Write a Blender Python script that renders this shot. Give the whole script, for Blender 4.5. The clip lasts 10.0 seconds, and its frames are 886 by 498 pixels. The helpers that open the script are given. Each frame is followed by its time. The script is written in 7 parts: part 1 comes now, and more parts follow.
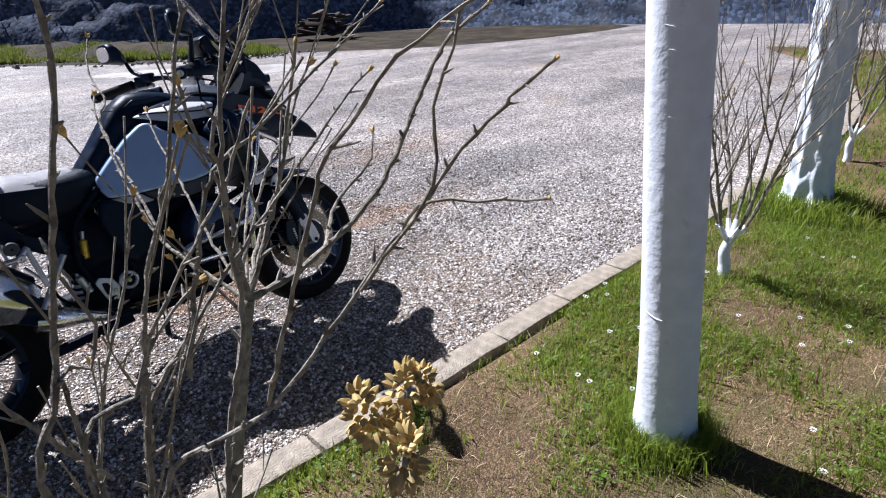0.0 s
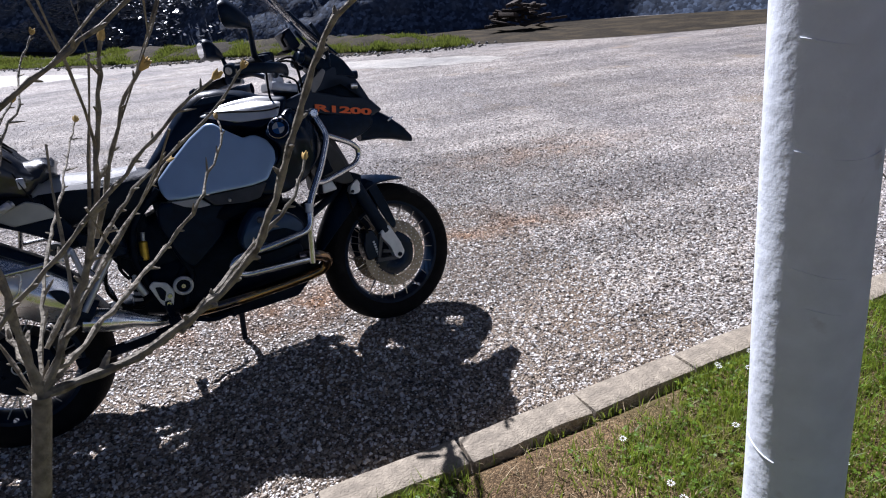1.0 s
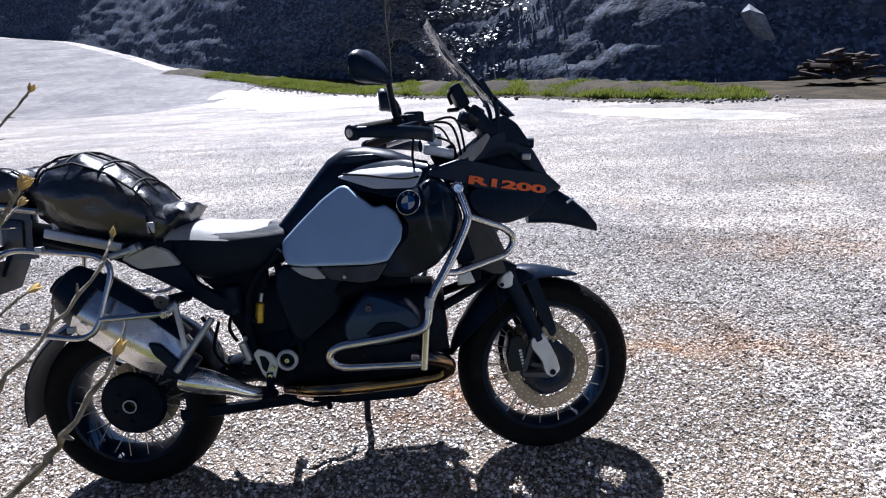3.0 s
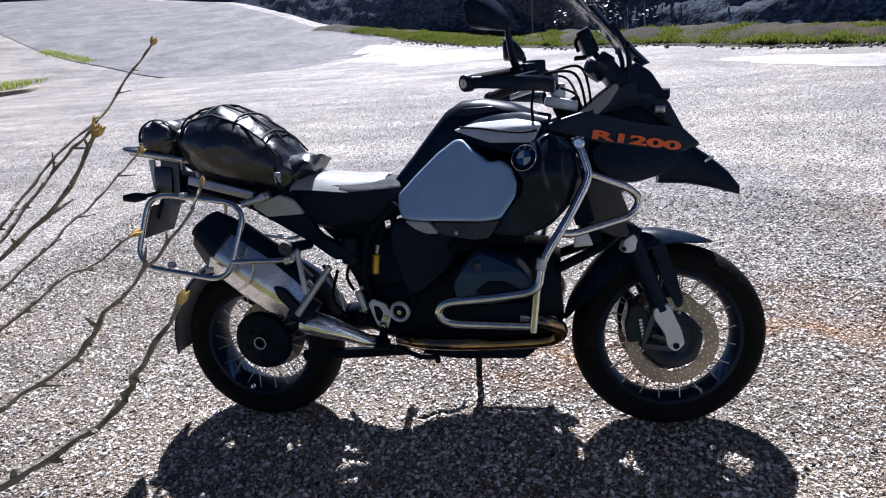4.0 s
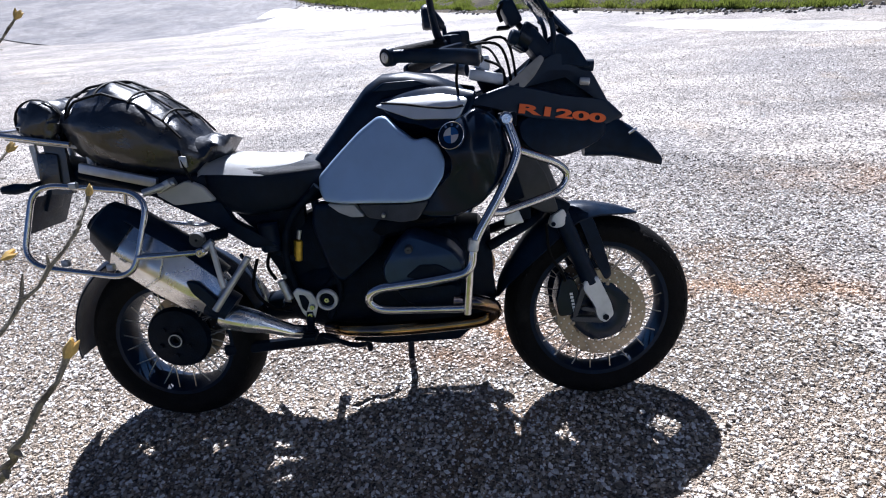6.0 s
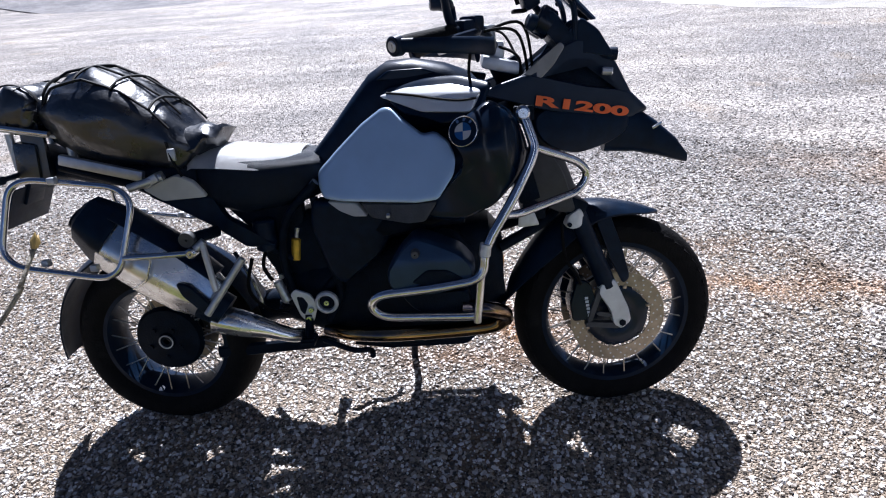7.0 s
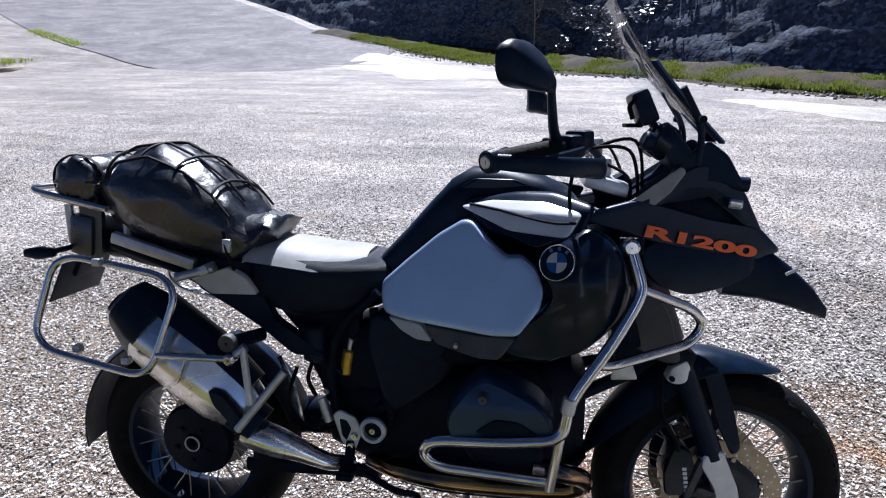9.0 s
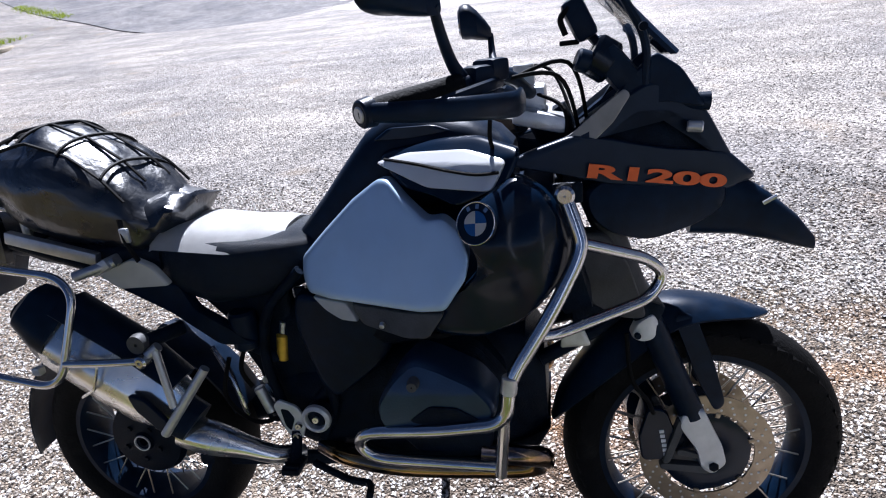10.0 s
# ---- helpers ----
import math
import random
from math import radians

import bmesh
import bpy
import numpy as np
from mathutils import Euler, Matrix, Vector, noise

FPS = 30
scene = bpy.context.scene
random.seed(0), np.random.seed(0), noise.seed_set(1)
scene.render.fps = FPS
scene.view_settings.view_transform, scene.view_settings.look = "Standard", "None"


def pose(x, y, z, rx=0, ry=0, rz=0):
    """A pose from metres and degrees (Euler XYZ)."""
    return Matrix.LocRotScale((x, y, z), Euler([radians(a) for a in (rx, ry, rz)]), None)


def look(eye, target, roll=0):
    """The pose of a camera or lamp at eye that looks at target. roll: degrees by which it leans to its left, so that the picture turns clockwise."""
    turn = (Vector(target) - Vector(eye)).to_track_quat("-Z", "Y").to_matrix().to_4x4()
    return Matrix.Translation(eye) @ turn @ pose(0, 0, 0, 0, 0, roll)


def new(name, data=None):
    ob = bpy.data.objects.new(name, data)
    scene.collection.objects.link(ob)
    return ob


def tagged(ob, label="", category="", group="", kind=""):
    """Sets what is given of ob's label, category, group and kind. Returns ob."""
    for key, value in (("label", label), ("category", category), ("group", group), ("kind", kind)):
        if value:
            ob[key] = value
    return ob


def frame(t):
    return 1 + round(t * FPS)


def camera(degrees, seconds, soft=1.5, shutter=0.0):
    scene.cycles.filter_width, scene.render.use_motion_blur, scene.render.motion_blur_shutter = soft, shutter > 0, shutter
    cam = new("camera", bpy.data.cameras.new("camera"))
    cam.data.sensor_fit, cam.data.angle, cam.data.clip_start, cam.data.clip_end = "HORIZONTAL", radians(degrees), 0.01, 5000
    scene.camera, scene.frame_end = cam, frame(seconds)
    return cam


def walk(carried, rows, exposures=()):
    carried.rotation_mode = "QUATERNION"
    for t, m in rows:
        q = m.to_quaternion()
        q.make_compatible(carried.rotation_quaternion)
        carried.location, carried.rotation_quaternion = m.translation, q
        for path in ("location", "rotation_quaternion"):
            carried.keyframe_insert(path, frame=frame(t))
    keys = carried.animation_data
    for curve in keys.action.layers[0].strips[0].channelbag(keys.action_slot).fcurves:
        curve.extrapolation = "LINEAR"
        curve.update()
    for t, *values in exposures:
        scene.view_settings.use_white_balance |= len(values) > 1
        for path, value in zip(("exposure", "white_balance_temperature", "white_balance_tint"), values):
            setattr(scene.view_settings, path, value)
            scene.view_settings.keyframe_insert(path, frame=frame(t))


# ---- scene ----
cam = camera(73.5, 10.0, soft=1.1)
PATH = [
    (0, (0.205, -2.62, 1.528), (1.384, -1.228, 0.709), -2.4),
    (0.3, (0.438, -2.674, 1.489), (1.463, -1.138, 0.721), -4.0),
    (0.5, (0.563, -2.609, 1.467), (1.457, -0.994, 0.698), -4.9),
    (1, (0.834, -2.464, 1.463), (1.48, -0.752, 0.655), -5.0),
    (1.5, (1.022, -2.248, 1.471), (1.521, -0.498, 0.642), -4.5),
    (2, (1.219, -2.072, 1.442), (1.301, -0.222, 0.687), -4.1),
    (2.5, (1.297, -1.992, 1.465), (1.172, -0.055, 0.86), -3.1),
    (2.7, (1.301, -1.971, 1.466), (1.19, -0.033, 0.849), -3.5),
    (3.8, (1.387, -1.883, 1.453), (0.844, -0.047, 0.713), -5.1),
    (4, (1.372, -1.873, 1.446), (0.761, -0.064, 0.685), -5.8),
    (4.5, (1.345, -1.866, 1.431), (0.769, -0.068, 0.624), -6.7),
    (5, (1.33, -1.824, 1.438), (0.824, -0.031, 0.59), -6.1),
    (5.5, (1.331, -1.802, 1.46), (0.904, 0.004, 0.581), -5.9),
    (6.8, (1.298, -1.736, 1.458), (1.027, 0.095, 0.57), -4.4),
    (7, (1.277, -1.653, 1.479), (0.942, 0.127, 0.517), -4.8),
    (7.5, (1.245, -1.558, 1.466), (0.81, 0.234, 0.576), -3.2),
    (8, (1.204, -1.535, 1.495), (0.859, 0.351, 0.766), -0.3),
    (8.5, (1.184, -1.503, 1.517), (0.894, 0.441, 0.917), 0.7),
    (9, (1.188, -1.384, 1.508), (0.631, 0.451, 0.781), -0.8),
    (9.5, (1.261, -1.227, 1.496), (0.576, 0.484, 0.59), -4.2),
    (10, (1.343, -1.124, 1.472), (0.723, 0.603, 0.55), -8.0),
]
walk(cam, [(t, look(eye, target, roll)) for t, eye, target, roll in PATH],
     [(0.0, 0.95, 5650, 17), (1.0, 0.7, 5700, 17), (2.0, 1.0, 5650, 16), (2.5, 1.25, 5600, 15), (4.0, 1.05, 5650, 15), (4.5, 1.15, 5650, 15), (5.5, 1.35, 5600, 14), (7.0, 1.2, 5600, 15), (7.5, 1.28, 5550, 14), (8.0, 1.33, 5450, 13), (8.5, 1.2, 5400, 13), (9.0, 1.0, 5550, 15), (9.5, 1.0, 5550, 15), (10.0, 1.2, 5600, 15)])

# ---- sky and sun ----
SHADOW = Vector((0.19, -0.83, -1.0))
world = bpy.data.worlds.new("sky")
scene.world = world
world.use_nodes = True
wn = world.node_tree.nodes
sky = wn.new("ShaderNodeTexSky")
sky.sky_type, sky.sun_disc = "NISHITA", False
sky.sun_elevation = math.atan2(1.0, math.hypot(0.19, 0.83))
sky.sun_rotation = math.atan2(-0.19, 0.83)
sky.air_density, sky.dust_density, sky.ozone_density = 0.3, 0.1, 1.5
wn["Background"].inputs["Strength"].default_value = 0.036
world.node_tree.links.new(sky.outputs[0], wn["Background"].inputs["Color"])
sun = new("sun", bpy.data.lights.new("sun", "SUN"))
sun.data.energy, sun.data.angle, sun.data.color = 5.0, radians(0.53), (1.0, 0.965, 0.92)
sun.matrix_world = look((0, 0, 30), Vector((0, 0, 30)) + SHADOW)

# ---- materials ----


def material(name, color, rough=0.5, metal=0.0, vary=0.0, scale=20.0, bump=0.0, bump_scale=60.0, coat=0.0,
             rough_vary=0.0, second=None, second_at=0.55, second_scale=3.0, random_value=0.0, detail=6.0, spec=0.5):
    """A node material: base colour with grain at two scales, roughness variation and fine relief."""
    m = bpy.data.materials.new(name)
    m.use_nodes = True
    t = m.node_tree
    n, link = t.nodes, t.links.new
    b = n["Principled BSDF"]
    b.inputs["Roughness"].default_value, b.inputs["Metallic"].default_value = rough, metal
    b.inputs["Coat Weight"].default_value, b.inputs["Coat Roughness"].default_value = coat, 0.08
    b.inputs["Base Color"].default_value = (*color, 1)
    b.inputs["Specular IOR Level"].default_value = spec
    co = n.new("ShaderNodeTexCoord").outputs["Object"]
    out = None

    def noise_tex(s, d=detail):
        x = n.new("ShaderNodeTexNoise")
        x.inputs["Scale"].default_value, x.inputs["Detail"].default_value = s, d
        link(co, x.inputs["Vector"])
        return x.outputs["Fac"]

    def ramp(value, a, c, lo, hi):
        r = n.new("ShaderNodeMapRange")
        link(value, r.inputs["Value"])
        r.inputs["From Min"].default_value, r.inputs["From Max"].default_value = lo, hi
        r.inputs["To Min"].default_value, r.inputs["To Max"].default_value = a, c
        return r.outputs["Result"]

    def mix(fac, a, c, kind="MIX"):
        x = n.new("ShaderNodeMix")
        x.data_type, x.blend_type = "RGBA", kind
        for v, i in ((fac, 0), (a, 6), (c, 7)):
            if isinstance(v, bpy.types.NodeSocket):
                link(v, x.inputs[i])
            else:
                x.inputs[i].default_value = v
        return x.outputs[2]

    if vary:
        dark = tuple(c * (1 - vary) for c in color)
        pale = tuple(min(1, c * (1 + vary)) for c in color)
        out = mix(ramp(noise_tex(scale), 0, 1, 0.3, 0.7), (*dark, 1), (*pale, 1))
        big = ramp(noise_tex(scale * 0.13, 3), 1 - vary * 0.5, 1 + vary * 0.5, 0.3, 0.7)
        grey = n.new("ShaderNodeCombineColor")
        for i in range(3):
            link(big, grey.inputs[i])
        out = mix(1.0, out, grey.outputs[0], "MULTIPLY")
    if second:
        out = mix(ramp(noise_tex(second_scale), 0, 1, second_at, second_at + 0.1), out or (*color, 1), (*second, 1))
    if random_value:
        info = n.new("ShaderNodeNewGeometry").outputs["Random Per Island"]
        hsv = n.new("ShaderNodeHueSaturation")
        link(ramp(info, 1 - random_value, 1 + random_value, 0, 1), hsv.inputs["Value"])
        if out:
            link(out, hsv.inputs["Color"])
        else:
            hsv.inputs["Color"].default_value = (*color, 1)
        out = hsv.outputs["Color"]
    if out:
        link(out, b.inputs["Base Color"])
    if rough_vary:
        link(ramp(noise_tex(scale * 0.7), rough - rough_vary, rough + rough_vary, 0.3, 0.7), b.inputs["Roughness"])
    if bump:
        bp = n.new("ShaderNodeBump")
        bp.inputs["Strength"].default_value, bp.inputs["Distance"].default_value = bump, 0.01
        link(noise_tex(bump_scale), bp.inputs["Height"])
        link(bp.outputs["Normal"], b.inputs["Normal"])
    return m


# Plastic and paint are black; their blue base stands in for reflected sky.
M_BLACK = material("satin black plastic with sky tint", (0.0030, 0.0105, 0.0270), 0.36, vary=0.3, scale=30, bump=0.12, bump_scale=600, rough_vary=0.08, spec=0.14)
M_GLOSS = material("black gloss paint with sky tint", (0.0020, 0.0085, 0.0230), 0.24, vary=0.2, scale=8, coat=0.10, rough_vary=0.05, spec=0.22)
# Grey paint; blue skylight on the flank is put into its base colour.
M_GREY = material("grey metallic paint with sky tint", (0.44, 0.59, 0.80), 0.36, metal=0.45, vary=0.06, scale=9, coat=0.08, rough_vary=0.06)
M_SILVER = material("polished silver panel", (0.78, 0.79, 0.80), 0.24, metal=0.3, vary=0.05, scale=10, coat=0.4)
# Sky sheen on the fairing is put into a lighter, bluer base.
M_NOSE = material("dark grey satin fairing with sky tint", (0.0075, 0.0165, 0.0360), 0.34, vary=0.15, scale=20, bump=0.05, bump_scale=400, rough_vary=0.06, spec=0.22)
M_BLADEGREY = material("grey satin blade", (0.20, 0.20, 0.205), 0.4, vary=0.15, scale=30, bump=0.05, bump_scale=300)
M_STEEL = material("bright steel tube", (0.56, 0.56, 0.57), 0.2, metal=1.0, vary=0.12, scale=30, rough_vary=0.07)
M_ALU = material("cast aluminium", (0.52, 0.53, 0.55), 0.42, metal=0.85, vary=0.12, scale=40, bump=0.1, bump_scale=300)
M_MUFFLER = material("brushed muffler steel", (0.80, 0.79, 0.76), 0.25, metal=0.95, vary=0.15, scale=14, rough_vary=0.1, second=(0.52, 0.47, 0.38), second_at=0.58, second_scale=6)
M_HEADER = material("heat-tinted exhaust steel", (0.34, 0.21, 0.09), 0.18, metal=1.0, vary=0.4, scale=12, second=(0.12, 0.10, 0.10), second_at=0.5, second_scale=9)
M_RUBBER = material("tyre rubber", (0.005, 0.005, 0.0055), 0.75, vary=0.3, scale=25, bump=0.3, bump_scale=150, second=(0.016, 0.015, 0.014), second_at=0.64, second_scale=9, spec=0.12)
# Vinyl and castings below carry the sky's reflection as blue base colour.
M_SEAT = material("black seat vinyl with sky tint", (0.0035, 0.0090, 0.0200), 0.42, vary=0.2, scale=40, bump=0.35, bump_scale=900, rough_vary=0.06, spec=0.2)
M_ENGINE = material("dark engine casting with sky tint", (0.0026, 0.0070, 0.0160), 0.42, metal=0.0, vary=0.35, scale=25, bump=0.3, bump_scale=220, second=(0.009, 0.012, 0.018), second_at=0.64, second_scale=12, spec=0.08)
M_HEADCOVER = material("blue-grey valve cover", (0.020, 0.045, 0.095), 0.30, metal=0.4, vary=0.15, scale=18, bump=0.1, bump_scale=300)
M_SPOKE = material("dull spoke steel", (0.55, 0.49, 0.40), 0.3, metal=0.85, vary=0.2, scale=40)
M_MIRROR = material("mirror glass", (0.5, 0.5, 0.52), 0.04, metal=1.0)
M_DISC = material("brake disc steel", (0.27, 0.225, 0.175), 0.36, metal=0.9, vary=0.2, scale=40)
M_GOLD = material("golden shock body", (0.62, 0.40, 0.05), 0.35, metal=0.6, vary=0.2, scale=40)
M_ORANGE = material("orange lettering", (0.75, 0.12, 0.015), 0.45)
M_WHITE = material("white badge enamel", (0.75, 0.76, 0.78), 0.3)
M_BLUE = material("blue badge enamel", (0.03, 0.14, 0.45), 0.3)
M_BAG = material("black coated bag fabric", (0.0036, 0.0065, 0.0135), 0.33, vary=0.25, scale=30, bump=0.5, bump_scale=22, rough_vary=0.12, spec=1.0, coat=0.25)
M_CORD = material("black elastic cord", (0.010, 0.010, 0.011), 0.7, vary=0.2, scale=200, spec=0.2)
M_GUARD = material("dark grey moulded plastic", (0.060, 0.062, 0.066), 0.55, vary=0.15, scale=30, bump=0.2, bump_scale=200, spec=0.35)
M_LENS = material("lamp lens", (0.55, 0.56, 0.58), 0.12, metal=0.6)
M_CAST = material("silver cast metal", (0.62, 0.63, 0.65), 0.42, metal=0.35, vary=0.1, scale=30, bump=0.08, bump_scale=300)
M_GLASS = bpy.data.materials.new("clear screen")
M_GLASS.use_nodes = True
gn = M_GLASS.node_tree.nodes
gn.remove(gn["Principled BSDF"])
g_clear, g_gloss, g_mix, g_facing = gn.new("ShaderNodeBsdfTransparent"), gn.new("ShaderNodeBsdfGlossy"), gn.new("ShaderNodeMixShader"), gn.new("ShaderNodeFresnel")
g_clear.inputs["Color"].default_value = (0.94, 0.95, 0.96, 1)
g_gloss.inputs["Roughness"].default_value = 0.03
g_facing.inputs["IOR"].default_value = 1.18
for a, b in ((g_facing.outputs[0], g_mix.inputs[0]), (g_clear.outputs[0], g_mix.inputs[1]), (g_gloss.outputs[0], g_mix.inputs[2]), (g_mix.outputs[0], gn["Material Output"].inputs[0])):
    M_GLASS.node_tree.links.new(a, b)


def thin_leaf(m, share):
    """Lets light through blades and petals."""
    t = m.node_tree
    n, link = t.nodes, t.links.new
    b = n["Principled BSDF"]
    tr, mx = n.new("ShaderNodeBsdfTranslucent"), n.new("ShaderNodeMixShader")
    src = b.inputs["Base Color"]
    if src.is_linked:
        link(src.links[0].from_socket, tr.inputs["Color"])
    mx.inputs[0].default_value = share
    link(b.outputs[0], mx.inputs[1])
    link(tr.outputs[0], mx.inputs[2])
    link(mx.outputs[0], n["Material Output"].inputs[0])
    return m


M_BARK = material("grey-brown twig bark", (0.27, 0.24, 0.185), 0.75, vary=0.45, scale=60, bump=0.6, bump_scale=130, second=(0.13, 0.11, 0.08), second_at=0.56, second_scale=35)
# White lime wash; the slight blue is sky-lit shade put into the colour.
M_WASH = material("whitewash on bark with shade tint", (0.80, 0.84, 0.90), 0.75, vary=0.06, scale=18, bump=0.35, bump_scale=34, second=(0.66, 0.67, 0.69), second_at=0.66, second_scale=14)
M_CATKIN = material("tan catkin", (0.50, 0.37, 0.14), 0.8, vary=0.4, scale=120)
M_BUD = material("pale yellow bud", (0.62, 0.42, 0.13), 0.6, vary=0.35, scale=90)
M_KERB = material("weathered concrete kerb", (0.335, 0.285, 0.215), 0.85, vary=0.3, scale=22, bump=0.8, bump_scale=110, second=(0.22, 0.18, 0.125), second_at=0.56, second_scale=6)
M_BLADE = material("spring grass blade", (0.125, 0.180, 0.020), 0.5, vary=0.4, scale=3, random_value=0.6, second=(0.28, 0.25, 0.08), second_at=0.58, second_scale=2.6)
M_BANKGRASS = material("bank grass", (0.100, 0.130, 0.022), 0.6, vary=0.4, scale=1.5, random_value=0.6, second=(0.15, 0.115, 0.05), second_at=0.50, second_scale=0.9)
M_RUBBLE = material("dull grey rubble", (0.20, 0.19, 0.175), 0.7, vary=0.4, scale=12, random_value=0.5)
M_PANEL = material("warm grey panel", (0.52, 0.51, 0.47), 0.42, vary=0.08, scale=20)
M_LEAF = material("low clover leaf", (0.11, 0.19, 0.018), 0.5, random_value=0.4, vary=0.2, scale=5)
thin_leaf(M_BLADE, 0.5)
thin_leaf(M_LEAF, 0.4)
thin_leaf(M_BANKGRASS, 0.4)


def translucent(m, color, share):
    """Thin leaves: part of the light goes through."""
    t = m.node_tree
    n, link = t.nodes, t.links.new
    tr, mx = n.new("ShaderNodeBsdfTranslucent"), n.new("ShaderNodeMixShader")
    tr.inputs["Color"].default_value = (*color, 1)
    mx.inputs[0].default_value = share
    link(n["Principled BSDF"].outputs[0], mx.inputs[1])
    link(tr.outputs[0], mx.inputs[2])
    link(mx.outputs[0], n["Material Output"].inputs["Surface"])


translucent(M_BLADE, (0.34, 0.42, 0.05), 0.42)
translucent(M_BANKGRASS, (0.24, 0.29, 0.05), 0.32)
translucent(M_LEAF, (0.28, 0.42, 0.04), 0.35)
M_PETAL = material("white daisy petals", (0.8, 0.8, 0.76), 0.6)
M_ROCK = material("fallen grey rock", (0.20, 0.225, 0.26), 0.55, vary=0.35, scale=9, bump=0.8, bump_scale=18)
M_STRAW = material("dry straw litter", (0.40, 0.31, 0.18), 0.8, random_value=0.5)
M_TIMBER = material("weathered brown timber", (0.05, 0.034, 0.024), 0.8, vary=0.4, scale=14, bump=0.6, bump_scale=60)


STAINS = (((1.12, 0.36), (0.46, 0.27), 1.0), ((0.97, 0.20), (0.36, 0.15), 0.75), ((0.45, 0.34), (0.70, 0.25), 0.5), ((2.12, 0.74), (0.40, 0.15), 0.8), ((2.60, 0.74), (0.80, 0.28), 0.6), ((2.30, 1.12), (0.50, 0.16), 0.35), ((3.6, 2.2), (1.3, 0.5), 0.45))


def streaks(t, co):
    """Long soft wheel tracks along the yard, as a grey multiplier."""
    n, link = t.nodes, t.links.new
    a, x, r, g = n.new("ShaderNodeVectorMath"), n.new("ShaderNodeTexNoise"), n.new("ShaderNodeMapRange"), n.new("ShaderNodeCombineColor")
    a.operation = "MULTIPLY"
    a.inputs[1].default_value = (0.28, 1.5, 1.0)
    link(co, a.inputs[0])
    link(a.outputs[0], x.inputs["Vector"])
    x.inputs["Scale"].default_value, x.inputs["Detail"].default_value = 1.0, 6.0
    link(x.outputs["Fac"], r.inputs["Value"])
    r.inputs["From Min"].default_value, r.inputs["From Max"].default_value = 0.36, 0.60
    r.inputs["To Min"].default_value, r.inputs["To Max"].default_value = 0.78, 1.14
    for i in range(3):
        link(r.outputs["Result"], g.inputs[i])
    return g.outputs[0]


def stain_mask(t, co):
    """Rusty patches on the yard: soft ellipses broken up by noise."""
    n, link = t.nodes, t.links.new
    total = None
    for (cx, cy), (rx, ry), k in STAINS:
        a, b, c, r = n.new("ShaderNodeVectorMath"), n.new("ShaderNodeVectorMath"), n.new("ShaderNodeVectorMath"), n.new("ShaderNodeMapRange")
        a.operation, b.operation, c.operation = "SUBTRACT", "MULTIPLY", "LENGTH"
        link(co, a.inputs[0])
        a.inputs[1].default_value = (cx, cy, 0)
        link(a.outputs[0], b.inputs[0])
        b.inputs[1].default_value = (1 / rx, 1 / ry, 0)
        link(b.outputs[0], c.inputs[0])
        link(c.outputs["Value"], r.inputs["Value"])
        r.inputs["From Min"].default_value, r.inputs["From Max"].default_value = 0.15, 1.15
        r.inputs["To Min"].default_value, r.inputs["To Max"].default_value = k, 0.0
        if total is None:
            total = r.outputs["Result"]
        else:
            m = n.new("ShaderNodeMath")
            m.operation = "MAXIMUM"
            link(total, m.inputs[0])
            link(r.outputs["Result"], m.inputs[1])
            total = m.outputs[0]
    x = n.new("ShaderNodeTexNoise")
    x.inputs["Scale"].default_value, x.inputs["Detail"].default_value = 4.5, 5.0
    link(co, x.inputs["Vector"])
    r = n.new("ShaderNodeMapRange")
    link(x.outputs["Fac"], r.inputs["Value"])
    r.inputs["From Min"].default_value, r.inputs["From Max"].default_value = 0.36, 0.58
    m = n.new("ShaderNodeMath")
    m.operation = "MULTIPLY"
    link(total, m.inputs[0])
    link(r.outputs["Result"], m.inputs[1])
    return m.outputs[0]


def stone_material():
    """Crushed stone: every chip has its own tint; rusty where the yard is stained."""
    m = bpy.data.materials.new("loose gravel stones")
    m.use_nodes = True
    t = m.node_tree
    n, link = t.nodes, t.links.new
    b = n["Principled BSDF"]
    b.inputs["Roughness"].default_value, b.inputs["Specular IOR Level"].default_value = 0.48, 0.7
    r = n.new("ShaderNodeValToRGB")
    link(n.new("ShaderNodeNewGeometry").outputs["Random Per Island"], r.inputs[0])
    stops = ((0.0, (0.045, 0.036, 0.029)), (0.18, (0.18, 0.15, 0.122)), (0.36, (0.37, 0.325, 0.275)), (0.52, (0.48, 0.41, 0.325)), (0.68, (0.55, 0.525, 0.50)), (0.84, (0.74, 0.71, 0.67)), (1.0, (0.90, 0.88, 0.85)))
    while len(r.color_ramp.elements) < len(stops):
        r.color_ramp.elements.new(0.5)
    for e, (p, c) in zip(r.color_ramp.elements, stops):
        e.position, e.color = p, (*c, 1)
    co = n.new("ShaderNodeTexCoord").outputs["Object"]
    mul, rust = n.new("ShaderNodeMix"), n.new("ShaderNodeMix")
    for x in (mul, rust):
        x.data_type, x.blend_type = "RGBA", "MULTIPLY"
    mul.inputs[0].default_value = 1.0
    link(r.outputs[0], mul.inputs[6])
    link(streaks(t, co), mul.inputs[7])
    link(stain_mask(t, co), rust.inputs[0])
    link(mul.outputs[2], rust.inputs[6])
    rust.inputs[7].default_value = (0.89, 0.57, 0.32, 1)
    link(rust.outputs[2], b.inputs["Base Color"])
    return m


M_STONE = stone_material()


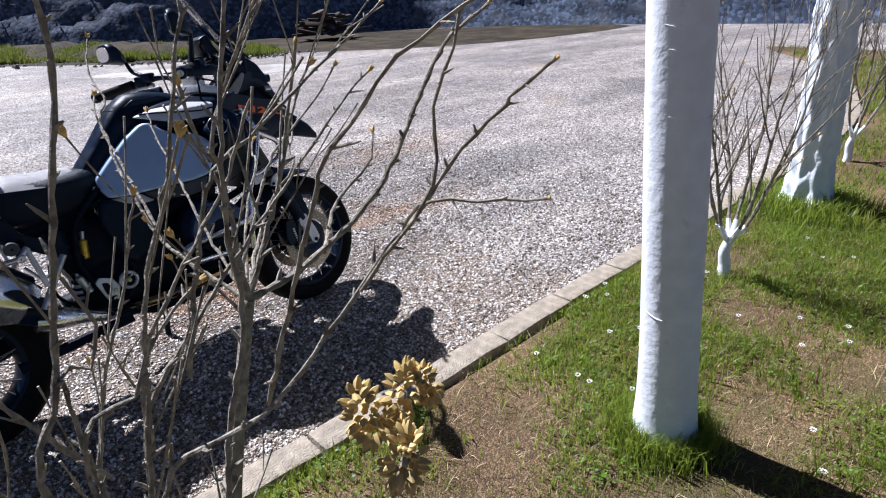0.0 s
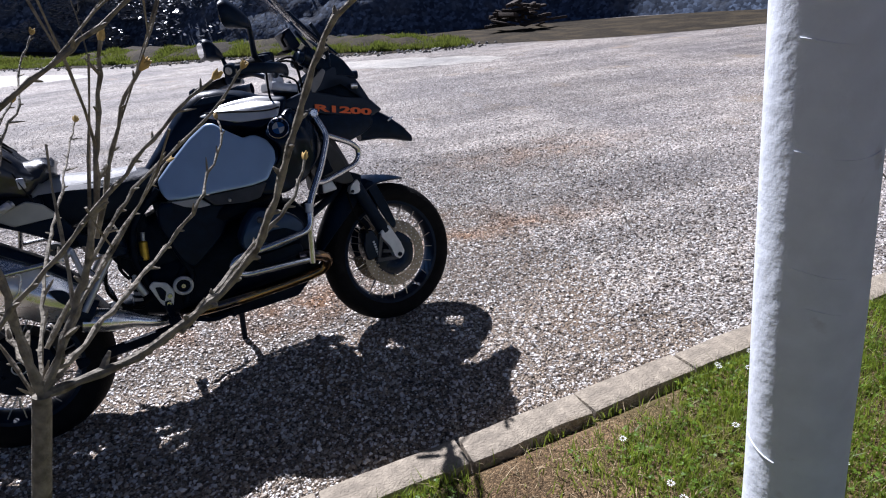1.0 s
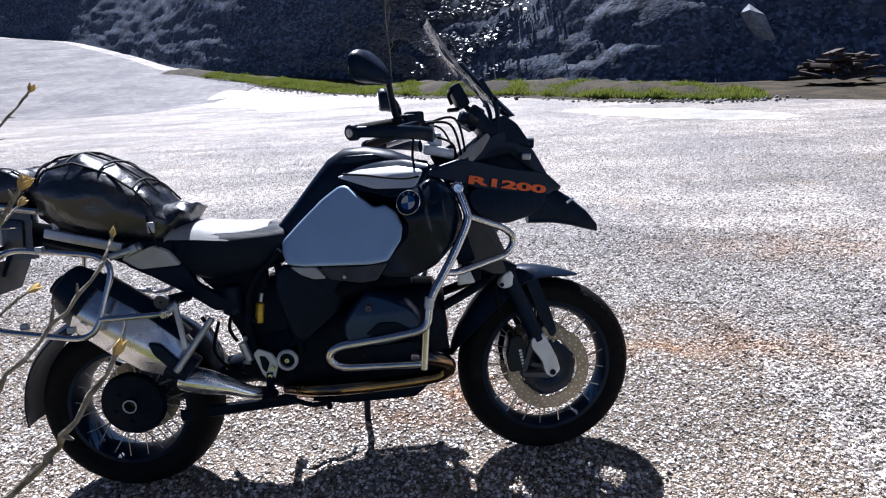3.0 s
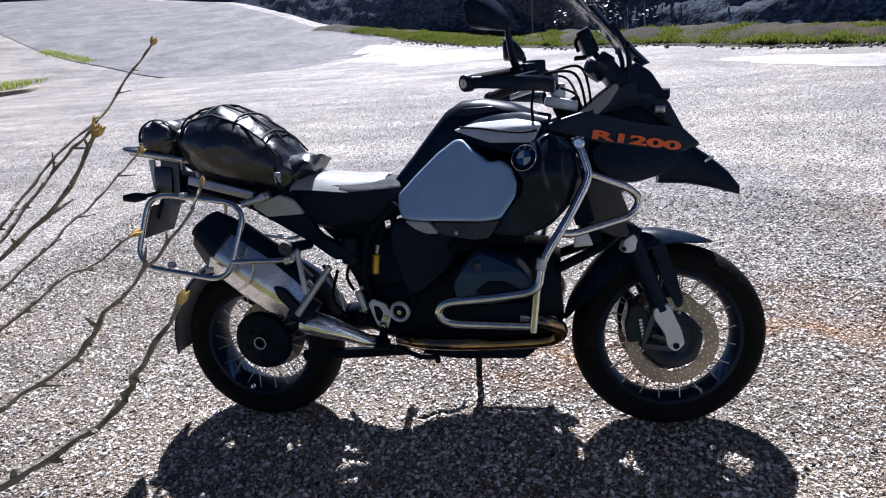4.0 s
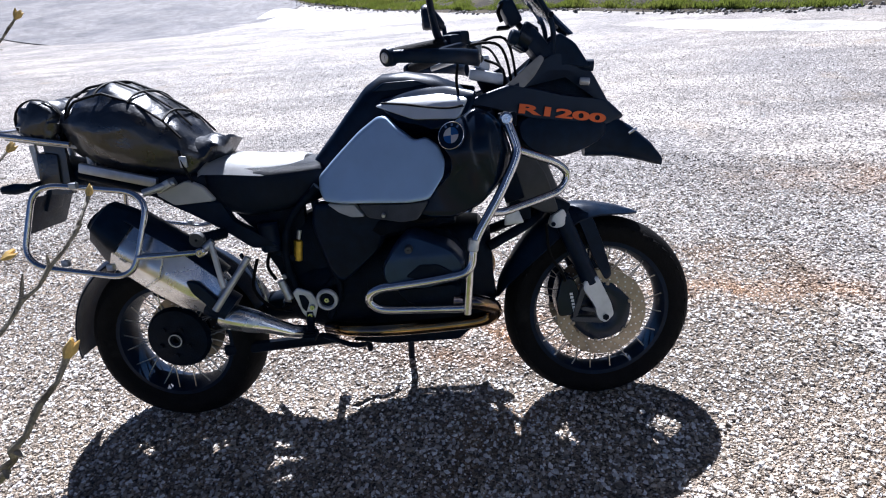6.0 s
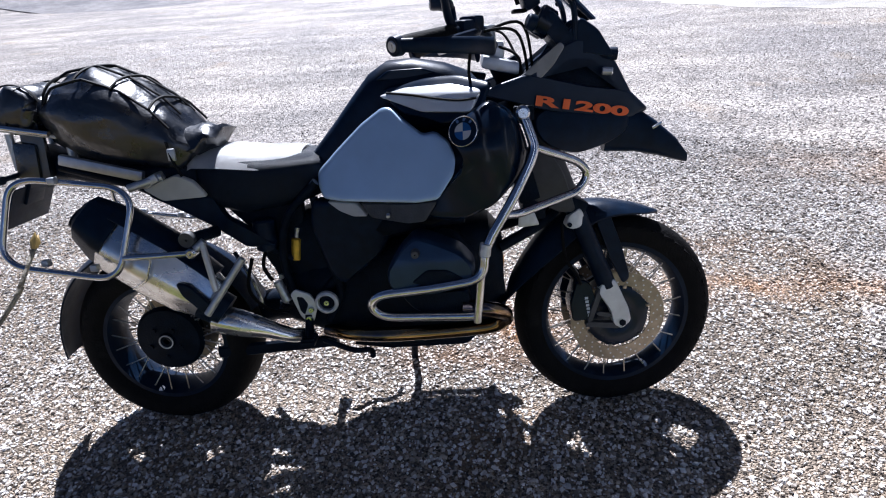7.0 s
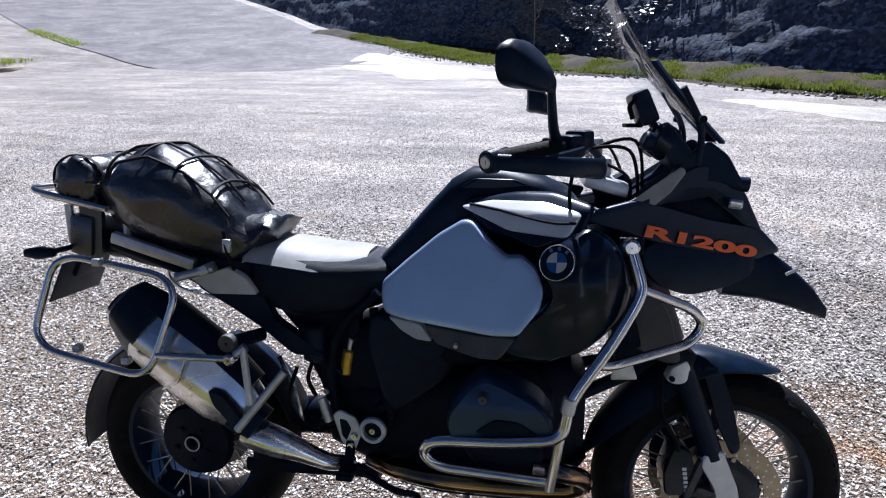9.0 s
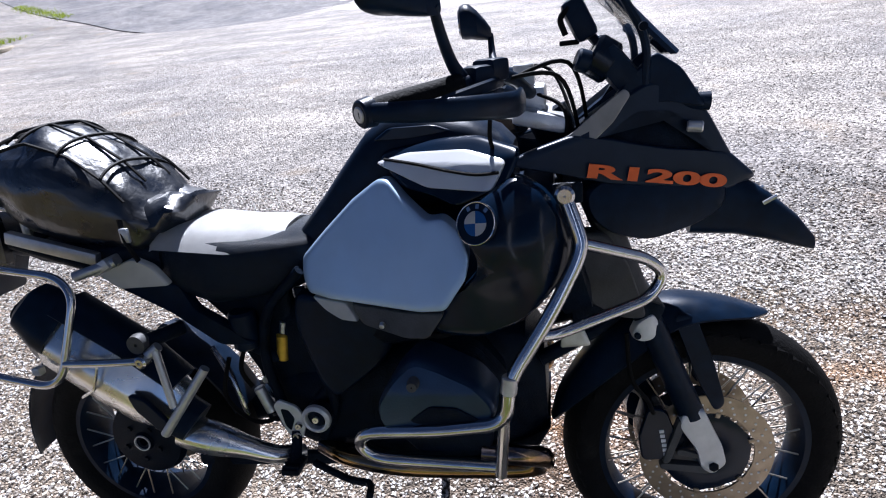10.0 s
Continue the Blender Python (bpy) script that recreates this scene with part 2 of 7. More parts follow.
def ground_material(name, base, dark, stain, grain, relief, rough, lo=0.62, spec=0.5, rusty=False):
    """Stony ground: two sizes of chips, wide wear bands, rusty stains."""
    m = bpy.data.materials.new(name)
    m.use_nodes = True
    t = m.node_tree
    n, link = t.nodes, t.links.new
    b = n["Principled BSDF"]
    b.inputs["Roughness"].default_value = rough
    b.inputs["Specular IOR Level"].default_value = spec
    co = n.new("ShaderNodeTexCoord").outputs["Object"]

    def tex(kind, s, socket):
        x = n.new(kind)
        x.inputs["Scale"].default_value = s
        link(co, x.inputs["Vector"])
        return x.outputs[socket]

    def ramp(value, stops):
        r = n.new("ShaderNodeValToRGB")
        link(value, r.inputs[0])
        while len(r.color_ramp.elements) < len(stops):
            r.color_ramp.elements.new(0.5)
        for e, (p, c) in zip(r.color_ramp.elements, stops):
            e.position, e.color = p, (*c, 1)
        return r.outputs[0]

    def mix(fac, a, c, kind="MIX"):
        x = n.new("ShaderNodeMix")
        x.data_type, x.blend_type = "RGBA", kind
        for v, i in ((fac, 0), (a, 6), (c, 7)):
            if isinstance(v, bpy.types.NodeSocket):
                link(v, x.inputs[i])
            else:
                x.inputs[i].default_value = v
        return x.outputs[2]

    chip = tex("ShaderNodeTexVoronoi", grain, "Color")
    sep = n.new("ShaderNodeSeparateColor")
    link(chip, sep.inputs[0])
    pale = tuple(min(0.9, c * 1.55) for c in base)
    col = ramp(sep.outputs[0], [(0.0, dark), (0.3, tuple(c * 0.7 for c in base)), (0.6, base), (0.85, pale), (1.0, tuple(min(0.85, c * 2.0) for c in base))])
    wide = ramp(tex("ShaderNodeTexNoise", 0.55, "Fac"), [(0.35, (0.74, 0.74, 0.76)), (0.62, (1.08, 1.06, 1.03))])
    col = mix(1.0, col, wide, "MULTIPLY")
    fine = ramp(tex("ShaderNodeTexNoise", 3.1, "Fac"), [(0.36, (0.80, 0.79, 0.78)), (0.62, (1.06, 1.06, 1.06))])
    col = mix(1.0, col, fine, "MULTIPLY")
    rust = ramp(tex("ShaderNodeTexNoise", 1.25, "Fac"), [(lo, (0, 0, 0)), (lo + 0.12, (0.55, 0.55, 0.55))])
    col = mix(rust, col, (*stain, 1))
    if rusty:
        col = mix(1.0, col, streaks(t, co), "MULTIPLY")
        col = mix(stain_mask(t, co), col, (0.88, 0.57, 0.32, 1), "MULTIPLY")
    link(col, b.inputs["Base Color"])
    bp = n.new("ShaderNodeBump")
    bp.inputs["Strength"].default_value, bp.inputs["Distance"].default_value = relief, 0.012
    dist = tex("ShaderNodeTexVoronoi", grain, "Distance")
    inv = n.new("ShaderNodeMath")
    inv.operation = "SUBTRACT"
    inv.inputs[0].default_value = 1.0
    link(dist, inv.inputs[1])
    link(inv.outputs[0], bp.inputs["Height"])
    link(bp.outputs["Normal"], b.inputs["Normal"])
    return m


M_COVER = material("pale seat cover", (0.70, 0.70, 0.70), 0.4, vary=0.08, scale=30, bump=0.2, bump_scale=500)
M_GRAVEL = ground_material("worn gravel surface", (0.325, 0.298, 0.275), (0.04, 0.033, 0.028), (0.31, 0.24, 0.165), 58, 1.0, 0.58, spec=0.20, rusty=True)
M_BED = ground_material("darker brown fines between the stones", (0.29, 0.235, 0.18), (0.05, 0.04, 0.03), (0.23, 0.15, 0.085), 150, 1.0, 0.6, spec=0.3, rusty=True)
M_ROAD = ground_material("pale worn asphalt", (0.205, 0.20, 0.205), (0.17, 0.167, 0.17), (0.22, 0.21, 0.20), 160, 0.12, 0.8, 0.7, 0.1)
# Smooth ground; the sun's glare on it is painted as a paler base.
M_PALE = ground_material("smooth patch with pale glare colour", (0.44, 0.42, 0.385), (0.36, 0.34, 0.31), (0.38, 0.36, 0.32), 120, 0.1, 0.5, 0.75, 0.4)
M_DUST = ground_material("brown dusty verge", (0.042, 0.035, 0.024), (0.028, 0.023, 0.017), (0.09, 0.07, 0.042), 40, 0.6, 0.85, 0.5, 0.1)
M_SOIL = ground_material("dry lawn soil", (0.165, 0.112, 0.060), (0.09, 0.06, 0.034), (0.08, 0.075, 0.025), 190, 0.6, 0.9, 0.5, 0.2)
# Slate; the blue of its sky-lit shade is mixed into the base colour.
M_CLIFF = ground_material("wet dark slate with blue shade tint", (0.082, 0.108, 0.160), (0.040, 0.054, 0.085), (0.11, 0.12, 0.14), 9.0, 0.5, 0.75, 0.55, 0.12)

# ---- mesh helpers ----


def part(name, bm, mat, parent=None, label="", m=None, angle=38):
    """Links a bmesh as one mesh object, under a thing or a part where one is given."""
    bmesh.ops.recalc_face_normals(bm, faces=bm.faces)
    for fc in bm.faces:
        fc.smooth = True
    lim = radians(angle)
    for e in bm.edges:
        if len(e.link_faces) == 2 and e.calc_face_angle(0) > lim:
            e.smooth = False
    me = bpy.data.meshes.new(name)
    bm.to_mesh(me)
    bm.free()
    me.materials.append(mat)
    ob = new(name, me)
    if parent:
        ob.parent = parent
    if m is not None:
        ob.matrix_basis = m
    if label:
        ob["label"] = label
    return ob


def raw(name, verts, faces, mat, smooth=False):
    me = bpy.data.meshes.new(name)
    me.from_pydata(verts, [], faces)
    me.materials.append(mat)
    if smooth:
        me.polygons.foreach_set("use_smooth", [True] * len(me.polygons))
    me.update()
    return new(name, me)


def curve(pts, k=6, closed=False):
    """A smooth run of points through pts (Catmull-Rom)."""
    p = [Vector(q) for q in pts]
    n = len(p)
    out = []
    last = n if closed else n - 1
    for i in range(last):
        if closed:
            a, b, c, d = p[i - 1], p[i], p[(i + 1) % n], p[(i + 2) % n]
        else:
            a, b, c, d = p[max(i - 1, 0)], p[i], p[i + 1], p[min(i + 2, n - 1)]
        for j in range(k):
            s = j / k
            out.append(0.5 * (2 * b + (c - a) * s + (2 * a - 5 * b + 4 * c - d) * s * s + (3 * b - a - 3 * c + d) * s ** 3))
    if not closed:
        out.append(p[-1])
    return out


def fillet(pts, r, k=5, closed=False):
    """A run of straight lengths with rounded corners of reach r."""
    p = [Vector(q) for q in pts]
    n = len(p)
    out = []
    for i in range(n):
        if not closed and i in (0, n - 1):
            out.append(p[i])
            continue
        a, b, c = p[i - 1], p[i], p[(i + 1) % n]
        ra, rc = min(r, (a - b).length * 0.45), min(r, (c - b).length * 0.45)
        s, e = b + (a - b).normalized() * ra, b + (c - b).normalized() * rc
        for j in range(k + 1):
            t = j / k
            out.append(s * (1 - t) ** 2 + b * 2 * t * (1 - t) + e * t * t)
    return out


def tube(pts, r, n=10, bm=None, closed=False, flat=1.0):
    """A round tube along pts; r one radius or one for each point."""
    bm = bm or bmesh.new()
    p = [Vector(q) for q in pts]
    rs = r if isinstance(r, (list, tuple)) else [r] * len(p)
    m = len(p)
    up = Vector((0, 0, 1)) if abs((p[1] - p[0]).normalized().z) < 0.9 else Vector((1, 0, 0))
    rings = []
    for i in range(m):
        if closed:
            d = p[(i + 1) % m] - p[i - 1]
        else:
            d = p[min(i + 1, m - 1)] - p[max(i - 1, 0)]
        d = d.normalized() if d.length else Vector((0, 0, 1))
        x = up - d * up.dot(d)
        x = x.normalized() if x.length > 1e-6 else d.orthogonal().normalized()
        y = d.cross(x)
        up = x
        rings.append([bm.verts.new(p[i] + (x * math.cos(a) * flat + y * math.sin(a)) * rs[i]) for a in (2 * math.pi * j / n for j in range(n))])
    for i in range(m if closed else m - 1):
        a, b = rings[i], rings[(i + 1) % m]
        for j in range(n):
            bm.faces.new((a[j], a[(j + 1) % n], b[(j + 1) % n], b[j]))
    if not closed:
        bm.faces.new(rings[0][::-1])
        bm.faces.new(rings[-1])
    return bm


def loft(rings, caps=True, bm=None, closed=True):
    bm = bm or bmesh.new()
    vs = [[bm.verts.new(q) for q in ring] for ring in rings]
    n = len(vs[0])
    for a, b in zip(vs, vs[1:]):
        for j in range(n if closed else n - 1):
            bm.faces.new((a[j], a[(j + 1) % n], b[(j + 1) % n], b[j]))
    if caps and closed:
        bm.faces.new(vs[0][::-1])
        bm.faces.new(vs[-1])
    return bm


def box(c, s, bev=0.005, bm=None, m=None):
    bm = bm or bmesh.new()
    geo = bmesh.ops.create_cube(bm, size=1.0)["verts"]
    mat = Matrix.Translation(c) @ (m or Matrix()) @ Matrix.Diagonal((*s, 1))
    bmesh.ops.transform(bm, matrix=mat, verts=geo)
    if bev:
        es = {e for v in geo for e in v.link_edges}
        bmesh.ops.bevel(bm, geom=list(es), offset=bev, segments=2, affect="EDGES", profile=0.6)
    return bm


def rod(a, b, r, r2=None, n=14, bm=None, bev=0.0):
    """A cylinder or cone from a to b, its rims eased."""
    a, b = Vector(a), Vector(b)
    r2 = r if r2 is None else r2
    if bev:
        d = (b - a).normalized() * bev
        return tube([a, a + d, b - d, b], [r - bev, r, r2, r2 - bev], n, bm)
    return tube([a, b], [r, r2], n, bm)


def lathe(profile, c=(0, 0, 0), n=64, bm=None, arc=None, closed=False):
    """Turns (radius, y) pairs round the y axis at c; closed: the profile is a loop."""
    bm = bm or bmesh.new()
    full = arc is None
    a0, a1 = (0, 2 * math.pi) if full else (radians(arc[0]), radians(arc[1]))
    steps = n if full else n + 1
    rings = []
    for i in range(steps):
        a = a0 + (a1 - a0) * i / n
        rings.append([bm.verts.new((c[0] + r * math.cos(a), c[1] + y, c[2] + r * math.sin(a))) for r, y in profile])
    k = len(profile)
    for i in range(n):
        a, b = rings[i], rings[(i + 1) % steps]
        for j in range(k if closed else k - 1):
            bm.faces.new((a[j], b[j], b[(j + 1) % k], a[(j + 1) % k]))
    if not full and closed:
        bm.faces.new(rings[0][::-1])
        bm.faces.new(rings[-1])
    return bm


def shell(outline, surf, depth=0.02, ease=0.012, corner=0.02, rings=6, k=4, bm=None):
    """A panel with the outline (x, z), bent to y = surf(x, z), its rim eased inwards and closed behind. Faces -y; negative ease and depth for +y."""
    bm = bm or bmesh.new()
    pts = fillet([(x, 0, z) for x, z in outline], corner, k, closed=True)
    dense = []
    for p, q in zip(pts, pts[1:] + pts[:1]):
        cuts = max(1, int((q - p).length / 0.022))
        dense += [p + (q - p) * (i / cuts) for i in range(cuts)]
    c = sum(pts, Vector()) / len(pts)
    pts = dense
    n = len(pts)
    layers = []
    for s, e in [(0.3 + 0.62 * i / rings, 0.0) for i in range(rings + 1)] + [(0.965, 0.25), (0.99, 0.6), (1.0, 1.0)]:
        layers.append([(lambda q: (q.x, surf(q.x, q.z) + ease * e, q.z))(c + (p - c) * s) for p in pts])
    layers.append([(lambda q: (q.x, surf(q.x, q.z) + depth, q.z))(c + (p - c) * 0.985) for p in pts])
    vs = [[bm.verts.new(q) for q in ring] for ring in layers]
    for a, b in zip(vs, vs[1:]):
        for j in range(n):
            bm.faces.new((a[j], a[(j + 1) % n], b[(j + 1) % n], b[j]))
    mid = bm.verts.new((c.x, surf(c.x, c.z), c.z))
    back = bm.verts.new((c.x, surf(c.x, c.z) + depth, c.z))
    for j in range(n):
        bm.faces.new((mid, vs[0][(j + 1) % n], vs[0][j]))
        bm.faces.new((back, vs[-1][j], vs[-1][(j + 1) % n]))
    return bm


def flip(bm):
    """The same part on the other side of the y = 0 plane."""
    bmesh.ops.scale(bm, vec=(1, -1, 1), verts=bm.verts)
    return bm

# ---- ground ----
KERB_W, KERB_H = 0.125, 0.06


def kerb_y(x):
    """The road-side edge of the kerb."""
    return -0.985 + 0.033 * (x - 1.0) + (0.055 * max(0.0, x - 6.0) ** 2)


def sheet(name, xs, ys, zf, mat):
    vs = [(x, y, zf(x, y)) for y in ys for x in xs]
    w = len(xs)
    fs = [(j * w + i, j * w + i + 1, (j + 1) * w + i + 1, (j + 1) * w + i) for j in range(len(ys) - 1) for i in range(w - 1)]
    return raw(name, vs, fs, mat, True)


def spread(a, b, near0, near1, fine, coarse=14):
    """Even fine steps from near0 to near1, widening steps out to a and b."""
    mid = list(np.arange(near0, near1, fine)) + [near1]
    left = [near0 - (near0 - a) * (i / coarse) ** 3 for i in range(coarse, 0, -1)]
    right = [near1 + (b - near1) * (i / coarse) ** 3 for i in range(1, coarse + 1)]
    return left + mid + right


def rise(x, y):
    """The far side of the yard, where the road climbs away along the slope."""
    return 0.12 * min(75.0, max(0.0, 0.9 * y - 0.45 * x - 24.0))


def yard_z(x, y):
    """The yard: barely uneven near the motorcycle, flat farther out, climbing behind."""
    near = max(0.0, min(1.0, (5.0 - y) / 2.0)) * max(0.0, min(1.0, (9.0 - abs(x)) / 3.0))
    return 0.008 * near * noise.noise((x * 0.7, y * 0.7, 0)) + rise(x, y)


def steps(*runs):
    """Even steps within each run of (start, end, step), joined."""
    out = []
    for a, b, d in runs:
        out += list(np.arange(a, b, d))
    return out + [runs[-1][1]]


ground = sheet("ground", steps((-900, -100, 80), (-100, -4, 2.0), (-4, 8, 0.25), (8, 30, 1.0), (30, 900, 87)), steps((-900, -100, 80), (-100, -1, 9.9), (-1, 9, 0.25), (9, 70, 1.0), (70, 900, 83)),
               yard_z, M_GRAVEL)
tagged(ground, "worn grey gravel yard with rusty stains", "ground", kind="structure")


def bed_z(x, y):
    """The brown fines thin out and break up towards their edges."""
    inside = min(1.0, (3.4 - x) / 1.2, (1.95 - y) / 1.0, (x + 3.0) / 1.0)
    return yard_z(x, y) + 0.0016 - 0.005 * (1 - max(0.0, inside)) + 0.0045 * (1 - max(0.0, inside)) * noise.noise((x * 4, y * 4, 8))


bed = sheet("gravel_bed", list(np.arange(-3.0, 3.4, 0.06)), list(np.arange(-1.05, 1.95, 0.06)), bed_z, M_BED)
tagged(bed, "darker brown fines under the loose stones", "ground", kind="structure")


def patch(name, outline, z, mat, label, wobble=0.12, k=6):
    """A flat irregular patch laid on the ground."""
    pts = curve([(x, y, z) for x, y in outline], k, closed=True)
    bm = bmesh.new()
    ring = [bm.verts.new((p.x + wobble * noise.noise((p.x * 2, p.y * 2, 3)), p.y + wobble * noise.noise((p.x * 2, p.y * 2, 7)), z)) for p in pts]
    bmesh.ops.triangulate(bm, faces=[bm.faces.new(ring)])
    if max(p.y for p in pts) > 24:
        for _ in range(5):
            bmesh.ops.subdivide_edges(bm, edges=[e for e in bm.edges if e.calc_length() > 4], cuts=1)
            bmesh.ops.triangulate(bm, faces=bm.faces[:])
        for v in bm.verts:
            v.co.z += rise(v.co.x, v.co.y) + (0.03 if rise(v.co.x, v.co.y) else 0.0)
    ob = part(name, bm, mat)
    return tagged(ob, label, "ground", kind="structure")


patch("road", [(-9.9, 20.3), (-10.4, 18.6), (-11.5, 17.9), (-14.6, 18.0), (-20.0, 20.0), (-34.0, 27.5), (-75.0, 55.0), (-60, 59.5), (-43, 50.8), (-33, 46.4), (-22, 36.6), (-16, 30.6), (-12.2, 27.6), (-9.4, 25.9), (-9.2, 23.0)], 0.002, M_ROAD, "pale smooth asphalt road climbing away along the slope")
# Two smooth areas whose pale colour stands in for sun glare.
patch("smooth_patch", [(-9.3, 20.2), (-10.0, 24.4), (-6.9, 23.0), (-3.6, 19.2), (-1.6, 16.4), (-3.4, 16.3), (-4.9, 15.8), (-6.9, 18.2)], 0.004, M_PALE, "patch worn smooth, sun glare painted pale", 0.35)
patch("smooth_patch", [(3.2, 12.3), (4.7, 11.7), (6.2, 10.5), (6.95, 9.2), (6.5, 8.6), (5.6, 9.0), (4.3, 10.1), (3.4, 11.2)], 0.004, M_PALE, "smooth strip along the verge, sun glare painted pale", 0.3)
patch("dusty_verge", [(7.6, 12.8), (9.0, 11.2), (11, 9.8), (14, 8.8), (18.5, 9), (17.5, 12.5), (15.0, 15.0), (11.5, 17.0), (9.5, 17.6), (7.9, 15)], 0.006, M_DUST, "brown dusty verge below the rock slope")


def lawn_z(x, y):
    """The lawn: level with the kerb, barely uneven."""
    d = kerb_y(x) - KERB_W - y
    return 0.045 - 0.075 * max(0.0, 1 - (d + 0.02) / 0.05 if d < 0.03 else 0) + 0.012 * noise.noise((x * 0.9, y * 0.9, 5)) * min(1, max(0, d) / 0.3) + 0.009 * noise.noise((x * 5, y * 5, 2)) * min(1, max(0, d) / 0.2)


def build_lawn():
    us = spread(-60, 14.0, -2, 8, 0.1, 12)
    ds = [0, 0.03, 0.08, 0.14, 0.2] + list(np.arange(0.28, 3.2, 0.09)) + [4, 6, 10, 20, 45]
    vs, w = [], len(us)
    for d in ds:
        for x in us:
            y = kerb_y(x) - KERB_W + 0.02 - d
            vs.append((x, y, lawn_z(x, y)))
    fs = [(j * w + i, (j + 1) * w + i, (j + 1) * w + i + 1, j * w + i + 1) for j in range(len(ds) - 1) for i in range(w - 1)]
    return tagged(raw("lawn", vs, fs, M_SOIL, True), "patchy lawn soil with bare dry earth", "ground", kind="structure")


lawn = build_lawn()

kerb = new("kerb")
tagged(kerb, "weathered concrete kerb edging the lawn", "kerb", kind="structure")
stone_meshes = []
for s in range(4):
    bm = box((0, 0, 0), (0.47, KERB_W, 0.16), 0.009)
    bmesh.ops.subdivide_edges(bm, edges=[e for e in bm.edges if e.calc_length() > 0.2], cuts=6)
    for v in bm.verts:
        v.co += Vector((noise.noise(v.co * 9 + Vector((s, 0, 0))), noise.noise(v.co * 9 + Vector((0, s, 4))), noise.noise(v.co * 7 + Vector((s, 9, 4))))) * 0.006
    ob = part("kerb_stone", bm, M_KERB, kerb)
    stone_meshes.append(ob.data)
    bpy.data.objects.remove(ob)
x = -2.47
i = 0
while x < 9.5:
    ob = new("kerb_stone", stone_meshes[i % 4])
    ob.parent = kerb
    xm = x + 0.24
    turn = math.atan2(kerb_y(xm + 0.2) - kerb_y(xm - 0.2), 0.4)
    ob.matrix_basis = pose(xm, kerb_y(xm) - KERB_W / 2 + random.uniform(-0.004, 0.004), KERB_H - 0.08 + random.uniform(-0.004, 0.004), random.uniform(-1, 1), random.uniform(-0.5, 0.5), math.degrees(turn) + random.uniform(-0.6, 0.6))
    x += 0.482 * math.cos(turn)
    i += 1

# ---- rock slope behind the yard ----
BASE = curve([(-190, -30, 0), (-150, 30, 0), (-100, 61, 0), (-60, 60.6, 0), (-43, 51.8, 0), (-33, 47.4, 0), (-22, 37.8, 0), (-16, 31.8, 0), (-11, 28.6, 0), (-6, 27.4, 0), (-1, 25.0, 0), (3, 21.6, 0), (6.5, 18.8, 0), (10, 17.6, 0), (13.2, 16.8, 0), (16.6, 13.6, 0), (18.6, 10, 0), (22, 0, 0), (24, -12, 0)], 40)


def build_slope():
    vs, fs = [], []
    ups = [0.0]
    while ups[-1] < 16:
        ups.append(ups[-1] + 0.12 + 0.035 * ups[-1])
    w = len(BASE)
    for u in ups:
        for i, p in enumerate(BASE):
            d = BASE[min(i + 1, w - 1)] - BASE[max(i - 1, 0)]
            nrm = Vector((-d.y, d.x, 0)).normalized()
            q = p + nrm * u * 0.70
            big = noise.fractal(q * 0.12 + Vector((0, 0, u * 0.15)), 1.0, 2.0, 5)
            led = noise.fractal(Vector((q.x * 0.45, q.y * 0.45, u * 2.4)), 0.8, 2.1, 5)
            fine = noise.fractal(Vector((q.x * 2.4, q.y * 2.4, u * 5.0)), 0.7, 2.1, 3)
            amp = min(1, u / 0.8)
            vs.append(q + Vector((0, 0, u + rise(p.x, p.y))) - nrm * (big * 0.24 + led * 0.09 + fine * 0.05) * amp + Vector((0, 0, led * 0.03 * amp - 0.05)))
    n = len(ups)
    for j in range(n - 1):
        for i in range(w - 1):
            fs.append((j * w + i, j * w + i + 1, (j + 1) * w + i + 1, (j + 1) * w + i))
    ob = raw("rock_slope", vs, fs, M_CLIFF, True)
    return tagged(ob, "dark wet slate rock slope, blue of its shade tinted into the colour", "rock face", kind="structure")


slope = build_slope()

# ---- motorcycle ----
BIKE = pose(0.013, -0.164, -0.006, 0, 0, 6.6) @ pose(0, 0, 0, -8.6, 0, 0) @ pose(0, 0, 0, 0, -0.6, 0)
bike = new("motorcycle")
bike.matrix_basis = BIKE
tagged(bike, "black and grey adventure motorcycle leaning on its side stand", "motorcycle")
STEER = Matrix.Translation((1.61, 0, 0)) @ Matrix.Rotation(radians(6), 4, Vector((-0.43, 0, 0.90))) @ Matrix.Translation((-1.61, 0, 0))
REAR, FRONT = (0.0, 0.0, 0.316), (1.515, 0.0, 0.322)


def tyre_profile(r_out, r_in, half):
    """A closed tyre section of (radius, y)."""
    pts = []
    for i in range(13):
        a = -1.25 + 2.5 * i / 12
        pts.append((r_out - half * 0.92 * (1 - math.cos(a)) * 0.95, half * math.sin(a) / math.sin(1.25)))
    pts += [(r_in + 0.03, half * 0.96), (r_in, half * 0.72), (r_in, -half * 0.72), (r_in + 0.03, -half * 0.96)]
    return pts


